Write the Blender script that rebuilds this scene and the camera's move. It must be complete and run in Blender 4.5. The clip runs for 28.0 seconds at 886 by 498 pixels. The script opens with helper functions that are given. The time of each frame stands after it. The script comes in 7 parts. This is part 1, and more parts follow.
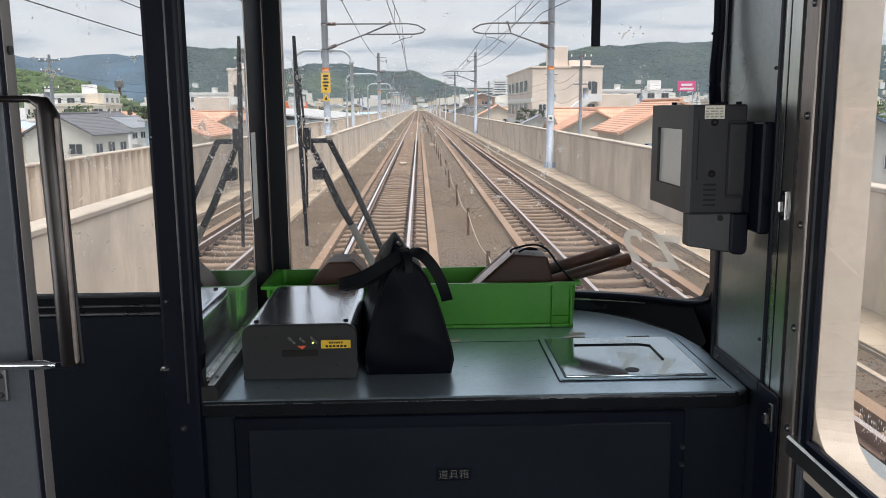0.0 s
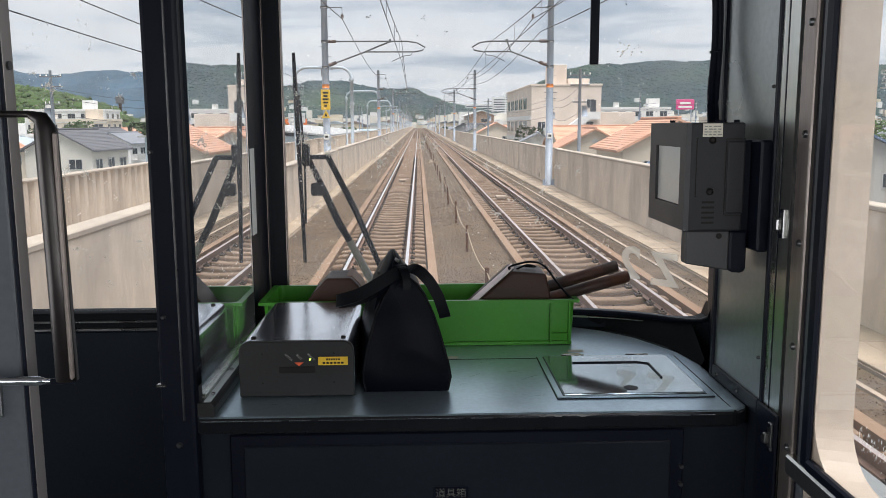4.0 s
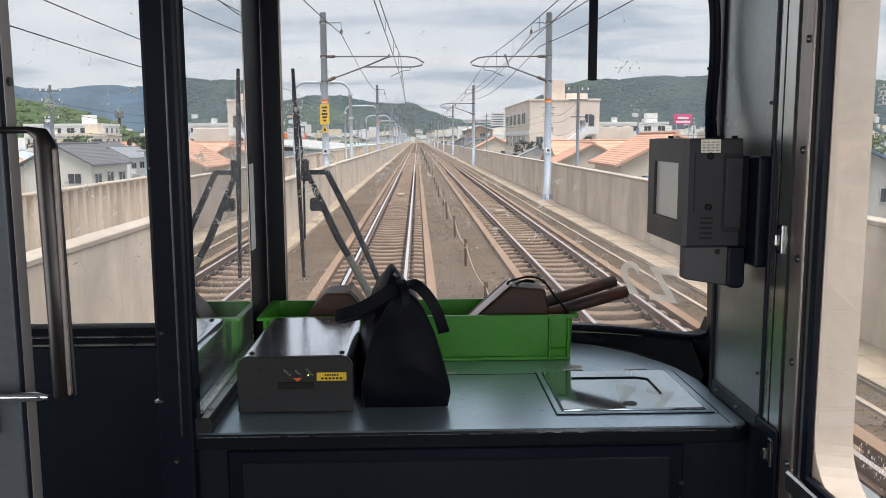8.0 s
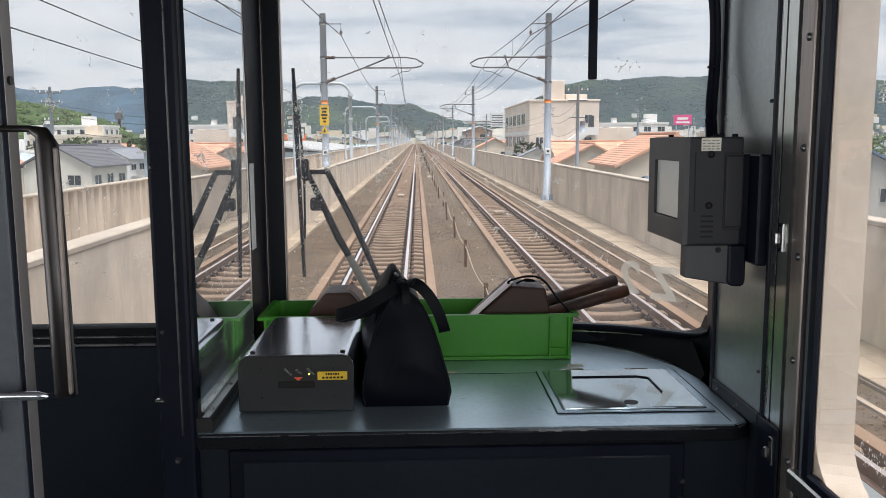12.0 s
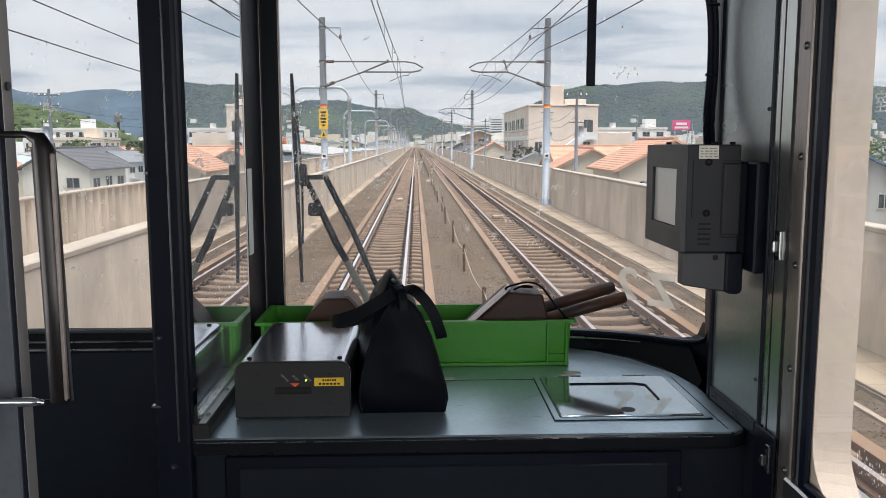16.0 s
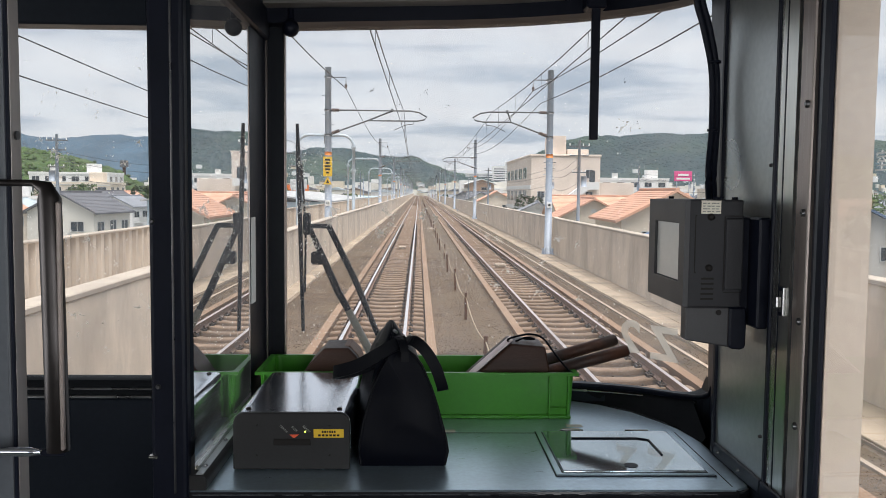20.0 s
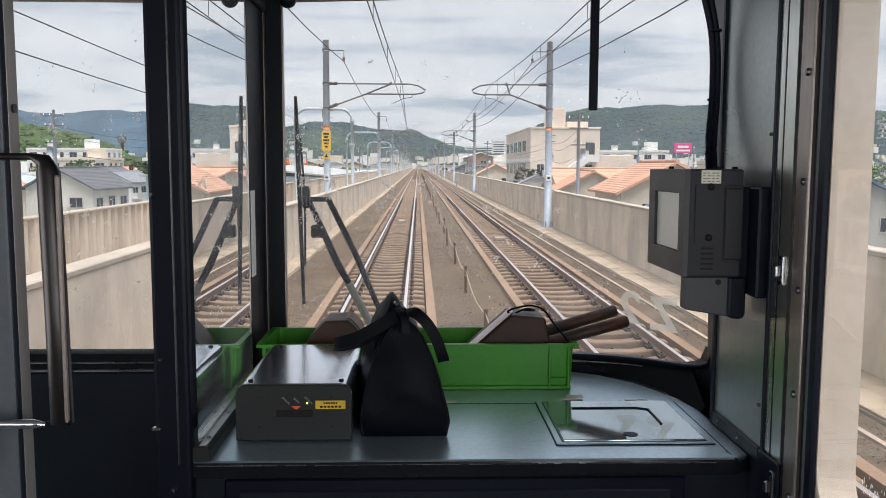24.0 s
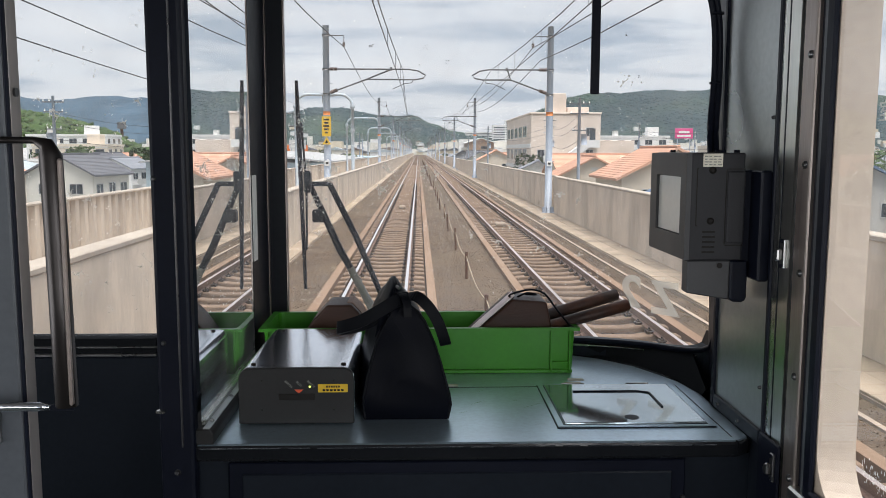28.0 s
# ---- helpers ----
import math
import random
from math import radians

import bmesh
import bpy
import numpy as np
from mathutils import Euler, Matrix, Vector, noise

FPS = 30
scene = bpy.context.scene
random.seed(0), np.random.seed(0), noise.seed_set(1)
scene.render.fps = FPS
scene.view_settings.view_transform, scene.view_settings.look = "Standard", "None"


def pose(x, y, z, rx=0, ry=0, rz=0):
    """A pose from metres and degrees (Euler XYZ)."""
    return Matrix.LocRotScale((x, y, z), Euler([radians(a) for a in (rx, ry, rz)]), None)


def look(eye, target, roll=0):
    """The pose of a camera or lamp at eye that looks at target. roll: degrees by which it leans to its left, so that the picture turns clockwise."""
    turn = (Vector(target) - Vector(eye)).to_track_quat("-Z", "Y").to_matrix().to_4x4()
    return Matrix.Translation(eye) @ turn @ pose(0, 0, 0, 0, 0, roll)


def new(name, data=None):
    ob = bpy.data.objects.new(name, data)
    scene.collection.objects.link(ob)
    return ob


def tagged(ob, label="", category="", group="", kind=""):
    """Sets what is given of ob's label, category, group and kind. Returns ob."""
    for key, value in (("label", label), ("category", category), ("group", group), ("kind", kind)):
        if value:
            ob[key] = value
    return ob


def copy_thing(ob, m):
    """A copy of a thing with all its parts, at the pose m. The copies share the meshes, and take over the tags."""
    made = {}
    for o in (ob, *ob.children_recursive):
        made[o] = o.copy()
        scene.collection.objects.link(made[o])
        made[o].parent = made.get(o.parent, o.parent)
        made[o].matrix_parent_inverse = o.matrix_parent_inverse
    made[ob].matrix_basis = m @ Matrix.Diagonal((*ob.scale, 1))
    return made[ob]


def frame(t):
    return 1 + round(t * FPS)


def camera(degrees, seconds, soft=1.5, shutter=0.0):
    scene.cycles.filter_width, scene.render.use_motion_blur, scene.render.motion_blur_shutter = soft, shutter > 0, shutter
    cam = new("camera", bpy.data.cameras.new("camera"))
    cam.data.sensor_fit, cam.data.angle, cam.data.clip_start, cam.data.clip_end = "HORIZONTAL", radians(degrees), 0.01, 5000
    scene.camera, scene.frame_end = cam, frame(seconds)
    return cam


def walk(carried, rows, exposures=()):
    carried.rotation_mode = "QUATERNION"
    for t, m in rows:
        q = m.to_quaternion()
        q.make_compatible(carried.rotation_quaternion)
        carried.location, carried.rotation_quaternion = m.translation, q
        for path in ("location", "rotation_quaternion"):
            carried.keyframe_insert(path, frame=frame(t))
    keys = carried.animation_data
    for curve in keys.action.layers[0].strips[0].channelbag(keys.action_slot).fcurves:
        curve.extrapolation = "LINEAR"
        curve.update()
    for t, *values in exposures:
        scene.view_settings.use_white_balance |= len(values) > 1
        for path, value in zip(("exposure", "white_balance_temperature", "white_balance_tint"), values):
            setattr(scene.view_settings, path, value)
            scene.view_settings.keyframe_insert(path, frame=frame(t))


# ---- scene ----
import numpy

cam = camera(56.2, 28.0, 0.85)
PATH = [
    (0.0, pose(-0.0002, -0.0019, 2.6298, 80.283, 0.495, -1.646)),
    (0.5, pose(0.0007, -0.0014, 2.6304, 80.429, 0.625, -1.629)),
    (1, pose(0.0006, -0.0005, 2.6305, 80.492, 0.694, -1.611)),
    (1.5, pose(-0.0008, -0.0009, 2.6300, 80.483, 0.656, -1.632)),
    (2, pose(0.0005, 0.0001, 2.6298, 80.477, 0.415, -1.691)),
    (2.5, pose(0.0006, 0.0003, 2.6308, 80.461, 0.406, -1.685)),
    (3, pose(0.0005, 0.0007, 2.6310, 80.569, 0.660, -1.638)),
    (3.5, pose(0.0004, -0.0003, 2.6312, 80.789, 0.680, -1.656)),
    (4, pose(0.0012, 0.0005, 2.6294, 81.438, 0.262, -1.686)),
    (4.5, pose(0.0013, 0.0012, 2.6307, 82.030, 0.149, -1.703)),
    (6.5, pose(0.0008, 0.0000, 2.6311, 82.382, 0.048, -1.756)),
    (7, pose(0.0008, 0.0004, 2.6308, 82.399, 0.476, -1.667)),
    (7.5, pose(0.0005, 0.0002, 2.6300, 82.458, 0.487, -1.738)),
    (8, pose(0.0008, 0.0000, 2.6311, 82.427, 0.230, -1.777)),
    (8.5, pose(-0.0001, 0.0004, 2.6309, 82.485, 0.194, -1.668)),
    (9, pose(0.0005, 0.0001, 2.6297, 82.482, 0.223, -1.807)),
    (9.5, pose(0.0001, -0.0001, 2.6290, 82.521, 0.238, -1.714)),
    (10, pose(-0.0010, -0.0008, 2.6299, 82.503, 0.427, -1.844)),
    (10.5, pose(0.0000, -0.0003, 2.6291, 82.550, 0.464, -1.679)),
    (11, pose(0.0000, 0.0000, 2.6300, 82.500, 0.300, -1.830)),
    (11.5, pose(-0.0005, 0.0001, 2.6281, 82.549, 0.194, -1.759)),
    (12, pose(-0.0004, -0.0004, 2.6279, 82.490, 0.322, -1.795)),
    (12.5, pose(-0.0007, -0.0004, 2.6284, 82.503, 0.285, -1.755)),
    (14.5, pose(0.0003, 0.0003, 2.6285, 82.546, 0.352, -1.823)),
    (15, pose(0.0007, -0.0005, 2.6301, 82.521, 0.244, -1.789)),
    (15.5, pose(-0.0001, 0.0007, 2.6318, 82.573, 0.394, -1.748)),
    (16, pose(0.0014, 0.0007, 2.6317, 82.771, 0.088, -1.867)),
    (16.5, pose(0.0016, 0.0013, 2.6320, 83.288, 0.268, -1.776)),
    (17, pose(0.0016, 0.0014, 2.6292, 83.728, 0.569, -1.694)),
    (17.5, pose(0.0022, 0.0014, 2.6306, 83.900, 0.390, -1.807)),
    (18, pose(0.0011, 0.0009, 2.6303, 83.978, 0.056, -1.825)),
    (18.5, pose(0.0005, 0.0009, 2.6324, 84.000, 0.308, -1.825)),
    (19, pose(-0.0003, 0.0013, 2.6362, 84.788, 0.208, -1.738)),
    (19.5, pose(-0.0012, 0.0008, 2.6374, 85.580, -0.171, -1.741)),
    (20, pose(0.0006, 0.0013, 2.6374, 86.069, -0.570, -1.660)),
    (20.5, pose(0.0000, 0.0012, 2.6362, 86.111, -0.395, -1.666)),
    (21, pose(0.0001, 0.0008, 2.6358, 85.676, -0.039, -1.700)),
    (21.5, pose(-0.0003, 0.0001, 2.6354, 85.327, 0.087, -1.704)),
    (23.5, pose(-0.0002, 0.0000, 2.6360, 84.605, -0.337, -1.755)),
    (24, pose(0.0002, 0.0005, 2.6342, 84.256, -0.193, -1.714)),
    (24.5, pose(-0.0008, -0.0006, 2.6323, 83.995, -0.101, -1.771)),
    (25, pose(-0.0029, -0.0014, 2.6331, 83.713, -0.089, -1.802)),
    (25.5, pose(-0.0038, -0.0003, 2.6319, 83.402, -0.147, -1.835)),
    (26, pose(-0.0023, -0.0019, 2.6337, 83.228, -0.055, -1.691)),
    (26.5, pose(-0.0015, -0.0007, 2.6326, 83.209, -0.175, -1.678)),
    (27, pose(-0.0018, -0.0018, 2.6328, 83.218, -0.172, -1.680)),
    (27.5, pose(-0.0009, -0.0007, 2.6322, 83.215, 0.033, -1.561)),
    (28, pose(-0.0019, -0.0016, 2.6311, 83.284, -0.110, -1.686)),
]
walk(cam, PATH, ((0.0, 1.02, 6580, 12), (28.0, 1.02, 6580, 12)))

# ---- world, sun, exposure ----
world = bpy.data.worlds.new("overcast_sky")
scene.world = world
world.use_nodes = True
wn, wl = world.node_tree.nodes, world.node_tree.links
wn.clear()


def wnode(kind, **inputs):
    n = wn.new(kind)
    for k, v in inputs.items():
        n.inputs[k].default_value = v
    return n


SUN_UP, SUN_TURN = radians(71), radians(150)
sky = wnode("ShaderNodeTexSky")
sky.sky_type, sky.sun_disc = "NISHITA", False
sky.sun_elevation, sky.sun_rotation = SUN_UP, SUN_TURN
sky.air_density, sky.dust_density = 1.0, 2.5
coord = wnode("ShaderNodeTexCoord")
# a flat cloud layer: directions divided by their height
sep = wnode("ShaderNodeSeparateXYZ")
wl.new(coord.outputs["Generated"], sep.inputs[0])
up = wnode("ShaderNodeMath")
up.operation = "MAXIMUM"
wl.new(sep.outputs["Z"], up.inputs[0])
up.inputs[1].default_value = 0.0
add = wnode("ShaderNodeMath")
add.operation = "ADD"
wl.new(up.outputs[0], add.inputs[0])
add.inputs[1].default_value = 0.09
flat = []
for axis in ("X", "Y"):
    d = wnode("ShaderNodeMath")
    d.operation = "DIVIDE"
    wl.new(sep.outputs[axis], d.inputs[0])
    wl.new(add.outputs[0], d.inputs[1])
    flat.append(d)
comb = wnode("ShaderNodeCombineXYZ")
wl.new(flat[0].outputs[0], comb.inputs["X"])
wl.new(flat[1].outputs[0], comb.inputs["Y"])
stretch = wnode("ShaderNodeMapping")
stretch.inputs["Scale"].default_value = (0.62, 0.95, 1.0)
stretch.inputs["Location"].default_value = (3.4, 1.7, 0.0)
wl.new(comb.outputs[0], stretch.inputs["Vector"])
puffs = wnode("ShaderNodeTexNoise", Scale=1.1, Detail=8.0, Roughness=0.5, Distortion=0.35)
wl.new(stretch.outputs[0], puffs.inputs["Vector"])
cover = wnode("ShaderNodeValToRGB")
for e, (p, c) in zip((cover.color_ramp.elements[0], cover.color_ramp.elements[1], cover.color_ramp.elements.new(0.5)),
                     ((0.36, (0.45, 0.54, 0.645, 1)), (0.60, (1.06, 1.01, 0.945, 1)), (0.485, (0.75, 0.81, 0.87, 1)))):
    e.position, e.color = p, c
wl.new(puffs.outputs["Fac"], cover.inputs["Fac"])
bg_cloud = wnode("ShaderNodeBackground", Strength=0.515)
wl.new(cover.outputs[0], bg_cloud.inputs["Color"])
bg_sky = wnode("ShaderNodeBackground", Strength=0.06)
wl.new(sky.outputs[0], bg_sky.inputs["Color"])
mix = wnode("ShaderNodeMixShader", Fac=0.88)
wl.new(bg_sky.outputs[0], mix.inputs[1])
wl.new(bg_cloud.outputs[0], mix.inputs[2])
out = wnode("ShaderNodeOutputWorld")
wl.new(mix.outputs[0], out.inputs[0])

sun_data = bpy.data.lights.new("sun", "SUN")
sun_data.energy, sun_data.angle, sun_data.color = 2.7, radians(35), (1.0, 0.97, 0.93)
sun = new("sun", sun_data)
sun.matrix_world = look((math.sin(SUN_TURN) * 100, math.cos(SUN_TURN) * 100, math.tan(SUN_UP) * 100), (0, 0, 0))


def fill_lamp(name, at, target, wide, high, watts):
    """An area lamp added to brighten the cab, set in an unseen window opening."""
    d = bpy.data.lights.new(name, "AREA")
    d.shape, d.size, d.size_y, d.energy, d.color = "RECTANGLE", wide, high, watts, (0.93, 0.97, 1.0)
    ob = new(name, d)
    ob.matrix_world = look(at, target)


fill_lamp("fill_left_opening", (-2.04, 0.35, 2.5), (0.0, 0.35, 2.4), 1.6, 0.85, 11.0)
fill_lamp("fill_bulkhead_openings", (-0.30, -1.28, 2.45), (-0.2, 1.0, 2.3), 1.5, 0.9, 5.2)
fill_lamp("fill_right_opening", (0.515, -0.35, 2.55), (-0.6, 0.3, 2.3), 0.9, 0.75, 6.0)


# ---- materials ----
def mat(name, color, rough=0.6, metal=0.0, vary=0.12, scale=8.0, fine=60.0, bump=0.1, bump_scale=None, coat=0.0, stretch=(1, 1, 1),
        tint=None, tint_scale=1.2, tint_amount=0.5, rnd=0.0, rough_vary=0.1, dist=0.004, spec=0.5, isl=0.0):
    """A surface with grain, large stains, uneven gloss and fine relief."""
    m = bpy.data.materials.new(name)
    m.use_nodes = True
    n, l = m.node_tree.nodes, m.node_tree.links
    b = n["Principled BSDF"]
    tc = n.new("ShaderNodeTexCoord")
    mp = n.new("ShaderNodeMapping")
    mp.inputs["Scale"].default_value = stretch
    geo = n.new("ShaderNodeNewGeometry")
    l.new(geo.outputs["Position"], mp.inputs["Vector"])
    n1 = n.new("ShaderNodeTexNoise")
    n1.inputs["Scale"].default_value, n1.inputs["Detail"].default_value = scale, 6
    n2 = n.new("ShaderNodeTexNoise")
    n2.inputs["Scale"].default_value, n2.inputs["Detail"].default_value = fine, 4
    for k in (n1, n2):
        l.new(mp.outputs[0], k.inputs["Vector"])
    lo = tuple(c * (1 - vary) for c in color[:3]) + (1,)
    hi = tuple(min(1, c * (1 + vary)) for c in color[:3]) + (1,)
    ramp = n.new("ShaderNodeValToRGB")
    ramp.color_ramp.elements[0].color, ramp.color_ramp.elements[1].color = lo, hi
    ramp.color_ramp.elements[0].position, ramp.color_ramp.elements[1].position = 0.3, 0.7
    avg = n.new("ShaderNodeMix")
    avg.data_type = "FLOAT"
    avg.inputs[0].default_value = 0.45
    l.new(n1.outputs["Fac"], avg.inputs[2])
    l.new(n2.outputs["Fac"], avg.inputs[3])
    l.new(avg.outputs[0], ramp.inputs["Fac"])
    col = ramp.outputs[0]
    if tint:
        n3 = n.new("ShaderNodeTexNoise")
        n3.inputs["Scale"].default_value, n3.inputs["Detail"].default_value = tint_scale, 5
        l.new(mp.outputs[0], n3.inputs["Vector"])
        r3 = n.new("ShaderNodeValToRGB")
        r3.color_ramp.elements[0].position, r3.color_ramp.elements[1].position = 0.45, 0.68
        r3.color_ramp.elements[0].color = (0, 0, 0, 1)
        r3.color_ramp.elements[1].color = (tint_amount,) * 3 + (1,)
        l.new(n3.outputs["Fac"], r3.inputs["Fac"])
        mx = n.new("ShaderNodeMix")
        mx.data_type = "RGBA"
        l.new(r3.outputs[0], mx.inputs[0])
        l.new(col, mx.inputs[6])
        mx.inputs[7].default_value = tint
        col = mx.outputs[2]
    if rnd or isl:
        rnd = rnd or isl
        oi = geo if isl else n.new("ShaderNodeObjectInfo")
        hs = n.new("ShaderNodeHueSaturation")
        mr = n.new("ShaderNodeMapRange")
        mr.inputs["To Min"].default_value, mr.inputs["To Max"].default_value = 1 - rnd, 1 + rnd
        l.new(oi.outputs["Random Per Island" if isl else "Random"], mr.inputs["Value"])
        l.new(mr.outputs[0], hs.inputs["Value"])
        l.new(col, hs.inputs["Color"])
        col = hs.outputs[0]
    l.new(col, b.inputs["Base Color"])
    rr = n.new("ShaderNodeMapRange")
    rr.inputs["To Min"].default_value, rr.inputs["To Max"].default_value = max(0.02, rough - rough_vary), min(1, rough + rough_vary)
    l.new(n1.outputs["Fac"], rr.inputs["Value"])
    l.new(rr.outputs[0], b.inputs["Roughness"])
    b.inputs["Metallic"].default_value = metal
    b.inputs["Coat Weight"].default_value = coat
    b.inputs["Specular IOR Level"].default_value = spec
    if bump:
        bp = n.new("ShaderNodeBump")
        bp.inputs["Strength"].default_value, bp.inputs["Distance"].default_value = bump, dist
        if bump_scale:
            n4 = n.new("ShaderNodeTexNoise")
            n4.inputs["Scale"].default_value, n4.inputs["Detail"].default_value = bump_scale, 5
            l.new(mp.outputs[0], n4.inputs["Vector"])
            l.new(n4.outputs["Fac"], bp.inputs["Height"])
        else:
            l.new(n2.outputs["Fac"], bp.inputs["Height"])
        l.new(bp.outputs[0], b.inputs["Normal"])
    return m


def glass(name, ior=1.5, rough=0.0, tint=(1, 1, 1, 1), coated=0.0, haze_dust=0.0):
    """A thin pane: clear, with gloss that grows towards grazing angles, and a thin uneven dusty layer that also puts in
    veiling haze.
    """
    m = bpy.data.materials.new(name)
    m.use_nodes = True
    n, l = m.node_tree.nodes, m.node_tree.links
    n.remove(n["Principled BSDF"])
    t = n.new("ShaderNodeBsdfTransparent")
    t.inputs[0].default_value = tint
    g = n.new("ShaderNodeBsdfGlossy")
    g.inputs["Roughness"].default_value = rough
    g.inputs["Color"].default_value = (0.97, 0.98, 0.98, 1)
    f = n.new("ShaderNodeFresnel")
    f.inputs["IOR"].default_value = ior
    mx = n.new("ShaderNodeMixShader")
    if coated:
        mx.inputs[0].default_value = coated
    else:
        l.new(f.outputs[0], mx.inputs[0])
    l.new(t.outputs[0], mx.inputs[1])
    l.new(g.outputs[0], mx.inputs[2])
    last = mx.outputs[0]
    # pale veil for dirt on the pane and for glare haze painted with it
    if haze_dust:
        geo = n.new("ShaderNodeNewGeometry")
        stain = n.new("ShaderNodeTexNoise")
        stain.inputs["Scale"].default_value, stain.inputs["Detail"].default_value = 9.0, 6
        l.new(geo.outputs["Position"], stain.inputs["Vector"])
        amount = n.new("ShaderNodeMapRange")
        amount.inputs["From Min"].default_value, amount.inputs["From Max"].default_value = 0.3, 0.75
        amount.inputs["To Min"].default_value, amount.inputs["To Max"].default_value = haze_dust * 0.5, haze_dust * 1.6
        l.new(stain.outputs["Fac"], amount.inputs["Value"])
        tl = n.new("ShaderNodeBsdfTranslucent")
        tl.inputs[0].default_value = (0.86, 0.87, 0.88, 1)
        veil = n.new("ShaderNodeMixShader")
        l.new(amount.outputs[0], veil.inputs[0])
        l.new(last, veil.inputs[1])
        l.new(tl.outputs[0], veil.inputs[2])
        last = veil.outputs[0]
    l.new(last, n["Material Output"].inputs["Surface"])
    return m


def film(name, color, cover):
    """A thin translucent film on glass, which daylight shines through."""
    m = bpy.data.materials.new(name)
    m.use_nodes = True
    n, l = m.node_tree.nodes, m.node_tree.links
    n.remove(n["Principled BSDF"])
    t, d, c = n.new("ShaderNodeBsdfTranslucent"), n.new("ShaderNodeBsdfDiffuse"), n.new("ShaderNodeBsdfTransparent")
    t.inputs[0].default_value = d.inputs[0].default_value = color
    a, b = n.new("ShaderNodeMixShader"), n.new("ShaderNodeMixShader")
    a.inputs[0].default_value, b.inputs[0].default_value = 0.1, cover
    l.new(t.outputs[0], a.inputs[1])
    l.new(d.outputs[0], a.inputs[2])
    l.new(c.outputs[0], b.inputs[1])
    l.new(a.outputs[0], b.inputs[2])
    l.new(b.outputs[0], n["Material Output"].inputs["Surface"])
    return m


def glow(name, color, strength):
    m = bpy.data.materials.new(name)
    m.use_nodes = True
    b = m.node_tree.nodes["Principled BSDF"]
    b.inputs["Base Color"].default_value = color
    b.inputs["Emission Color"].default_value = color
    b.inputs["Emission Strength"].default_value = strength
    return m


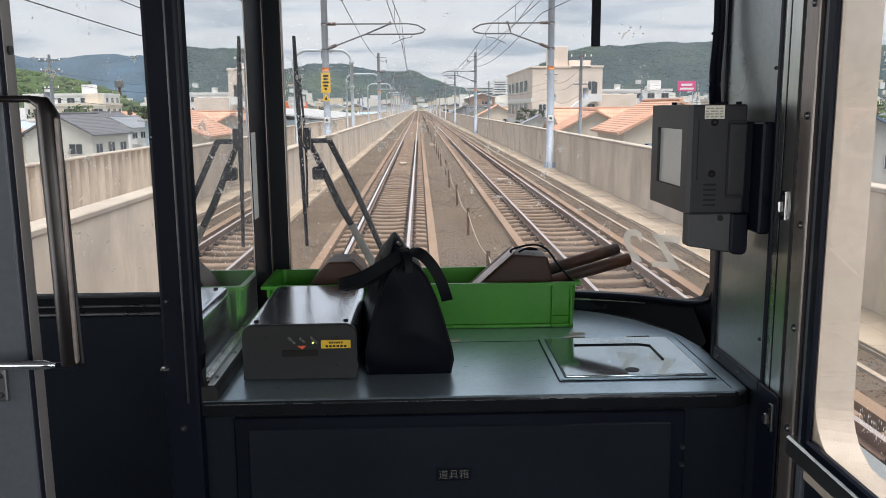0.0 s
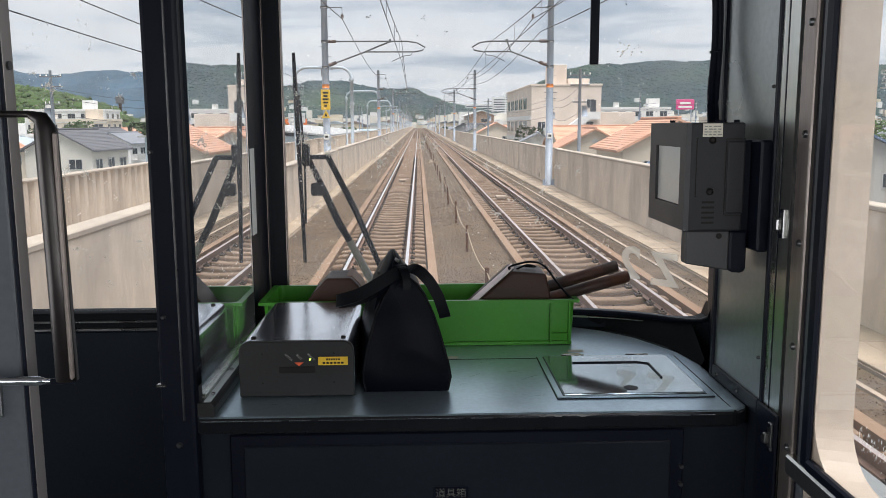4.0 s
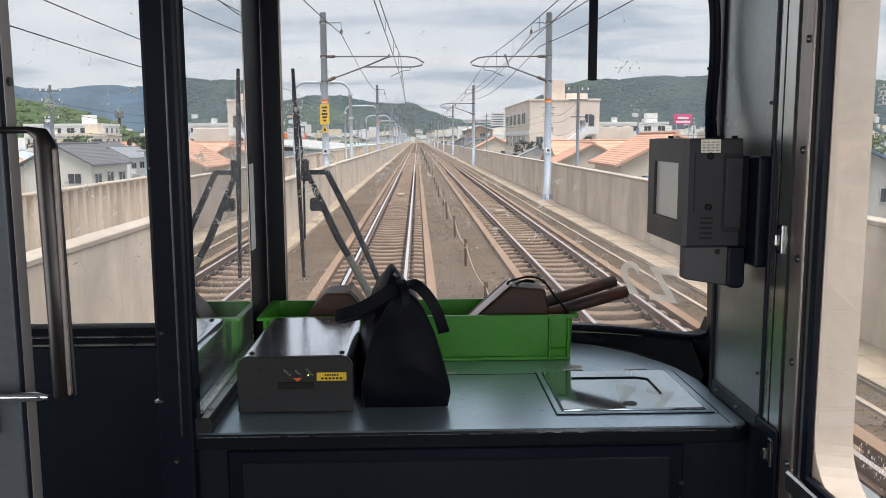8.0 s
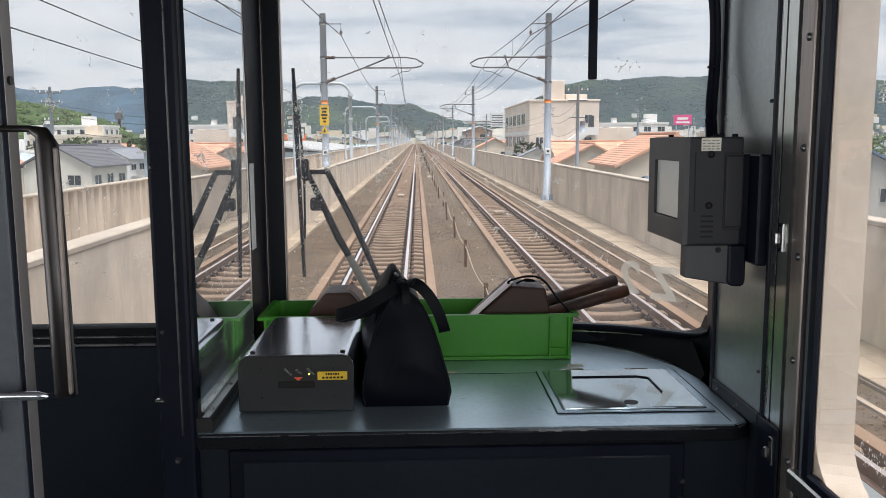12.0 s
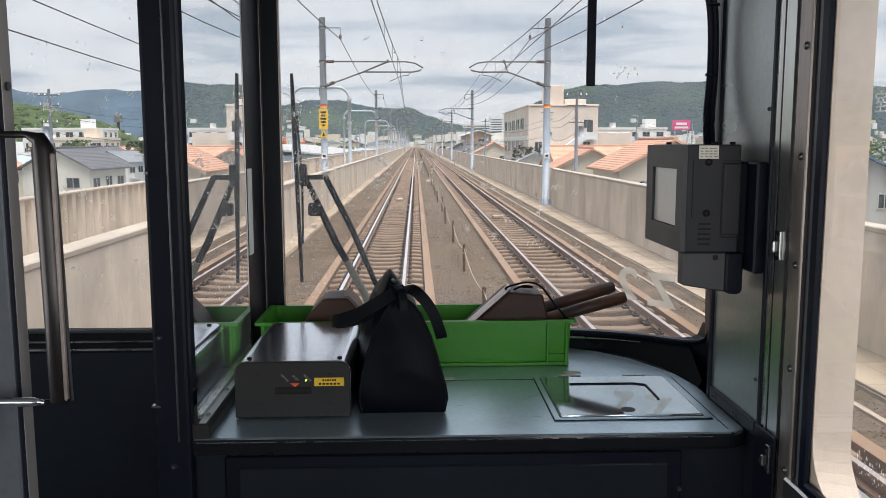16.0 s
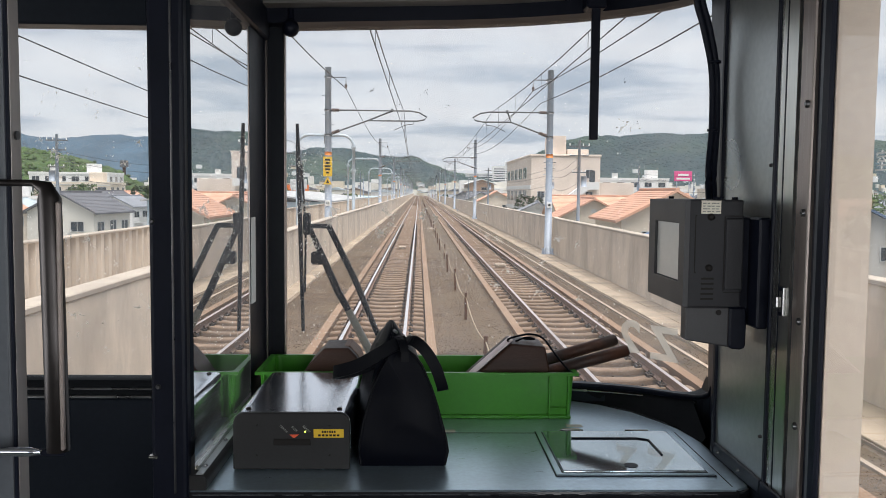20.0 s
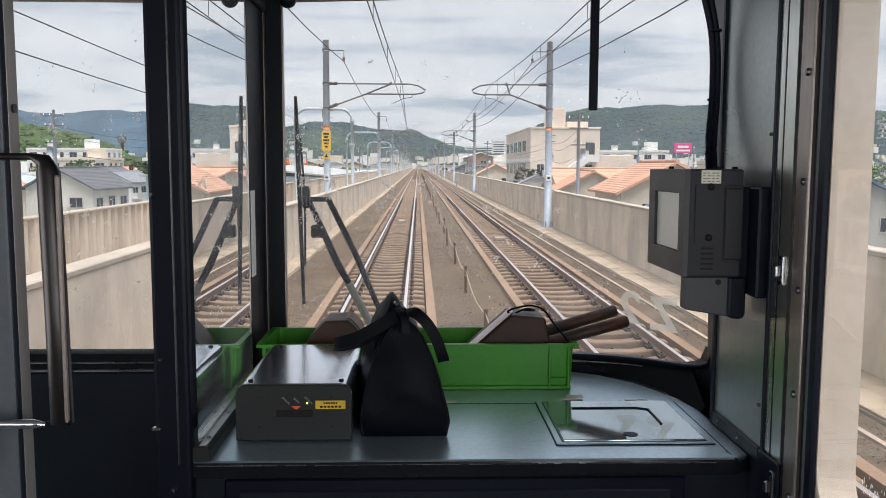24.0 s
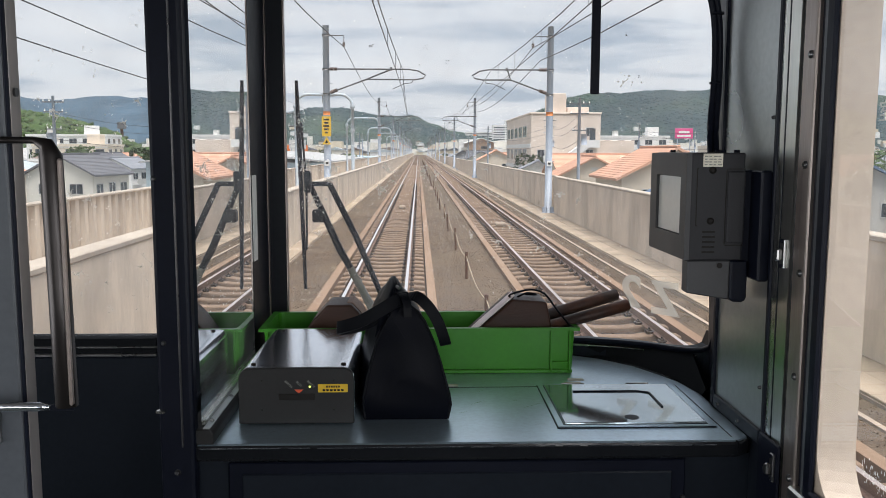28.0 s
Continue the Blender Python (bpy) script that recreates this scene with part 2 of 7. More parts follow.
M = dict(
    panel=mat("black_green_paint", (0.0112, 0.0142, 0.0195, 1), 0.36, 0, 0.2, 5, 90, 0.04, spec=0.11, rough_vary=0.12),
    counter=mat("counter_paint", (0.52, 0.64, 0.72, 1), 0.31, 0.84, 0.15, 4, 120, 0.012, tint=(0.45, 0.55, 0.62, 1), tint_scale=9, tint_amount=0.4, rough_vary=0.07, spec=0.8),
    matt=mat("matt_black_sheet", (0.0075, 0.0085, 0.010, 1), 0.7, 0, 0.2, 9, 120, 0.05, spec=0.05),
    edge=mat("worn_black_edge", (0.010, 0.011, 0.013, 1), 0.14, 0, 0.2, 12, 160, 0.03, spec=0.3),
    black=mat("black_rubber", (0.005, 0.0065, 0.013, 1), 0.42, 0, 0.2, 12, 90, 0.05, spec=0.14),
    side=mat("grey_green_paint", (0.38, 0.40, 0.395, 1), 0.30, 0.85, 0.15, 3, 100, 0.03, tint=(0.32, 0.345, 0.335, 1), tint_scale=2, tint_amount=0.6),
    steel=mat("brushed_steel", (0.62, 0.615, 0.57, 1), 0.26, 1.0, 0.15, 3, 140, 0.05, stretch=(1, 1, 0.05)),
    bronze=mat("worn_bronze_strip", (0.36, 0.31, 0.285, 1), 0.36, 0.9, 0.25, 3, 140, 0.05, stretch=(1, 1, 0.08)),
    chrome=mat("chrome", (0.33, 0.33, 0.33, 1), 0.3, 1.0, 0.08, 12, 90, 0.02),
    doorleaf=mat("dark_blue_grey_paint", (0.080, 0.087, 0.098, 1), 0.38, 0, 0.15, 3, 100, 0.03, spec=0.25),
    cream=mat("cream_body_paint", (0.45, 0.378, 0.31, 1), 0.5, 0, 0.035, 5, 60, 0.03, tint=(0.20, 0.145, 0.11, 1), tint_scale=70, tint_amount=0.12),
    edgestrip=mat("door_edge_paint", (0.40, 0.37, 0.355, 1), 0.3, 0.5, 0.12, 3, 90, 0.03, stretch=(1, 1, 0.1)),
    greybox=mat("grey_box_paint", (0.022, 0.0215, 0.0215, 1), 0.45, 0.0, 0.12, 6, 200, 0.06, spec=0.25),
    lid=mat("satin_steel_lid", (0.80, 0.84, 0.92, 1), 0.18, 1.0, 0.12, 5, 160, 0.03),
    bag=mat("black_leather", (0.0022, 0.0027, 0.0055, 1), 0.42, 0, 0.2, 20, 240, 0.06, spec=0.055, dist=0.002),
    bagtrim=mat("black_webbing", (0.0025, 0.003, 0.005, 1), 0.5, 0, 0.2, 40, 500, 0.4, spec=0.12, dist=0.001),
    green=mat("green_plastic", (0.047, 0.245, 0.018, 1), 0.36, 0, 0.1, 9, 120, 0.05, spec=0.3),
    wood=mat("stained_wood", (0.046, 0.019, 0.011, 1), 0.42, 0, 0.16, 9, 90, 0.12, spec=0.25, stretch=(1, 6, 6), tint=(0.022, 0.010, 0.006, 1), tint_scale=6, tint_amount=0.6),
    woodcut=mat("worn_wood_edge", (0.22, 0.13, 0.09, 1), 0.6, 0, 0.25, 14, 120, 0.3),
    pipe=mat("rusty_dark_rod", (0.038, 0.021, 0.016, 1), 0.5, 0.2, 0.4, 20, 120, 0.2, tint=(0.14, 0.05, 0.025, 1), tint_scale=18, tint_amount=0.7),
    white=mat("white_paint", (0.74, 0.74, 0.72, 1), 0.55, 0, 0.05, 5, 60, 0.05),
    paper=mat("paper_label", (0.66, 0.62, 0.52, 1), 0.6, 0, 0.06, 20, 200, 0.02),
    faint=mat("faint_grey_print", (0.22, 0.215, 0.20, 1), 0.6, 0, 0.1, 20, 200, 0),
    yellow=mat("yellow_label", (0.72, 0.46, 0.02, 1), 0.45, 0, 0.05, 20, 200, 0.02),
    ink=mat("dark_ink", (0.016, 0.014, 0.013, 1), 0.6, 0, 0.1, 20, 100, 0, spec=0.15),
    redmark=mat("orange_mark", (0.75, 0.10, 0.03, 1), 0.5, 0, 0.05, 20, 100, 0),
    monitor=mat("monitor_plastic", (0.022, 0.022, 0.025, 1), 0.5, 0, 0.12, 14, 400, 0.25, spec=0.25, dist=0.001),
    monitor_side=mat("monitor_side_paint", (0.036, 0.036, 0.039, 1), 0.5, 0, 0.1, 14, 400, 0.2, dist=0.001),
    screen=mat("blank_screen_film", (0.62, 0.63, 0.60, 1), 0.14, 0, 0.04, 5, 80, 0.0),
    ceiling=mat("cab_ceiling_paint", (0.12, 0.115, 0.11, 1), 0.6, 0, 0.1, 3, 90, 0.05),
    floor=mat("cab_floor_sheet", (0.06, 0.065, 0.06, 1), 0.7, 0, 0.2, 8, 90, 0.1),
    decal=film("frosted_decal", (0.92, 0.90, 0.82, 1), 0.40),
    speck=film("dried_splash", (0.95, 0.93, 0.88, 1), 0.9),
    bug=mat("insect_marks", (0.10, 0.085, 0.07, 1), 0.8, 0, 0.2, 200, 800, 0.0),
    post=mat("dark_post_paint", (0.010, 0.012, 0.016, 1), 0.40, 0, 0.15, 4, 90, 0.04, spec=0.14),
    glass=glass("window_glass", 1.16, haze_dust=0.13),
    mirrorpane=glass("coated_partition_glass", coated=0.97, haze_dust=0.05),
    sideglass=glass("side_window_glass", 1.45, haze_dust=0.05),
    concrete=mat("parapet_concrete", (0.68, 0.585, 0.48, 1), 0.85, 0, 0.14, 1.1, 16, 0.25, stretch=(1, 1, 0.4), tint=(0.36, 0.305, 0.25, 1), tint_scale=0.8, tint_amount=0.65, dist=0.01),
    # coping colour is darkened to offset the overlit top faces
    coping=mat("darkened_coping", (0.44, 0.385, 0.32, 1), 0.9, 0, 0.16, 1.1, 16, 0.25, tint=(0.30, 0.255, 0.21, 1), tint_scale=0.8, tint_amount=0.6, dist=0.01),
    walkway=mat("walkway_concrete", (0.42, 0.345, 0.27, 1), 0.9, 0, 0.16, 1.2, 20, 0.3, stretch=(1, 0.25, 1), tint=(0.19, 0.155, 0.12, 1), tint_scale=0.8, tint_amount=0.6, dist=0.01),
    kerb=mat("rust_stained_kerb", (0.26, 0.177, 0.120, 1), 0.9, 0, 0.2, 1.5, 24, 0.3, stretch=(1, 0.3, 1), tint=(0.20, 0.12, 0.075, 1), tint_scale=0.9, tint_amount=0.7, dist=0.01),
    ballast=mat("rusty_ballast", (0.038, 0.026, 0.019, 1), 0.95, 0, 0.7, 2.2, 24, 0.9, bump_scale=24, tint=(0.09, 0.066, 0.05, 1), tint_scale=0.7, tint_amount=0.7, dist=0.03),
    gravel=mat("grey_brown_gravel", (0.100, 0.070, 0.046, 1), 0.95, 0, 0.75, 1.2, 22, 0.9, bump_scale=28, tint=(0.13, 0.096, 0.062, 1), tint_scale=0.35, tint_amount=0.8, dist=0.03),
    stones=mat("ballast_stones", (0.050, 0.033, 0.024, 1), 0.95, 0, 0.3, 6, 60, 0.3, isl=0.7),
    pebbles=mat("path_pebbles", (0.125, 0.087, 0.057, 1), 0.95, 0, 0.3, 6, 60, 0.3, isl=0.7),
    screw=mat("dull_screw_metal", (0.16, 0.16, 0.165, 1), 0.3, 0.9, 0.2, 30, 90, 0.02),
    sleeper=mat("brown_concrete_sleeper", (0.215, 0.148, 0.103, 1), 0.9, 0, 0.22, 3, 30, 0.3, rnd=0.14, tint=(0.115, 0.078, 0.053, 1), tint_scale=2, tint_amount=0.6, dist=0.01),
    railhead=mat("polished_rail_head", (0.85, 0.85, 0.87, 1), 0.48, 1.0, 0.08, 4, 60, 0.02, stretch=(1, 0.05, 1)),
    dullhead=mat("dull_rail_head", (0.66, 0.60, 0.58, 1), 0.5, 0.9, 0.2, 4, 60, 0.05, stretch=(1, 0.08, 1), tint=(0.40, 0.28, 0.22, 1), tint_scale=3.0, tint_amount=0.5),
    slab=mat("cover_slab_concrete", (0.37, 0.30, 0.225, 1), 0.9, 0, 0.18, 1.5, 26, 0.3, tint=(0.17, 0.135, 0.105, 1), tint_scale=1.1, tint_amount=0.6, rnd=0.14, dist=0.01),
    railside=mat("rusty_rail_web", (0.24, 0.150, 0.112, 1), 0.8, 0.1, 0.3, 6, 60, 0.3, stretch=(1, 0.2, 1)),
    clip=mat("rail_clip", (0.045, 0.032, 0.025, 1), 0.7, 0.3, 0.3, 20, 60, 0.2),
    mast=mat("galvanised_mast", (0.36, 0.42, 0.50, 1), 0.6, 0.2, 0.14, 3, 30, 0.15, stretch=(1, 1, 0.3), tint=(0.24, 0.25, 0.26, 1), tint_scale=1.1, tint_amount=0.5),
    hoop=mat("pale_blue_pipe_paint", (0.40, 0.47, 0.53, 1), 0.55, 0, 0.1, 2, 30, 0.1, tint=(0.33, 0.27, 0.2, 1), tint_scale=1.3, tint_amount=0.35),
    armmetal=mat("weathered_arm_tube", (0.13, 0.135, 0.14, 1), 0.6, 0.3, 0.2, 6, 30, 0.1),
    wire=mat("overhead_wire", (0.04, 0.042, 0.045, 1), 0.6, 0.4, 0.2, 6, 30, 0.0),
    insulator=mat("brown_porcelain", (0.09, 0.06, 0.05, 1), 0.3, 0, 0.2, 20, 60, 0.05),
    orange=mat("orange_band", (0.70, 0.22, 0.04, 1), 0.6, 0, 0.1, 8, 60, 0.05),
    rust=mat("rusty_iron", (0.11, 0.05, 0.03, 1), 0.85, 0.1, 0.4, 12, 60, 0.4, tint=(0.05, 0.03, 0.022, 1), tint_scale=5, tint_amount=0.6),
    rope=mat("pale_rope", (0.36, 0.30, 0.22, 1), 0.9, 0, 0.2, 30, 100, 0.2),
    ribbed=mat("ribbed_wall_concrete", (0.63, 0.55, 0.46, 1), 0.9, 0, 0.2, 1.6, 14, 0.3, stretch=(1, 1, 0.2), tint=(0.33, 0.28, 0.235, 1), tint_scale=0.7, tint_amount=0.7, dist=0.01),
    ground=mat("town_ground", (0.20, 0.20, 0.185, 1), 0.95, 0, 0.25, 0.03, 0.6, 0.2, tint=(0.09, 0.12, 0.05, 1), tint_scale=0.012, tint_amount=0.8),
)


# ---- building blocks ----
ORIGIN = {}


def thing(name, at, label, category, group="", kind=""):
    ob = new(name)
    ob.empty_display_size = 0.1
    ob.location = at
    ORIGIN[ob.name] = Vector(at)
    return tagged(ob, label, category, group, kind)


def part(name, bm, material, parent, label="", smooth=False):
    """One mesh part, modelled in world metres, hung under its thing or part."""
    o = ORIGIN[parent.name]
    bmesh.ops.translate(bm, verts=bm.verts, vec=-o)
    if smooth:
        for f in bm.faces:
            f.smooth = True
    me = bpy.data.meshes.new(name)
    bm.to_mesh(me)
    bm.free()
    for m in material if isinstance(material, (list, tuple)) else (material,):
        me.materials.append(m)
    ob = new(name, me)
    ob.parent = parent
    ORIGIN[ob.name] = o
    return tagged(ob, label) if label else ob


def solo(name, bm, material, label, category, kind="", at=(0, 0, 0), smooth=False, group=""):
    """A thing or a piece of the setting that is one mesh."""
    at = Vector(at)
    bmesh.ops.translate(bm, verts=bm.verts, vec=-at)
    if smooth:
        for f in bm.faces:
            f.smooth = True
    me = bpy.data.meshes.new(name)
    bm.to_mesh(me)
    bm.free()
    for m in material if isinstance(material, (list, tuple)) else (material,):
        me.materials.append(m)
    ob = new(name, me)
    ob.location = at
    ORIGIN[ob.name] = at
    return tagged(ob, label, category, group, kind)


def B():
    return bmesh.new()


def box(bm, x0, x1, y0, y1, z0, z1, bev=0.0, seg=1, m=None, mi=0):
    vs = [bm.verts.new(p) for p in ((x0, y0, z0), (x1, y0, z0), (x1, y1, z0), (x0, y1, z0), (x0, y0, z1), (x1, y0, z1), (x1, y1, z1), (x0, y1, z1))]
    fs = [bm.faces.new([vs[i] for i in q]) for q in ((3, 2, 1, 0), (4, 5, 6, 7), (0, 1, 5, 4), (1, 2, 6, 5), (2, 3, 7, 6), (3, 0, 4, 7))]
    for f in fs:
        f.material_index = mi
    if bev:
        es = list({e for f in fs for e in f.edges})
        r = bmesh.ops.bevel(bm, geom=es, offset=bev, segments=seg, affect="EDGES", profile=0.5)
        vs = list({v for v in vs if v.is_valid} | set(r["verts"]))
    if m is not None:
        bmesh.ops.transform(bm, matrix=m, verts=[v for v in vs if v.is_valid])
    return bm


def prism(bm, pts, axis, a, b, bev=0.0, seg=1, mi=0):
    """A polygon in the plane across the axis, extruded from a to b."""
    def put(p, w):
        return {"x": (w, p[0], p[1]), "y": (p[0], w, p[1]), "z": (p[0], p[1], w)}[axis]
    lo = [bm.verts.new(put(p, a)) for p in pts]
    hi = [bm.verts.new(put(p, b)) for p in pts]
    n = len(pts)
    fs = [bm.faces.new(lo), bm.faces.new(hi[::-1])]
    for i in range(n):
        fs.append(bm.faces.new((lo[i], hi[i], hi[(i + 1) % n], lo[(i + 1) % n])))
    for f in fs:
        f.material_index = mi
    bmesh.ops.recalc_face_normals(bm, faces=fs)
    if bev:
        bmesh.ops.bevel(bm, geom=list({e for f in fs for e in f.edges}), offset=bev, segments=seg, affect="EDGES", profile=0.5)
    return bm


def tube(bm, pts, r, seg=8, mi=0, cap=True):
    """A round bar along a line of points; r may be one radius or one for each point."""
    pts = [Vector(p) for p in pts]
    rs = r if isinstance(r, (list, tuple)) else [r] * len(pts)
    rings = []
    for i, p in enumerate(pts):
        d = (pts[min(i + 1, len(pts) - 1)] - pts[max(i - 1, 0)]).normalized()
        a = d.cross(Vector((0, 0, 1)) if abs(d.z) < 0.9 else Vector((1, 0, 0))).normalized()
        b = d.cross(a)
        rings.append([bm.verts.new(p + rs[i] * (math.cos(t) * a + math.sin(t) * b)) for t in (2 * math.pi * k / seg for k in range(seg))])
    for r0, r1 in zip(rings, rings[1:]):
        for k in range(seg):
            f = bm.faces.new((r0[k], r0[(k + 1) % seg], r1[(k + 1) % seg], r1[k]))
            f.smooth, f.material_index = True, mi
    if cap:
        for ring in (rings[0], rings[-1][::-1]):
            f = bm.faces.new(ring)
            f.material_index = mi
    return bm


def arc(cx, cz, r, a0, a1, n):
    return [(cx + r * math.cos(radians(a0 + (a1 - a0) * i / n)), cz + r * math.sin(radians(a0 + (a1 - a0) * i / n))) for i in range(n + 1)]


def screw(x, y, z, axis, r=0.004, parent=None):
    bm = B()
    d = {"x": Vector((-0.003, 0, 0)), "y": Vector((0, -0.003, 0)), "z": Vector((0, 0, 0.003))}[axis]
    p = Vector((x, y, z))
    tube(bm, [p - d, p + d * 0.4, p + d], [r, r, r * 0.55], 10)
    return part("screw", bm, M["screw"], parent, "small steel screw head")


def mesh_ob(name, me, parent, at, rot=None, scale=None):
    """A further object on a shared mesh, as a piece of its parent."""
    ob = bpy.data.objects.new(name, me)
    scene.collection.objects.link(ob)
    ob.parent = parent
    ob.location = Vector(at) - ORIGIN[parent.name]
    if rot:
        ob.rotation_euler = rot
    if scale:
        ob.scale = scale
    return ob


# ---- the driving cab: shell ----
LEFT_X = -0.81  # middle of the near track
FLOOR_Z, COUNTER_Z, CEIL_Z = 1.15, 2.18, 3.16
solo("floor", box(B(), -2.06, 0.60, -1.3, 1.98, FLOOR_Z - 0.06, FLOOR_Z), M["floor"], "dark vinyl cab floor", "floor", "structure")
solo("ceiling", box(B(), -2.06, 0.60, -1.3, 1.98, CEIL_Z, CEIL_Z + 0.05), M["ceiling"], "grey painted cab ceiling", "ceiling", "structure")
# unseen rear and left walls, added with openings that let light into the cab
wall_back = thing("wall_back", (-0.73, -1.33, FLOOR_Z), "unseen dark painted rear bulkhead, added with openings for light", "wall", kind="structure")
for x0, x1, z0, z1 in ((-2.06, 0.60, FLOOR_Z, 1.95), (-2.06, 0.60, 2.95, CEIL_Z), (-2.06, -1.95, 1.95, 2.95), (-1.25, -1.10, 1.95, 2.95), (-0.40, -0.25, 1.95, 2.95), (0.50, 0.60, 1.95, 2.95)):
    part("bulkhead_panel", box(B(), x0, x1, -1.36, -1.3, z0, z1), M["panel"], wall_back)
wall_left = thing("wall_left", (-2.09, 0.3, FLOOR_Z), "unseen dark painted left side of the cab, opened for light", "wall", kind="structure")
for y0, y1, z0, z1 in ((-1.36, 1.98, FLOOR_Z, 2.05), (-1.36, 1.98, 2.95, CEIL_Z), (-1.36, -0.5, 2.05, 2.95), (1.2, 1.98, 2.05, 2.95)):
    part("side_panel", box(B(), -2.12, -2.06, y0, y1, z0, z1), M["panel"], wall_left)
# plain unseen saloon added behind the bulkhead; its bands of windows let light in
saloon = thing("saloon", (-0.76, -6.0, FLOOR_Z), "unseen plain pale saloon, added behind the cab to let light in", "saloon", kind="structure")
part("saloon_floor", box(B(), -2.12, 0.60, -11.0, -1.36, FLOOR_Z - 0.06, FLOOR_Z), M["floor"], saloon)
part("saloon_ceiling", box(B(), -2.12, 0.60, -11.0, -1.36, 3.35, 3.40), M["white"], saloon)
part("saloon_end", box(B(), -2.12, 0.60, -11.06, -11.0, FLOOR_Z, 3.4), M["white"], saloon)
for x0, x1 in ((-2.12, -2.06), (0.54, 0.60)):
    part("saloon_side", box(B(), x0, x1, -11.0, -1.36, FLOOR_Z, 1.95), M["white"], saloon)
    part("saloon_side", box(B(), x0, x1, -11.0, -1.36, 2.95, 3.4), M["white"], saloon)
    for y in (-11.0, -8.6, -6.2, -3.8, -1.76):
        part("window_pier", box(B(), x0, x1, y, y + 0.4, 1.95, 2.95), M["white"], saloon)

under = thing("underframe", (LEFT_X, -4.0, 0.0), "plain dark underframe carrying the cab and saloon on the rails", "underframe", kind="structure")
part("floor_beam", box(B(), -1.95, 0.45, -10.9, 1.75, 0.42, FLOOR_Z - 0.06, 0.03), M["panel"], under)
for y in (-9.0, -6.9, -1.6, 0.5):
    part("axle_box", box(B(), -1.55, -0.07, y - 0.35, y + 0.35, 0.12, 0.42, 0.03), M["panel"], under)
    for s in (-1, 1):
        part("wheel", tube(B(), [(LEFT_X + s * 0.565 - 0.06, y, 0.41), (LEFT_X + s * 0.565 + 0.06, y, 0.41)], 0.41, 24), M["panel"], under)


def glass_y(x):
    """The plan of the bowed front: straight in the middle, swept back to the side."""
    if x <= 0.05:
        return 1.885
    return 1.60 + 0.285 * math.sqrt(max(0.0, 1 - ((x - 0.05) / 0.525) ** 2))


XS = [-0.335 + 0.385 * i / 4 for i in range(4)] + [0.05 + 0.525 * math.sin(radians(90 * i / 20)) for i in range(21)]
SILL, HEAD = 2.200, 3.0


def sill_z(x):
    """Lower edge of the opening, with its rounded right corner."""
    u = min(1.0, max(0.0, (1.735 - glass_y(x)) / 0.135))
    return SILL + 0.022 * max(0.0, x / 0.57) + 0.055 * (1 - math.sqrt(1 - u * u))


def head_z(x):
    return HEAD + 0.03 * (x + 0.3)


def front_band(low, high, inner, outer):
    bm = B()
    cols = []
    for x in XS:
        cols.append([bm.verts.new((x + 0.0, glass_y(x) + o, z)) for o, z in ((inner, low(x)), (inner, high(x)), (outer, high(x)), (outer, low(x)))])
    for a, b in zip(cols, cols[1:]):
        for k in range(4):
            bm.faces.new((a[k], a[(k + 1) % 4], b[(k + 1) % 4], b[k]))
    bm.faces.new(cols[0])
    bm.faces.new(cols[-1][::-1])
    bmesh.ops.recalc_face_normals(bm, faces=bm.faces)
    return bm


wall_front = solo("wall_front", front_band(lambda x: FLOOR_Z, sill_z, -0.035, 0.015), M["panel"], "black painted bowed front wall below the windscreen", "wall", "structure")
part("lintel", front_band(head_z, lambda x: CEIL_Z, -0.05, 0.05), M["black"], wall_front, "black windscreen header")
part("soffit", front_band(lambda x: head_z(x) + 0.03, lambda x: CEIL_Z, -0.10, -0.052), M["ceiling"], wall_front, "brown-grey header panel")
part("wall_panel", box(B(), -0.555, -0.378, 1.86, 1.94, FLOOR_Z, CEIL_Z, 0.004), M["panel"], wall_front)
part("wall_panel", box(B(), -2.06, -0.93, 1.86, 1.94, FLOOR_Z, CEIL_Z, 0.004), M["panel"], wall_front)

window_1 = thing("window_1", (0.1, 1.88, SILL), "large bowed windscreen glass with dried splashes and insect marks", "window", kind="structure")


def pane_strip(x_list, z0, z1, off):
    bm = B()
    v = [(bm.verts.new((x, glass_y(x) + off, z0(x))), bm.verts.new((x, glass_y(x) + off, z1(x)))) for x in x_list]
    for a, b in zip(v, v[1:]):
        f = bm.faces.new((a[0], b[0], b[1], a[1]))
        f.smooth = True
    return bm


pane = part("pane", pane_strip(XS, lambda x: sill_z(x) - 0.01, lambda x: head_z(x) + 0.01, 0.012), M["glass"], window_1, smooth=True)
pane.visible_shadow = False
bm = B()
rim = [(x, glass_y(x) - 0.037, sill_z(x) + 0.002) for x in XS]
tube(bm, rim, 0.006, 6)
part("seal", bm, M["black"], window_1, "black rubber seal")
bm = B()
tube(bm, [(x, y - 0.004, z - 0.010) for x, y, z in rim[:-3]], 0.0025, 6)
part("trim_line", bm, M["steel"], window_1, "thin bright trim line")

# right-hand pillar and side wall with the window of the side door
wall_right = thing("wall_right", (0.56, 0.2, FLOOR_Z), "dark grey-green painted side wall with steel door trim", "wall", kind="structure")
bm = prism(B(), ((0.527, 1.432), (0.62, 1.432), (0.66, 1.60), (0.60, 1.64), (0.566, 1.60)), "z", FLOOR_Z, CEIL_Z)
for v in bm.verts:
    if v.co.y > 1.5:
        v.co.x += (2.62 - v.co.z) * 0.022
part("pillar", bm, M["black"], wall_right, "black corner pillar")
part("pillar_edge", box(B(), 0.522, 0.529, 1.424, 1.436, COUNTER_Z, CEIL_Z, 0.002), M["black"], wall_right)
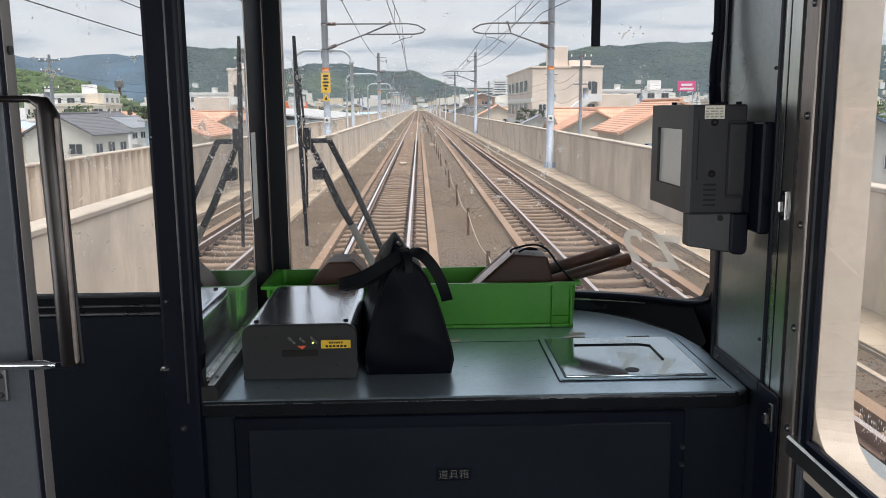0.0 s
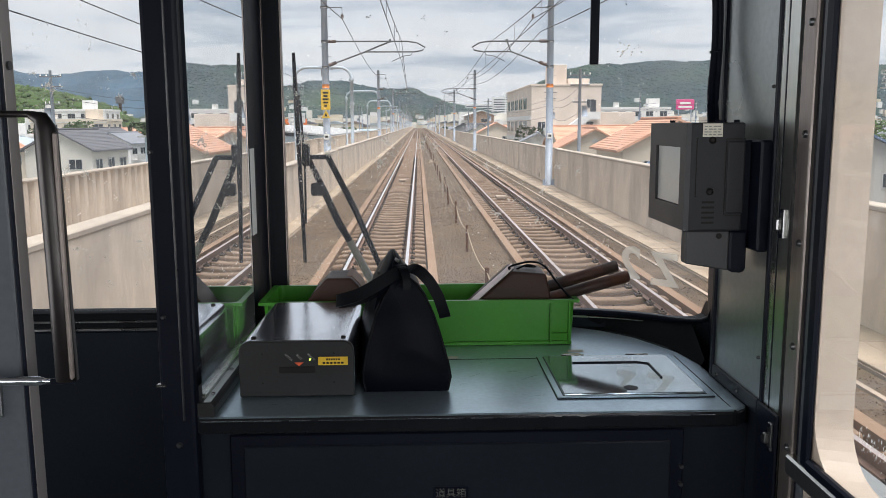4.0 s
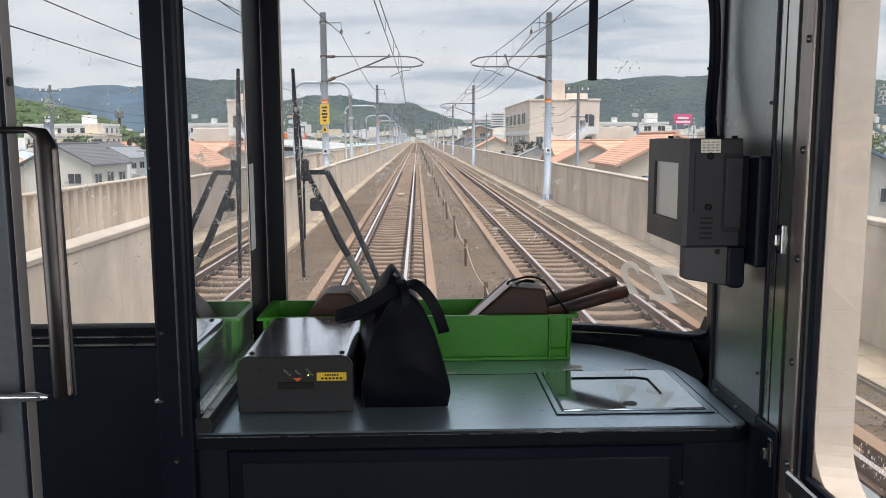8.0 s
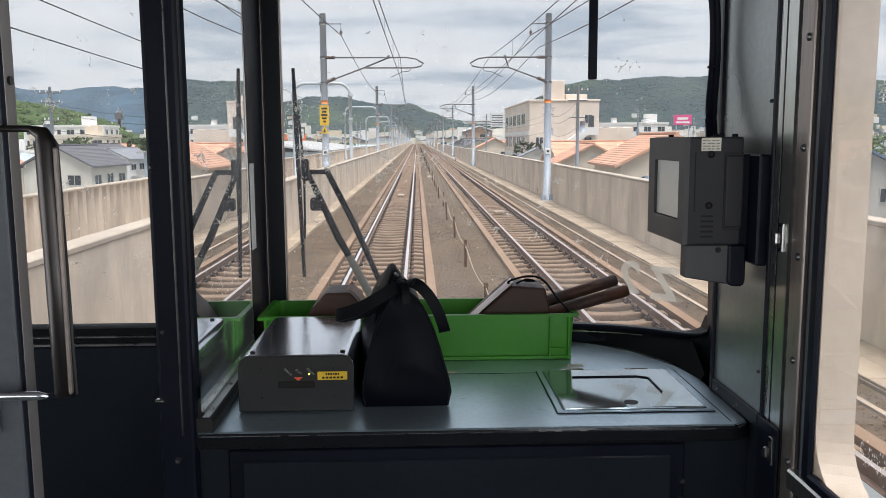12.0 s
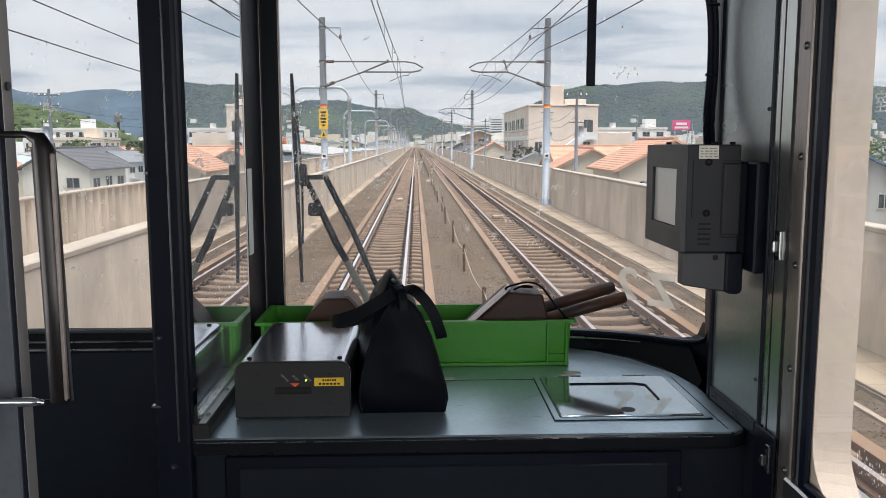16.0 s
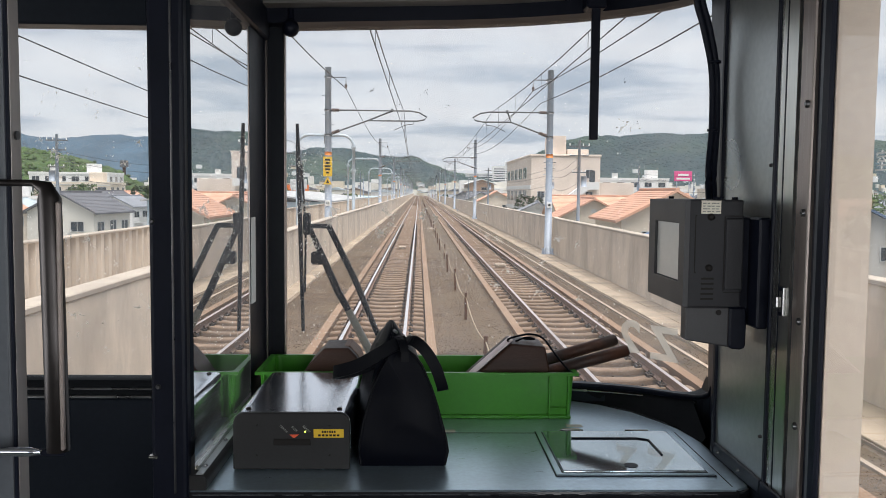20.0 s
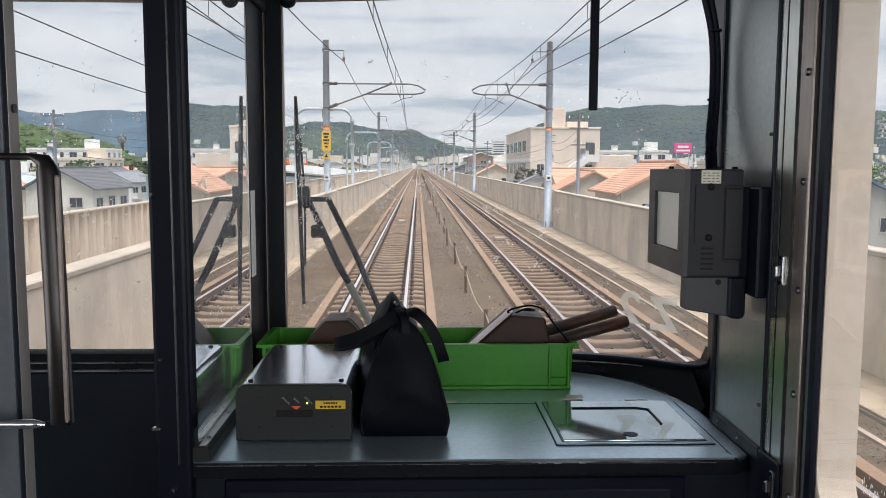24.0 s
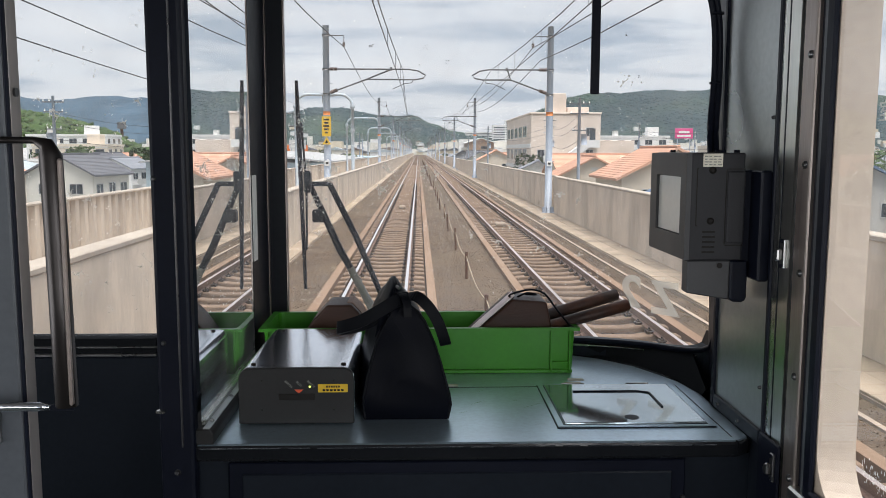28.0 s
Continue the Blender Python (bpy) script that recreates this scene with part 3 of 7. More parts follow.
part("side_panel", box(B(), 0.527, 0.60, 1.2155, 1.425, COUNTER_Z - 0.002, CEIL_Z), M["side"], wall_right, "grey-green painted sheet panel")
part("foot_panel", box(B(), 0.527, 0.60, 1.2155, 1.425, FLOOR_Z, COUNTER_Z - 0.003), M["panel"], wall_right, "black painted panel below the counter")
part("edge_strip", box(B(), 0.5208, 0.60, 1.2045, 1.2150, FLOOR_Z, CEIL_Z, 0.002), M["black"], wall_right)
part("steel_strip", box(B(), 0.5235, 0.60, 1.1865, 1.2040, FLOOR_Z, CEIL_Z), M["steel"], wall_right, "brushed steel strip")
part("channel_gap", box(B(), 0.5238, 0.60, 1.1825, 1.1864, FLOOR_Z, CEIL_Z), M["black"], wall_right)
part("steel_channel", box(B(), 0.524, 0.60, 1.1505, 1.1820, FLOOR_Z, CEIL_Z), M["steel"], wall_right, "brushed steel door channel")
part("channel_gap", box(B(), 0.528, 0.60, 1.1425, 1.1500, FLOOR_Z, CEIL_Z), M["black"], wall_right)
part("bronze_lip", box(B(), 0.525, 0.60, 1.1240, 1.1420, FLOOR_Z, CEIL_Z, 0.001), M["bronze"], wall_right, "narrow worn bronze-coloured strip")
part("channel_gap", box(B(), 0.526, 0.60, 1.1192, 1.1238, FLOOR_Z, CEIL_Z), M["black"], wall_right)
part("bronze_strip", box(B(), 0.5205, 0.566, 1.0960, 1.1190, FLOOR_Z, CEIL_Z, 0.003, 2), M["bronze"], wall_right, "worn bronze-coloured strip with screws")
# the recess's shade is put in as a solid black strip
part("door_gap", box(B(), 0.5275, 0.566, 1.0800, 1.0955, FLOOR_Z, CEIL_Z), M["black"], wall_right, "black strip for the shaded recess beside the door")
part("grey_strip", box(B(), 0.5215, 0.566, 1.0620, 1.0795, FLOOR_Z, CEIL_Z, 0.002), M["doorleaf"], wall_right, "blue-grey painted strip")
part("channel_cover", box(B(), 0.5185, 0.5235, 1.1430, 1.2145, FLOOR_Z, 2.207, 0.002), M["black"], wall_right, "black plate over the foot of the channel")
for z in (2.174, 2.321, 2.466, 2.614, 2.760, 2.91, 3.06):
    screw(0.5195, 1.1085, z, "x", 0.0055, wall_right)
for y, z in ((1.230, 2.682), (1.234, 2.269), (1.228, 2.95)):
    screw(0.5255, y, z, "x", 0.003, wall_right)
for y in (1.396, 1.305):
    screw(0.5215, y, COUNTER_Z + 0.012, "x", 0.003, wall_right)
part("skirting", box(B(), 0.5225, 0.5285, 1.225, 1.422, COUNTER_Z, COUNTER_Z + 0.024, 0.002), M["panel"], wall_right)
part("lower_panel", box(B(), 0.527, 0.60, -1.36, 1.0615, FLOOR_Z, 2.137), M["panel"], wall_right)
part("upper_panel", box(B(), 0.527, 0.60, -1.36, 1.0615, 2.985, CEIL_Z), M["side"], wall_right)
# the opening left between these unseen panels is for the added lamp
for y0, y1 in ((-1.36, -0.85), (0.12, 0.22)):
    part("rear_panel", box(B(), 0.527, 0.60, y0, y1, 2.108, 2.985), M["panel"], wall_right)
part("sill_strip", box(B(), 0.5135, 0.60, 0.22, 1.10, 2.139, 2.168, 0.003), M["steel"], wall_right, "brushed steel window ledge")
window_2 = thing("window_2", (0.54, 0.65, 2.12), "side door window with black rubber gasket and cream reveal", "window", kind="structure")
part("gasket", box(B(), 0.5155, 0.523, 1.0395, 1.0612, 2.168, 2.985, 0.003), M["black"], window_2, "black rubber gasket")
part("gasket", box(B(), 0.512, 0.523, 0.22, 1.0390, 2.169, 2.185, 0.003), M["black"], window_2, "black rubber gasket")
part("gasket", box(B(), 0.512, 0.523, 0.22, 1.0390, 2.952, 2.985, 0.003), M["black"], window_2, "black rubber gasket")
RC = 0.072
REVEAL_Y = 1.040
hole = arc(REVEAL_Y - RC, 2.172 + RC, RC, 0, -90, 8) + [(0.26, 2.172), (0.26, 2.95)] + arc(REVEAL_Y - RC, 2.95 - RC, RC, 90, 0, 8)
rim_out = [(1.060, 2.172 + RC)] + [(1.060, 2.12)] * 7 + [(REVEAL_Y - RC, 2.12), (0.22, 2.12), (0.22, 2.98), (REVEAL_Y - RC, 2.98)] + [(1.060, 2.98)] * 7 + [(1.060, 2.95 - RC)]
bm = B()
vi = [bm.verts.new((0.5235, y, z)) for y, z in hole]
vo = [bm.verts.new((0.5235, y, z)) for y, z in rim_out]
for i in range(len(hole)):
    k = (i + 1) % len(hole)
    bm.faces.new((vi[i], vi[k], vo[k], vo[i]))
bmesh.ops.remove_doubles(bm, verts=bm.verts, dist=0.0005)
geo = bmesh.ops.extrude_face_region(bm, geom=list(bm.faces))
bmesh.ops.translate(bm, verts=[e for e in geo["geom"] if isinstance(e, bmesh.types.BMVert)], vec=(0.0425, 0, 0))
for v in bm.verts:
    if v.co.x > 0.55 and v.co.y > 0.9:
        v.co.y -= 0.017
bmesh.ops.recalc_face_normals(bm, faces=bm.faces)
part("reveal", bm, M["cream"], window_2, "cream painted window surround with stains")
bm = B()
bm.faces.new([bm.verts.new(p) for p in ((0.5225, 1.05, 2.14), (0.5225, 0.22, 2.14), (0.5225, 0.22, 2.97), (0.5225, 1.05, 2.97))])
part("pane", bm, M["sideglass"], window_2).visible_shadow = False


def latch(at):
    x, y, z = at
    t = thing("door_latch", (x, y, z - 0.02), "small bright steel catch screwed to the door channel", "latch", "door latches")
    part("plate", box(B(), x - 0.002, x + 0.002, y - 0.0065, y + 0.0065, z - 0.021, z + 0.021, 0.001), M["chrome"], t)
    part("hook", prism(B(), ((y - 0.004, z - 0.010), (y + 0.009, z - 0.012), (y + 0.012, z - 0.002), (y + 0.005, z + 0.006), (y - 0.004, z + 0.008)), "x", x - 0.010, x - 0.002, 0.002), M["chrome"], t)
    for dz in (-0.018, 0.018):
        bm = B()
        tube(bm, [(x - 0.002, y, z + dz), (x - 0.004, y, z + dz)], 0.003, 8)
        part("screw", bm, M["black"], t)


latch((0.5225, 1.168, 2.486))
latch((0.5170, 1.158, 2.170))

# ---- counter and tool cupboard ----
BACK_EDGE = [(0.5290, 1.50), (0.5140, 1.583), (0.4940, 1.631), (0.4560, 1.705), (0.3980, 1.768), (0.3450, 1.801), (0.27, 1.822), (0.16, 1.842), (0.05, 1.847)]
counter = solo("counter", B(), M["counter"], "glossy dark painted steel counter with worn front edge", "counter", at=(0.1, 1.5, COUNTER_Z))
bm = B()
edge = [(-0.350, 1.243), (0.500, 1.243), (0.526, 1.262), (0.526, 1.428), (0.5290, 1.432)] + BACK_EDGE + [(-0.350, 1.847)]
prism(bm, edge, "z", COUNTER_Z - 0.028, COUNTER_Z, 0.006, 2)
bm.normal_update()
bmesh.ops.translate(bm, verts=bm.verts, vec=-Vector((0.1, 1.5, COUNTER_Z)))
for f in bm.faces:
    f.material_index = 0 if f.normal.z > 0.9 else 1
bm.to_mesh(counter.data)
counter.data.materials.append(M["edge"])
bm.free()
bm = B()
low = [bm.verts.new((x, y, COUNTER_Z - 0.004)) for x, y in BACK_EDGE]
mid = [bm.verts.new((x + 0.010, y + 0.006, COUNTER_Z + 0.006)) for x, y in BACK_EDGE]
tops = []
for x, y in BACK_EDGE:
    xx = min(0.556, x + 0.030 * max(0.0, (x - 0.30) / 0.22))
    tops.append(bm.verts.new((xx, glass_y(xx) - 0.036, sill_z(xx) - 0.003)))
for a, b in ((low, mid), (mid, tops)):
    for i in range(len(a) - 1):
        bm.faces.new((a[i], a[i + 1], b[i + 1], b[i])).smooth = True
part("upstand", bm, M["matt"], counter, "black curved upstand below the windscreen")
part("rear_bead", tube(B(), [(x - 0.002, y - 0.003, COUNTER_Z + 0.0005) for x, y in BACK_EDGE[1:]], 0.0016, 6), M["edge"], counter, "thin dark bead along the rear edge")
bm = B()
box(bm, -0.05, 0.2256, 1.5502, 1.5520, COUNTER_Z - 0.001, COUNTER_Z + 0.0006)
part("seam", bm, M["black"], counter, "thin panel joint")
part("seam", box(B(), 0.4955, 0.4970, 1.262, 1.558, COUNTER_Z - 0.001, COUNTER_Z + 0.0006), M["black"], counter, "thin panel joint")
bm = B()
for x, y, dx, dy in ((0.0875, 1.4365, 0.029, 0.0275), (0.180, 1.4166, 0.040, 0.033), (0.160, 1.468, 0.020, -0.006), (0.066, 1.395, 0.018, 0.004), (0.108, 1.520, 0.012, 0.009), (-0.245, 1.300, 0.016, 0.005), (0.190, 1.330, 0.022, 0.003)):
    bm.faces.new([bm.verts.new((x + u * dx, y + u * dy + w, COUNTER_Z + 0.0004)) for u, w in ((0, 0), (0.6, -0.0005), (1, 0), (0.5, 0.0005))])
part("scratches", bm, M["lid"], counter, "fine bare scratches in the paint")["kind"] = "stuff"
hatch = thing("counter_hatch", (0.355, 1.43, COUNTER_Z), "glossy painted inspection hatch with hinges set in the counter", "hatch")
part("frame", prism(B(), ((0.227, 1.309), (0.487, 1.309), (0.487, 1.556), (0.227, 1.556)), "z", COUNTER_Z + 0.0012, COUNTER_Z + 0.0035, 0.001), M["counter"], hatch, "raised frame")
part("joint", box(B(), 0.2256, 0.4884, 1.3078, 1.5572, COUNTER_Z + 0.0003, COUNTER_Z + 0.0014), M["black"], hatch, "dark joint")
part("joint", box(B(), 0.2366, 0.4774, 1.3168, 1.5472, COUNTER_Z + 0.0030, COUNTER_Z + 0.0040), M["black"], hatch, "dark joint")
part("lid", box(B(), 0.238, 0.476, 1.318, 1.546, COUNTER_Z + 0.001, COUNTER_Z + 0.0065, 0.002, 2), mat("hatch_gloss_plate", (0.42, 0.50, 0.54, 1), 0.07, 0.9, 0.1, 5, 120, 0.008, tint=(0.30, 0.35, 0.36, 1), tint_scale=14, tint_amount=0.4, rough_vary=0.03), hatch, "polished dark lid")
for x in (0.295, 0.42):
    bm = B()
    tube(bm, [(x - 0.022, 1.551, COUNTER_Z + 0.0045), (x + 0.022, 1.551, COUNTER_Z + 0.0045)], 0.003, 8)
    part("hinge", bm, M["steel"], hatch, "steel hinge")
bm = B()
tube(bm, [(0.357, 1.345, COUNTER_Z + 0.0066), (0.357, 1.345, COUNTER_Z + 0.0072)], 0.012, 16)
part("finger_hole", bm, M["black"], hatch, "dark round finger hole")
bm = B()
hp = [(0.285, 1.495), (0.405, 1.495), (0.425, 1.485), (0.425, 1.40)]
tube(bm, [(x, y, COUNTER_Z + 0.0066) for x, y in hp], 0.0025, 6)
part("lip", bm, M["black"], hatch, "pressed dark groove")
for x, y in ((-0.355, 1.60), (0.30, 1.575), (0.31, 1.60), (0.058, 1.563)):
    solo("tape_scrap", box(B(), x - 0.016, x + 0.016, y - 0.008, y + 0.008, COUNTER_Z + 0.0002, COUNTER_Z + 0.0009), M["paper"], "scrap of pale tape stuck to the counter", "tape", at=(x, y, COUNTER_Z))

cupboard = thing("tool_cupboard", (0.08, 1.30, FLOOR_Z), "black painted tool cupboard under the counter with framed door", "cupboard")
part("body", box(B(), -0.390, 0.527, 1.265, 1.84, FLOOR_Z, COUNTER_Z - 0.028), M["panel"], cupboard)
part("door_frame", box(B(), -0.300, 0.422, 1.2565, 1.263, 1.35, 2.146, 0.002), M["black"], cupboard, "black door frame")
door = part("door", box(B(), -0.278, 0.400, 1.252, 1.258, 1.37, 2.128, 0.002), M["panel"], cupboard)
plate = part("name_plate", box(B(), 0.020, 0.076, 1.2500, 1.2525, 2.036, 2.058, 0.0008), M["black"], door, "black plate with engraved characters")


def lettering(name, text, size, m, material, parent, label="", bold=0.0):
    cu = bpy.data.curves.new(name, "FONT")
    cu.body, cu.size, cu.align_x, cu.align_y, cu.extrude, cu.offset = text, size, "CENTER", "CENTER", 0.0004, bold
    tmp = bpy.data.objects.new("tmp", cu)
    scene.collection.objects.link(tmp)
    bpy.context.view_layer.update()
    me = bpy.data.meshes.new_from_object(tmp.evaluated_get(bpy.context.evaluated_depsgraph_get()))
    bpy.data.objects.remove(tmp)
    me.transform(m)
    me.transform(Matrix.Translation(-ORIGIN[parent.name]))
    me.materials.clear()
    me.materials.append(material)
    ob = new(name, me)
    ob.parent = parent
    ORIGIN[ob.name] = ORIGIN[parent.name]
    return tagged(ob, label) if label else ob


lettering("lettering", "道具箱", 0.0165, pose(0.048, 1.2498, 2.047, 90), M["steel"], door, "engraved characters for toolbox")
for z in (2.085, 2.055):
    bm = B()
    tube(bm, [(0.418, 1.258, z), (0.418, 1.250, z)], 0.0035, 8)
    part("catch", bm, M["screw"], cupboard, "small steel catch")

# ---- glazed partition on the counter's left, and the gangway side ----
partition = thing("glass_partition", (-0.36, 1.58, FLOOR_Z), "black framed glass partition beside the counter", "partition", kind="structure")
part("post", box(B(), -0.398, -0.345, 1.236, 1.264, FLOOR_Z, CEIL_Z, 0.006, 2), M["black"], partition)
part("post_bead", box(B(), -0.3640, -0.3612, 1.2325, 1.238, FLOOR_Z + 1.03, CEIL_Z, 0.001), M["screw"], partition, "thin bright edge bead")
part("post", box(B(), -0.372, -0.3400, 1.690, 1.872, FLOOR_Z, CEIL_Z, 0.003, 2), M["black"], partition)
part("post_bead", box(B(), -0.3425, -0.3385, 1.868, 1.884, COUNTER_Z, CEIL_Z, 0.001), M["bronze"], partition, "thin bright edge bead")
part("post_bead", box(B(), -0.3025, -0.2985, 1.880, 1.895, COUNTER_Z, CEIL_Z, 0.001), M["bronze"], partition, "thin pale edge bead")
part("post_cover", box(B(), -0.3420, -0.3025, 1.882, 1.895, COUNTER_Z, CEIL_Z, 0.003, 2), M["post"], partition, "grey-brown painted window post")
part("bottom_rail", prism(B(), ((-0.366, COUNTER_Z), (-0.319, COUNTER_Z), (-0.319, COUNTER_Z + 0.016), (-0.324, COUNTER_Z + 0.024), (-0.366, COUNTER_Z + 0.024)), "y", 1.246, 1.84, 0.0015), M["greybox"], partition, "dark grey painted bottom rail")
# the light reflected by the rail's top, put in as a pale sheet
part("rail_cap", box(B(), -0.3352, -0.3245, 1.2475, 1.838, COUNTER_Z + 0.0242, COUNTER_Z + 0.0256), M["side"], partition, "pale sheet standing in for the rail's reflecting top")
part("glazing_bead", box(B(), -0.3410, -0.3355, 1.264, 1.695, COUNTER_Z + 0.024, COUNTER_Z + 0.033, 0.002), M["steel"], partition, "bright glazing bead")
part("top_rail", box(B(), -0.385, -0.33, 1.28, 1.86, 2.965, CEIL_Z, 0.004), M["black"], partition)
part("lower_panel", box(B(), -0.398, -0.3915, 1.264, 1.86, FLOOR_Z, COUNTER_Z + 0.02), M["panel"], partition)
bm = B()
bm.faces.new([bm.verts.new(p) for p in ((-0.3405, 1.262, COUNTER_Z + 0.02), (-0.3405, 1.695, COUNTER_Z + 0.02), (-0.3405, 1.695, 2.97), (-0.3405, 1.262, 2.97))])
part("pane", bm, M["mirrorpane"], partition, "strongly reflecting glass pane").visible_shadow = False
part("edge_sticker", box(B(), -0.3400, -0.3380, 1.695, 1.735, 2.405, 2.582, 0.001), M["white"], partition, "pale strip of tape")
for y in (1.285, 1.42, 1.60, 1.78):
    screw(-0.330, y, COUNTER_Z + 0.0257, "z", 0.0035, partition)
screw(-0.386, 1.235, 2.343, "y", 0.004, partition)
screw(-0.372, 1.235, 2.14, "y", 0.005, partition)
screw(-0.392, 1.235, 2.59, "y", 0.004, partition)
part("stop", box(B(), -0.400, -0.386, 1.226, 1.238, 2.236, 2.240, 0.001), M["steel"], partition, "small steel stop")

door_1 = thing("door_1", (-0.745, 1.90, FLOOR_Z), "black gangway door with a tall window in the cab front", "door", kind="structure")
part("panel", box(B(), -0.93, -0.5555, 1.865, 1.93, FLOOR_Z, 2.165, 0.004), M["panel"], door_1)
part("stile", box(B(), -0.595, -0.552, 1.862, 1.93, 2.165, CEIL_Z, 0.005, 2), M["black"], door_1)
part("stile", box(B(), -0.935, -0.905, 1.862, 1.93, 2.165, CEIL_Z, 0.005, 2), M["black"], door_1)
part("top_panel", box(B(), -0.906, -0.596, 1.865, 1.93, 2.995, CEIL_Z, 0.004), M["panel"], door_1)
part("sill_rail", box(B(), -0.906, -0.596, 1.868, 1.93, 2.165, 2.206, 0.004), M["matt"], door_1)
part("sill_trim", box(B(), -0.906, -0.596, 1.855, 1.866, 2.168, 2.174, 0.001), M["chrome"], door_1, "bright sill trim")
part("sill_trim", box(B(), -0.906, -0.596, 1.860, 1.868, 2.186, 2.190, 0.001), M["chrome"], door_1, "bright sill trim")
bm = B()
bm.faces.new([bm.verts.new(p) for p in ((-0.91, 1.90, 2.2), (-0.59, 1.90, 2.2), (-0.59, 1.90, 3.0), (-0.91, 1.90, 3.0))])
part("pane", bm, M["glass"], door_1).visible_shadow = False

# door leaf that stands open close to the camera, with its long grab handle
door_2 = thing("door_2", (-0.62, 1.0, FLOOR_Z), "dark door leaf standing open with a long metal grab handle", "door", kind="structure")
part("leaf", box(B(), -0.90, -0.4870, 1.000, 1.030, FLOOR_Z, CEIL_Z, 0.004, 2), M["doorleaf"], door_2)
part("edge_gap", box(B(), -0.4868, -0.4822, 0.9995, 1.0035, FLOOR_Z, CEIL_Z, 0.001), M["black"], door_2)
part("edge_strip", box(B(), -0.4868, -0.4825, 1.0040, 1.0300, FLOOR_Z, CEIL_Z, 0.001), M["edgestrip"], door_2, "smooth brown-grey door edge strip")
handle = part("grab_handle", tube(B(), [(-0.55, 0.978, 2.643), (-0.446, 0.978, 2.643), (-0.432, 0.978, 2.638), (-0.4275, 0.978, 2.625), (-0.4255, 0.978, 2.50), (-0.4235, 0.978, 2.327)], [0.004, 0.004, 0.009, 0.013, 0.013, 0.013], 16), mat("worn_handle_metal", (0.035, 0.031, 0.030, 1), 0.34, 0.85, 0.3, 6, 80, 0.03, stretch=(1, 1, 0.2)), door_2, "worn dark metal grab bar")
part("handle_foot", tube(B(), [(-0.55, 0.962, 2.331), (-0.450, 0.962, 2.331), (-0.437, 0.962, 2.330)], [0.0055, 0.0055, 0.0025], 12), M["lid"], door_2, "bright steel handle end")
# lit right side of the bar, put in as a separate pale strip
part("handle_edge", box(B(), -0.4165, -0.4120, 0.9655, 0.974, 2.33, 2.622, 0.002), mat("lit_handle_strip", (0.30, 0.25, 0.23, 1), 0.35, 0.6, 0.3, 9, 80, 0.03), door_2, "pale strip standing in for the lit side of the grab bar")
part("bracket", box(B(), -0.55, -0.42, 0.986, 0.990, 2.318, 2.326, 0.001), M["black"], door_2)
part("lock_plate", box(B(), -0.535, -0.5125, 0.994, 1.000, 2.274, 2.318, 0.003, 2), M["chrome"], door_2, "steel lock plate")
screw(-0.5205, 0.994, 2.308, "y", 0.004, door_2)
screw(-0.5205, 0.994, 2.284, "y", 0.004, door_2)
screw(-0.4825, 1.016, 2.700, "x", 0.0055, door_2)

rng = random.Random(41)
bm = B()
x = -0.34
while x < 0.47:
    w = rng.uniform(0.01, 0.09)
    box(bm, x, min(x + w, 0.49), 1.2424, 1.2440, COUNTER_Z - 0.0062 + rng.uniform(-0.0004, 0.0004), COUNTER_Z - 0.0046)
    x += w + rng.choice((0.002, 0.004, 0.012))
part("worn_line", bm, M["lid"], counter, "bare metal along the worn front edge")["kind"] = "stuff"


# ---- the elevated line ----
LEFT_C, RIGHT_C, HALF = -0.81, 3.10, 0.565
Y0, Y1 = -12.0, 620.0
GROUND_Z = -5.4
bm = B()
bm.faces.new([bm.verts.new(p) for p in ((-4500, -600, GROUND_Z), (4500, -600, GROUND_Z), (4500, 4800, GROUND_Z), (-4500, 4800, GROUND_Z))])
solo("ground", bm, M["ground"], "town ground of streets, yards and gardens", "ground", "structure")
viaduct = solo("viaduct_deck", box(B(), -8.3, 6.35, Y0, Y1, -1.6, -0.36), M["concrete"], "long concrete railway viaduct deck", "viaduct", "structure")
for k, y in enumerate(range(8, 600, 24)):
    part("pier", box(B(), -7.2, 5.2, y, y + 2.2, GROUND_Z, -1.6), M["concrete"], viaduct)


def strip(x0, x1, z0, z1, name, material, label, category, parent=None):
    bm = B()
    box(bm, x0, x1, Y0, Y1, z0, z1)
    return solo(name, bm, material, label, category, "structure")


def bed(x0, x1, z, name, label, material, amp):
    """A loose stone surface, uneven across and along."""
    bm = B()
    ys = [Y0 + 0.5 * i for i in range(64)] + [20 + 2.5 * i for i in range(60)] + [170 + 15 * i for i in range(31)]
    nx = 7
    rows = [[bm.verts.new((x0 + (x1 - x0) * i / nx, y, z + amp * noise.noise(Vector((x0 + (x1 - x0) * i / nx * 1.0, y * 0.9, 3.0))))) for i in range(nx + 1)] for y in ys]
    for a, b in zip(rows, rows[1:]):
        for i in range(nx):
            bm.faces.new((a[i], a[i + 1], b[i + 1], b[i]))
    return solo(name, bm, material, label, "ballast", "structure", smooth=True)


bed(LEFT_C - 1.0, LEFT_C + 1.0, -0.270, "track_bed", "rust-brown ballast under the near track", M["ballast"], 0.012)
bed(RIGHT_C - 1.0, RIGHT_C + 1.0, -0.270, "track_bed", "rust-brown ballast under the far track", M["ballast"], 0.012)
bed(LEFT_C + 1.12, RIGHT_C - 1.12, -0.24, "middle_path", "flat grey-brown gravel between the two tracks", M["gravel"], 0.015)
bed(-3.22, LEFT_C - 1.12, -0.165, "side_path", "grey-brown gravel beside the track", M["gravel"], 0.02)
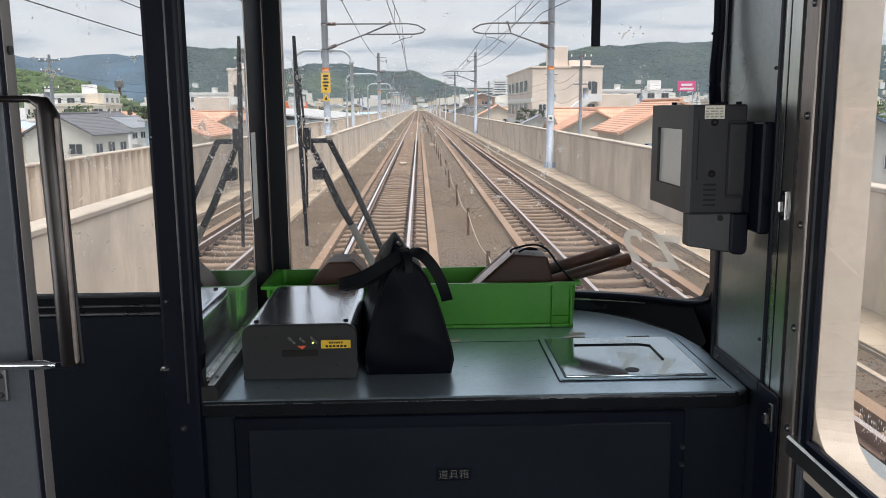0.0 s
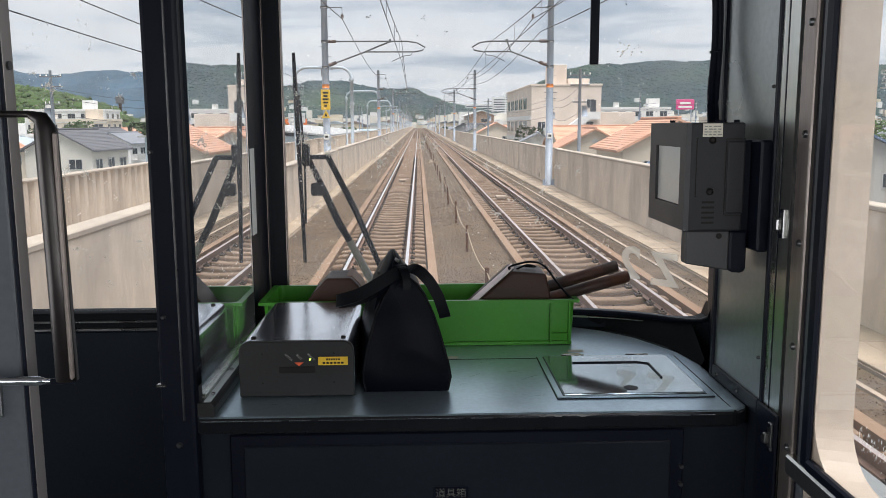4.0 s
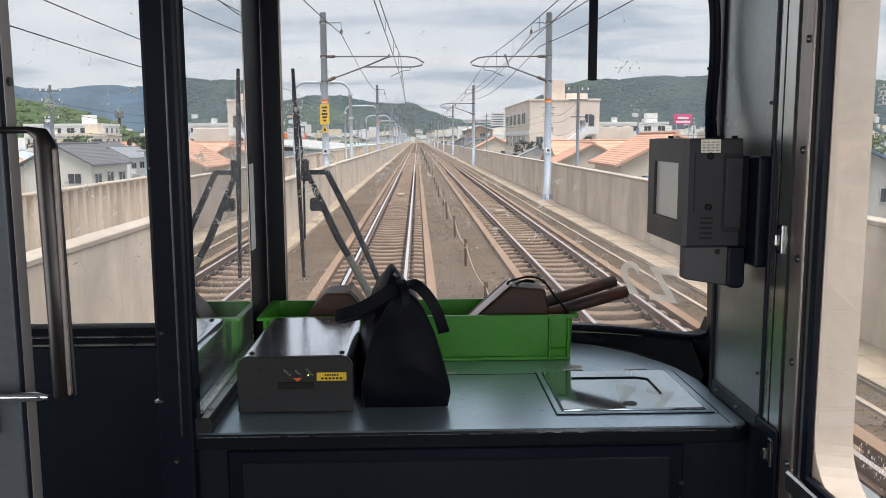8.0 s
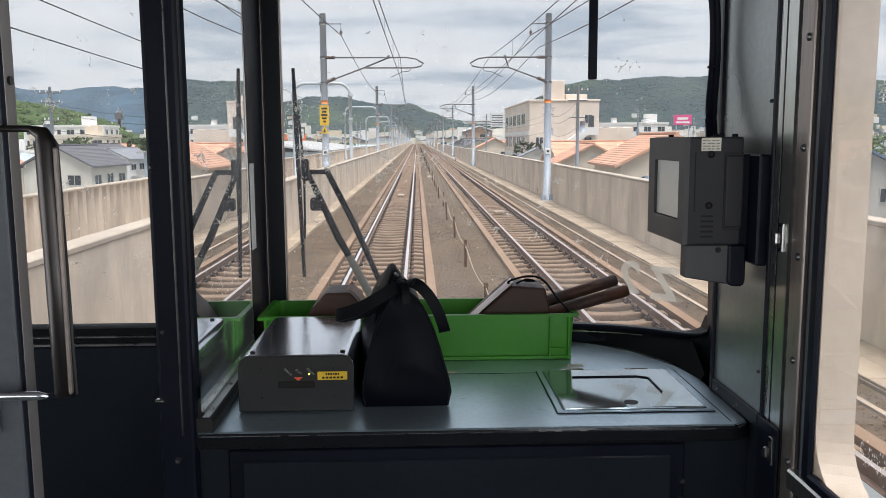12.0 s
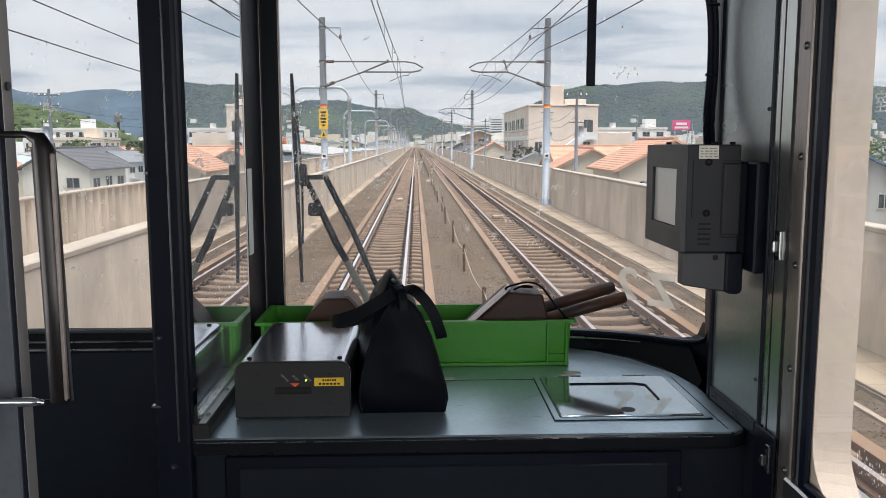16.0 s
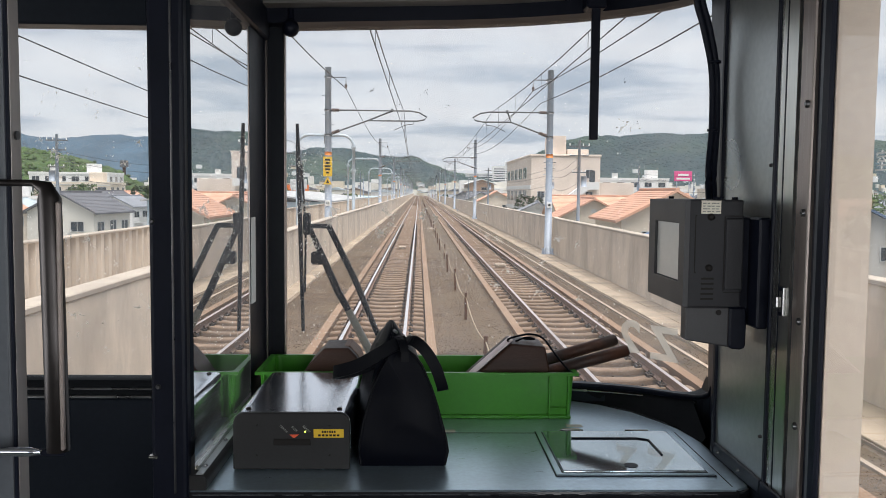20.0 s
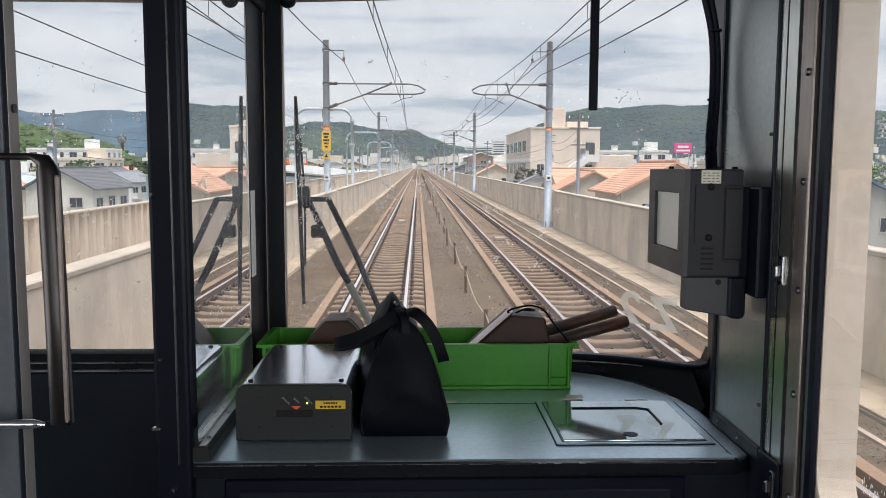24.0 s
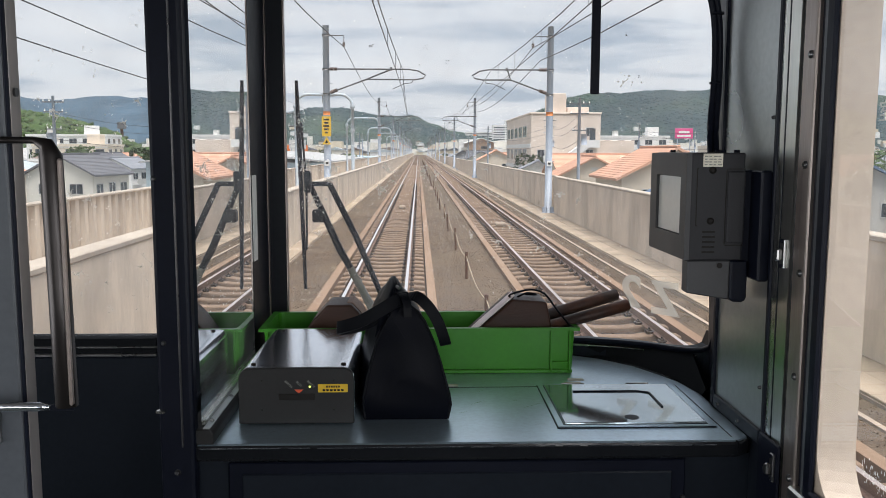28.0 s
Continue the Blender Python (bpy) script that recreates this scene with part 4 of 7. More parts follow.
bed(RIGHT_C + 1.12, 5.08, -0.165, "side_path", "grey-brown gravel beside the track", M["gravel"], 0.02)
for c in (LEFT_C, RIGHT_C):
    for s in (-1, 1):
        strip(c + s * 1.06 - 0.085, c + s * 1.06 + 0.085, -0.36, -0.135, "kerb", M["kerb"], "rust-stained concrete kerb along the track", "kerb")
strip(-3.70, -3.21, -0.36, -0.12, "walkway", M["walkway"], "pale concrete walkway along the parapet", "walkway")
strip(5.07, 6.05, -0.36, -0.12, "walkway", M["walkway"], "pale concrete walkway along the parapet", "walkway")
strip(4.66, 4.73, -0.30, -0.135, "cable_trough", M["walkway"], "thin concrete cable trough edge", "trough")

# loose cover slabs laid along the walkways
sb = B()
box(sb, -0.225, 0.225, -0.49, 0.49, 0.0, 0.035, 0.008)
slab_mesh = bpy.data.meshes.new("cover_slab")
sb.to_mesh(slab_mesh)
sb.free()
slab_mesh.materials.append(M["slab"])
rng = random.Random(23)
for name, columns, y_end in (("walkway_covers", (5.31, 5.775), 96.0), ("walkway_covers", (-3.45,), 70.0)):
    row = thing(name, (columns[0], 0, -0.12), "tan concrete cover slabs laid end to end on the walkway", "cover slabs", kind="structure")
    for cx_s in columns:
        y = 4.5
        while y < y_end:
            mesh_ob("cover_slab", slab_mesh, row, (cx_s + rng.uniform(-0.008, 0.008), y, -0.1205 + rng.uniform(-0.004, 0.006)), (rng.uniform(-0.006, 0.006), rng.uniform(-0.012, 0.012), rng.uniform(-0.01, 0.01)))
            y += 0.99
# parapets in cast lengths, with a coping lip and a recess behind each mast
for name, x0, x1, s in (("parapet_left", -3.86, -3.62, 1), ("parapet_right", 5.97, 6.20, -1)):
    wall = thing(name, (x0, 0, -0.36), "weathered cast concrete parapet of the viaduct", "parapet", kind="structure")
    top = 1.53 if s == 1 else 1.55
    inner = x1 if s == 1 else x0
    k = 0
    for m in range(-1, 12):
        ya = 37.0 + 49.0 * m + 0.9
        lengths = [ya + 47.2 * i / 4 for i in range(5)]
        for a, b in zip(lengths, lengths[1:]):
            k += 1
            sink = 0.012 * ((k * 7) % 3 - 1)
            bm = B()
            box(bm, x0 + sink, x1 + sink, a + 0.012, b - 0.012, -0.36, top - 0.07, 0.012)
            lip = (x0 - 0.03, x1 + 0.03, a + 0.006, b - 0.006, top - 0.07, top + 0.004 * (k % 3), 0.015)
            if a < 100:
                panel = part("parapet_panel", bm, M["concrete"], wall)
                part("coping", box(B(), *lip), M["coping"], panel, "coping in concrete darkened against the glare on its top")
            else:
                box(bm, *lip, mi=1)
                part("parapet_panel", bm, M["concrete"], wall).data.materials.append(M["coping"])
            if k % 2:
                y = a + 3.0
                part("cover_plate", box(B(), inner - 0.016, inner + 0.016, y, y + 0.28, 0.05, 0.22, 0.004), M["walkway"], wall, "small pale cover plate")
        if s == -1:
            part("mast_recess", box(B(), x1 - 0.02, x1 + 0.2, ya - 1.81, ya + 0.01, -0.36, top - 0.02), M["concrete"], wall, "set-back panel behind the mast")
        else:
            part("mast_recess", box(B(), x0, x1 - 0.03, ya - 1.81, ya + 0.01, -0.36, top - 0.02), M["concrete"], wall)

# ribbed wall of the neighbouring deck
ribbed = thing("ribbed_wall", (-8.0, 0, -0.36), "ribbed grey-brown concrete fence wall on the deck's far edge", "fence wall", kind="structure")
for k in range(26):
    y = -6 + 12.0 * k
    bm = B()
    pts = [(-8.0, y)]
    for i in range(24):
        yy = y + 0.5 * i
        pts += [(-7.78, yy + 0.04), (-7.78, yy + 0.24), (-7.94, yy + 0.28), (-7.94, yy + 0.46)]
    pts += [(-8.0, y + 12)]
    prism(bm, pts, "z", -0.36, 1.52)
    panel = part("wall_panel", bm, M["ribbed"], ribbed)
    part("coping", box(B(), -8.03, -7.74, y, y + 12, 1.5205, 1.57, 0.01), M["coping"], panel, "coping in concrete darkened against the glare on its top")
solo("ledge", box(B(), -7.8, -3.86, Y0, 310, -0.36, -0.2), M["walkway"], "pale concrete ledge of the side deck", "ledge", "structure")

# rails
RAIL = [(-0.0325, -0.004), (-0.030, 0.0), (0.030, 0.0), (0.0325, -0.004), (0.0325, -0.032), (0.012, -0.042), (0.009, -0.12), (0.062, -0.138), (0.062, -0.15),
        (-0.062, -0.15), (-0.062, -0.138), (-0.009, -0.12), (-0.012, -0.042), (-0.0325, -0.032)]
for c, which in ((LEFT_C, "near"), (RIGHT_C, "far")):
    track = thing("track", (c, 0, -0.2), f"railway track with polished rails on brown sleepers, the {which} one", "railway track", "railway tracks")
    for s in (-1, 1):
        bm = B()
        prism(bm, [(c + s * HALF + x, z) for x, z in RAIL], "y", Y0, Y1)
        for f in bm.faces:
            up = f.normal.z > 0.9 and f.calc_center_median().z > -0.01
            f.material_index = 0 if up else 1
        part("rail", bm, (M["railhead" if which == "near" else "dullhead"], M["railside"]), track, "steel rail with bright running surface and rusty web" if which == "near" else "steel rail with dull rust-flecked running surface")
    sl = B()
    prism(sl, [(-0.96, -0.10), (-0.94, 0.022), (-0.60, 0.055), (-0.42, 0.040), (-0.22, 0.012), (0.22, 0.012), (0.42, 0.040), (0.60, 0.055), (0.94, 0.022), (0.96, -0.10)], "y", -0.120, 0.120, 0.028, 2)
    me = bpy.data.meshes.new("sleeper")
    sl.to_mesh(me)
    sl.free()
    me.materials.append(M["sleeper"])
    cl = B()
    for k in range(110):
        y = -2.0 + 0.66 * k
        for x in (-HALF - 0.095, -HALF + 0.095, HALF - 0.095, HALF + 0.095):
            box(cl, c + x - 0.052, c + x + 0.052, y - 0.085, y + 0.085, -0.165, -0.120)
            box(cl, c + x - 0.022, c + x + 0.022, y - 0.05, y + 0.05, -0.120, -0.098)
            tube(cl, [(c + x, y, -0.11), (c + x, y, -0.07)], 0.016, 5)
    part("rail_clips", cl, M["clip"], track, "dark rail clips")["kind"] = "stuff"
    rng = random.Random(5 if which == "near" else 6)
    for k in range(260):
        y = -2.0 + 0.66 * k
        o = mesh_ob("sleeper", me, track, (c, y, -0.2 + rng.uniform(-0.008, 0.004)), (0, 0, rng.uniform(-0.012, 0.012)))
    far = B()
    for k in range(260, 760):
        y = -2.0 + 0.66 * k
        box(far, c - 0.94, c + 0.94, y - 0.125, y + 0.125, -0.3, -0.165)
    ob = part("sleeper_run", far, M["sleeper"], track, "distant sleepers")
    ob["kind"] = "stuff"

# low rope fence between the tracks
rng = random.Random(11)
rope_fence = thing("rope_fence", (1.08, 0, -0.24), "low rusty posts with sagging pale rope between tracks", "rope fence")
ys = [13.0 + 5.6 * k for k in range(44)]
for k, y in enumerate(ys):
    bm = B()
    lean = rng.uniform(-0.03, 0.03)
    box(bm, -0.03, 0.03, -0.03, 0.03, 0, 0.62 + rng.uniform(-0.04, 0.04), 0.004, m=pose(1.08 + lean, y, -0.25, rng.uniform(-2, 2), rng.uniform(-3, 3), 0))
    part("post", bm, M["rust"], rope_fence)
for a, b in zip(ys, ys[1:]):
    bm = B()
    tube(bm, [(1.08, a + (b - a) * i / 6, 0.28 - 0.16 * (1 - (i / 3 - 1) ** 2)) for i in range(7)], 0.011, 5)
    part("rope", bm, M["rope"], rope_fence)
bm = B()
tube(bm, [(1.08, 5.0, 0.02), (1.08, 9.0, -0.05), (1.08, 13.0, 0.28)], 0.011, 5)
part("rope", bm, M["rope"], rope_fence)
for k, y in enumerate((62.0, 63.5, 150.0)):
    solo("cable_block", box(B(), 0.75, 1.35, y, y + 0.25, -0.24, -0.08, 0.02), M["walkway"], "small concrete block on the middle path", "concrete block", at=(1.05, y, -0.24))
for y in (41.0, 87.0):
    solo("track_beacon", box(B(), LEFT_C - 0.16, LEFT_C + 0.16, y, y + 0.5, -0.16, -0.06, 0.02), M["walkway"], "pale flat signalling beacon between the rails", "beacon", at=(LEFT_C, y, -0.16))
for y in (31.0, 118.0):
    solo("track_beacon", box(B(), RIGHT_C - 0.2, RIGHT_C + 0.2, y, y + 0.5, -0.16, -0.05, 0.02), M["walkway"], "pale flat signalling beacon between the rails", "beacon", at=(RIGHT_C, y, -0.16))


# loose stones in the cribs of the tracks and on the paths
def loose_stones(name, x0, x1, y0, y1, z, per_m2, size, material, label, seed, skip=0.0):
    rs = numpy.random.RandomState(seed)
    n = int((x1 - x0) * (y1 - y0) * per_m2)
    c = numpy.stack([rs.uniform(x0, x1, n), y0 + (y1 - y0) * rs.uniform(0, 1, n) ** 1.25, z + rs.uniform(-0.4, 0.5, n) * size], 1)
    if skip:
        along = numpy.mod(c[:, 1] + 2.0 + 0.33, 0.66) - 0.33
        c = c[numpy.abs(along) > skip]
    n = len(c)
    base = numpy.array([(1, 0, 0), (0, 1, 0), (-1, 0, 0), (0, -1, 0), (0, 0, 0.8), (0, 0, -0.8)], float)
    v = base[None] * rs.uniform(0.55, 1.25, (n, 6, 1)) * (size * rs.uniform(0.5, 1.1, (n, 1, 1)))
    v += rs.normal(0, size * 0.16, (n, 6, 3))
    t = rs.uniform(0, 6.283, n)
    co, si = numpy.cos(t)[:, None], numpy.sin(t)[:, None]
    v = numpy.stack([v[..., 0] * co - v[..., 1] * si, v[..., 0] * si + v[..., 1] * co, v[..., 2]], 2) + c[:, None]
    f = numpy.array([(0, 1, 4), (1, 2, 4), (2, 3, 4), (3, 0, 4), (1, 0, 5), (2, 1, 5), (3, 2, 5), (0, 3, 5)])
    faces = (f[None] + 6 * numpy.arange(n)[:, None, None]).reshape(-1, 3)
    me = bpy.data.meshes.new(name)
    me.from_pydata(v.reshape(-1, 3).tolist(), [], faces.tolist())
    me.materials.append(material)
    ob = new(name, me)
    tagged(ob, label, "stones", kind="stuff")


for c, sd in ((LEFT_C, 31), (RIGHT_C, 32)):
    loose_stones("ballast_stones", c - 0.95, c + 0.95, 3.5, 48.0, -0.282, 170, 0.034, M["stones"], "loose rust-brown ballast stones between the sleepers", sd, 0.135)
loose_stones("path_gravel", LEFT_C + 1.15, RIGHT_C - 1.15, 4.0, 36.0, -0.243, 260, 0.019, M["pebbles"], "loose grey-brown gravel on the middle path", 33)
loose_stones("path_gravel", -3.2, LEFT_C - 1.15, 4.0, 36.0, -0.168, 170, 0.019, M["pebbles"], "loose grey-brown gravel beside the track", 34)
loose_stones("path_gravel", RIGHT_C + 1.15, 5.05, 4.0, 36.0, -0.168, 170, 0.019, M["pebbles"], "loose grey-brown gravel beside the track", 35)


# ---- things on the counter ----
# grey card reader box with a steel lid
reader = thing("card_reader_box", (-0.204, 1.49, COUNTER_Z), "grey metal card reader box with yellow label on the counter", "device box")
RX0, RX1, RZ = -0.299, -0.109, 2.276
prof = [(RX0, COUNTER_Z + 0.002), (RX1, COUNTER_Z + 0.002)] + arc(RX1 - 0.018, RZ - 0.018, 0.018, 0, 90, 6) + arc(RX0 + 0.018, RZ - 0.018, 0.018, 90, 180, 6)
part("casing", prism(B(), prof, "y", 1.345, 1.642, 0.001), M["lid"], reader, "satin steel casing")
face = part("front_plate", prism(B(), [(x * 0.998 - 0.0004, z) for x, z in prof], "y", 1.337, 1.3455, 0.0015), M["greybox"], reader, "dark grey front plate")
part("slot", box(B(), -0.233, -0.173, 1.3352, 1.3375, 2.2225, 2.2335, 0.001), M["ink"], face, "black card slot")
yl = part("yellow_label", box(B(), -0.168, -0.119, 1.3354, 1.3372, 2.2355, 2.2495, 0.0004), M["yellow"], face, "yellow printed label")
for z, w in ((2.2455, 0.022), (2.2395, 0.034)):
    for k in range(6):
        x = -0.1435 - w / 2 + w * k / 5.6
        part("print", box(B(), x, x + w / 8, 1.3349, 1.3356, z - 0.0016, z + 0.0016), M["ink"], yl)
for x in (-0.260, -0.142):
    for z in (2.2063, 2.2558):
        part("screw", tube(B(), [(x, 1.3372, z), (x, 1.3358, z)], 0.0018, 8), M["ink"], face)
bm = B()
prism(bm, ((-0.207, 2.2405), (-0.192, 2.2405), (-0.1995, 2.2345)), "y", 1.3352, 1.3368)
part("arrow", bm, M["redmark"], face, "orange arrow")
bm = B()
tube(bm, [(-0.1815, 1.337, 2.2455), (-0.1815, 1.3345, 2.2455)], 0.0012, 10)
part("lamp", bm, glow("small_lamp", (0.75, 0.95, 0.1, 1), 2.0), face, "lit yellow-green lamp")
for x, w in ((-0.2165, "ERROR"), (-0.199, "BUSY"), (-0.1795, "READY")):
    lettering("lettering", w, 0.0052, pose(x, 1.3361, 2.2495, 90, 0, 0) @ pose(0, 0, 0, 0, 0, -45), M["faint"], face)
for x, y in ((-0.278, 1.362), (-0.128, 1.362), (-0.272, 1.625), (-0.134, 1.625)):
    bm = B()
    tube(bm, [(x, y, RZ), (x, y, RZ + 0.002), (x, y, RZ + 0.003)], [0.0045, 0.0045, 0.002], 10)
    part("screw", bm, M["ink"], reader, "dark screw")
for x in (-0.28, -0.13):
    for y in (1.36, 1.62):
        bm = B()
        tube(bm, [(x, y, COUNTER_Z), (x, y, COUNTER_Z + 0.003)], 0.006, 8)
        part("foot", bm, M["black"], reader)

# black bag
bag = thing("bag", (-0.02, 1.46, COUNTER_Z), "black leather shoulder bag with two straps standing on the counter", "bag")
SEC = [(-0.092, 0.0), (-0.095, 0.020), (-0.094, 0.043), (-0.089, 0.072), (-0.081, 0.101), (-0.072, 0.131), (-0.061, 0.159), (-0.048, 0.181), (-0.034, 0.194), (-0.018, 0.193), (-0.004, 0.182), (0.008, 0.166), (0.024, 0.129), (0.034, 0.099), (0.042, 0.070), (0.049, 0.044),
       (0.052, 0.025), (0.047, 0.0)]
BAG_Y = 1.358


def front_y(x, z):
    """Sag and creases of the front panel."""
    return BAG_Y + 0.020 * (z / 0.193) ** 2 + 0.0085 * noise.noise(Vector((x * 22 + 3, z * 14, 1.0))) + 0.0035 * math.sin((x * 0.8 + z) * 55) * max(0.0, 1 - z / 0.09)


bm = B()
rings = []
NY = 12
for j in range(NY + 1):
    t = j / NY
    squeeze = 1.0 - 0.10 * t * t
    ring = []
    for i, (x, z) in enumerate(SEC):
        nz = 0.0035 * noise.noise(Vector((x * 40, t * 6, z * 30)))
        y = front_y(x, z) * (1 - t) + (BAG_Y + 0.205 - 0.02 * (z / 0.193) ** 2) * t
        ring.append(bm.verts.new((-0.02 + (x + 0.02) * squeeze + nz * (t > 0) - 0.030 * t, y, COUNTER_Z + 0.0005 + z * (1 + 0.09 * math.sin(math.pi * min(1.0, t * 0.8))) + nz * (z > 0))))
    rings.append(ring)
for a, b in zip(rings, rings[1:]):
    for i in range(len(SEC)):
        k = (i + 1) % len(SEC)
        bm.faces.new((a[i], a[k], b[k], b[i])).smooth = True
bm.faces.new(rings[-1])
bmesh.ops.recalc_face_normals(bm, faces=bm.faces)
part("body", bm, M["bag"], bag)
bm = B()
loops = []
for q in (1.0, 0.93, 0.8, 0.62, 0.42, 0.2):
    loop = []
    for x, z in SEC:
        xx, zz = -0.02 + (x + 0.02) * q, 0.085 + (z - 0.085) * q
        loop.append(bm.verts.new((xx, front_y(xx, zz) - 0.0015 - 0.003 * (1 - q), COUNTER_Z + 0.0008 + zz)))
    loops.append(loop)
for a, b in zip(loops, loops[1:]):
    for i in range(len(SEC)):
        k = (i + 1) % len(SEC)
        bm.faces.new((a[i], b[i], b[k], a[k])).smooth = True
bm.faces.new(loops[-1]).smooth = True
bmesh.ops.recalc_face_normals(bm, faces=bm.faces)
part("front_panel", bm, M["bag"], bag, "flat creased black front panel")
bm = B()
tube(bm, [(x, front_y(x, z) - 0.001, COUNTER_Z + 0.002 + z) for x, z in SEC], 0.0026, 6)
part("piping", bm, M["bagtrim"], bag, "black edge piping")


def ribbon(pts, width, thick):
    """A flat strap along points, its width turned by the fourth value in degrees and raised by the fifth."""
    bm = B()
    P = [Vector(p[:3]) for p in pts]
    prev = None
    for i, p in enumerate(P):
        d = (P[min(i + 1, len(P) - 1)] - P[max(0, i - 1)]).normalized()
        w = Vector((math.sin(radians(pts[i][3])), math.cos(radians(pts[i][3])), pts[i][4]))
        w = (w - d * w.dot(d)).normalized()
        n = d.cross(w)
        ring = [bm.verts.new(p + a * w * width / 2 + b * n * thick / 2) for a, b in ((-1, -1), (1, -1), (1, 1), (-1, 1))]
        if prev:
            for k in range(4):
                f = bm.faces.new((prev[k], prev[(k + 1) % 4], ring[(k + 1) % 4], ring[k]))
        else:
            bm.faces.new(ring)
        prev = ring
    bm.faces.new(prev[::-1])
    bmesh.ops.recalc_face_normals(bm, faces=bm.faces)
    return bm


def curve_pts(ctrl, n=6):
    """A smooth line through control points."""
    c = [ctrl[0]] + list(ctrl) + [ctrl[-1]]
    out_p = []
    for i in range(1, len(c) - 2):
        for s in range(n):
            t = s / n
            out_p.append(tuple(0.5 * (2 * b + (cc - a) * t + (2 * a - 5 * b + 4 * cc - d) * t * t + (3 * b - a - 3 * cc + d) * t ** 3) for a, b, cc, d in zip(c[i - 1], c[i], c[i + 1], c[i + 2])))
    return out_p + [tuple(ctrl[-1])]


Z = COUNTER_Z
part("strap", ribbon(curve_pts([(-0.018, 1.380, Z + 0.206, 0, 2), (-0.040, 1.366, Z + 0.202, 0, 2), (-0.066, 1.358, Z + 0.188, 0, 3), (-0.098, 1.355, Z + 0.171, 0, 3), (-0.128, 1.358, Z + 0.161, 0, 3), (-0.138, 1.368, Z + 0.157, 0, 3),
                                (-0.126, 1.385, Z + 0.152, 0, 3), (-0.095, 1.392, Z + 0.158, 0, 3), (-0.060, 1.385, Z + 0.178, 0, 3), (-0.030, 1.378, Z + 0.192, 0, 2)]), 0.021, 0.003), M["bagtrim"], bag, "black webbing carrying strap")
part("strap", ribbon(curve_pts([(-0.028, 1.385, Z + 0.206, 90, 0.6), (-0.006, 1.362, Z + 0.211, 90, 0.6), (0.014, 1.352, Z + 0.196, 90, 0.6), (0.030, 1.350, Z + 0.170, 90, 0.4), (0.040, 1.352, Z + 0.142, 90, 0.2), (0.043, 1.358, Z + 0.130, 90, 0.2), (0.040, 1.372, Z + 0.14, 90, 0.2)]), 0.019, 0.003), M["bagtrim"], bag, "black webbing carrying strap")
part("strap_end", ribbon(curve_pts([(-0.036, 1.385, Z + 0.214, 90, 0), (-0.026, 1.366, Z + 0.210, 90, 0), (-0.021, 1.356, Z + 0.196, 90, 0), (-0.020, 1.352, Z + 0.178, 90, 0)]), 0.013, 0.003), M["bagtrim"], bag, "folded strap end")
bm = B()
FOLD = [(-0.052, 1.366, 0.176), (-0.046, 1.372, 0.204), (-0.040, 1.395, 0.226), (-0.044, 1.430, 0.233), (-0.050, 1.470, 0.226), (-0.055, 1.510, 0.210), (-0.058, 1.545, 0.185)]
prev = None
for x, y, z in FOLD:
    ring = [bm.verts.new((x + dx, y, Z + z + dz)) for dx, dz in ((-0.024, -0.038), (-0.011, -0.012), (-0.0035, 0.0), (0.0045, -0.001), (0.014, -0.016), (0.028, -0.040))]
    if prev:
        for i in range(5):
            bm.faces.new((prev[i], prev[i + 1], ring[i + 1], ring[i])).smooth = True
    prev = ring
part("zip_flap", bm, M["bag"], bag, "peaked black top closed by a zip")
part("zip_edge", tube(B(), [(x + 0.0005, y - 0.002, Z + z + 0.001) for x, y, z in FOLD], 0.0022, 6), M["bagtrim"], bag, "ridged zip tape")
part("buckle", tube(B(), [(-0.040, 1.388, Z + 0.2245), (-0.034, 1.385, Z + 0.2205)], 0.0028, 8), M["chrome"], bag, "small bright ring")

# green crate
crate = thing("plastic_crate", (0.0, 1.74, COUNTER_Z), "bright green open plastic crate on the counter", "crate")
CX0, CX1, CY0, CY1, CT = -0.316, 0.318, 1.652, 1.826, 0.095
bm = B()


def loop_at(dx, dy, z):
    return [bm.verts.new(p) for p in ((CX0 - dx, CY0 - dy, z), (CX1 + dx, CY0 - dy, z), (CX1 + dx, CY1 + dy, z), (CX0 - dx, CY1 + dy, z))]


def bridge(a, b):
    for i in range(4):
        bm.faces.new((a[i], a[(i + 1) % 4], b[(i + 1) % 4], b[i]))


L = [loop_at(*v) for v in ((-0.004, -0.004, Z + 0.001), (0.0, 0.0, Z + CT - 0.006), (0.008, 0.006, Z + CT - 0.006), (0.008, 0.006, Z + CT), (-0.004, -0.004, Z + CT), (-0.008, -0.008, Z + 0.005))]
bm.faces.new(L[0][::-1])
for a, b in zip(L, L[1:]):
    bridge(a, b)
bm.faces.new(L[-1])
bmesh.ops.recalc_face_normals(bm, faces=bm.faces)
corner = [e for e in bm.edges if abs(e.verts[0].co.z - e.verts[1].co.z) > 0.05]
bmesh.ops.bevel(bm, geom=corner, offset=0.012, segments=3, affect="EDGES", profile=0.5)
part("shell", bm, M["green"], crate)
for x in (0.268, 0.306, -0.306, -0.268):
    part("rib", box(B(), x - 0.002, x + 0.002, CY0 - 0.006, CY0 + 0.001, Z + 0.002, Z + CT - 0.005, 0.0008), M["green"], crate)
part("rib", box(B(), 0.268, 0.306, CY0 - 0.004, CY0 + 0.001, Z + 0.022, Z + 0.025, 0.0008), M["green"], crate)
part("foot_rim", box(B(), CX0 + 0.02, CX1 - 0.006, CY0 - 0.003, CY0 + 0.003, Z + 0.0005, Z + 0.008, 0.001), M["green"], crate)


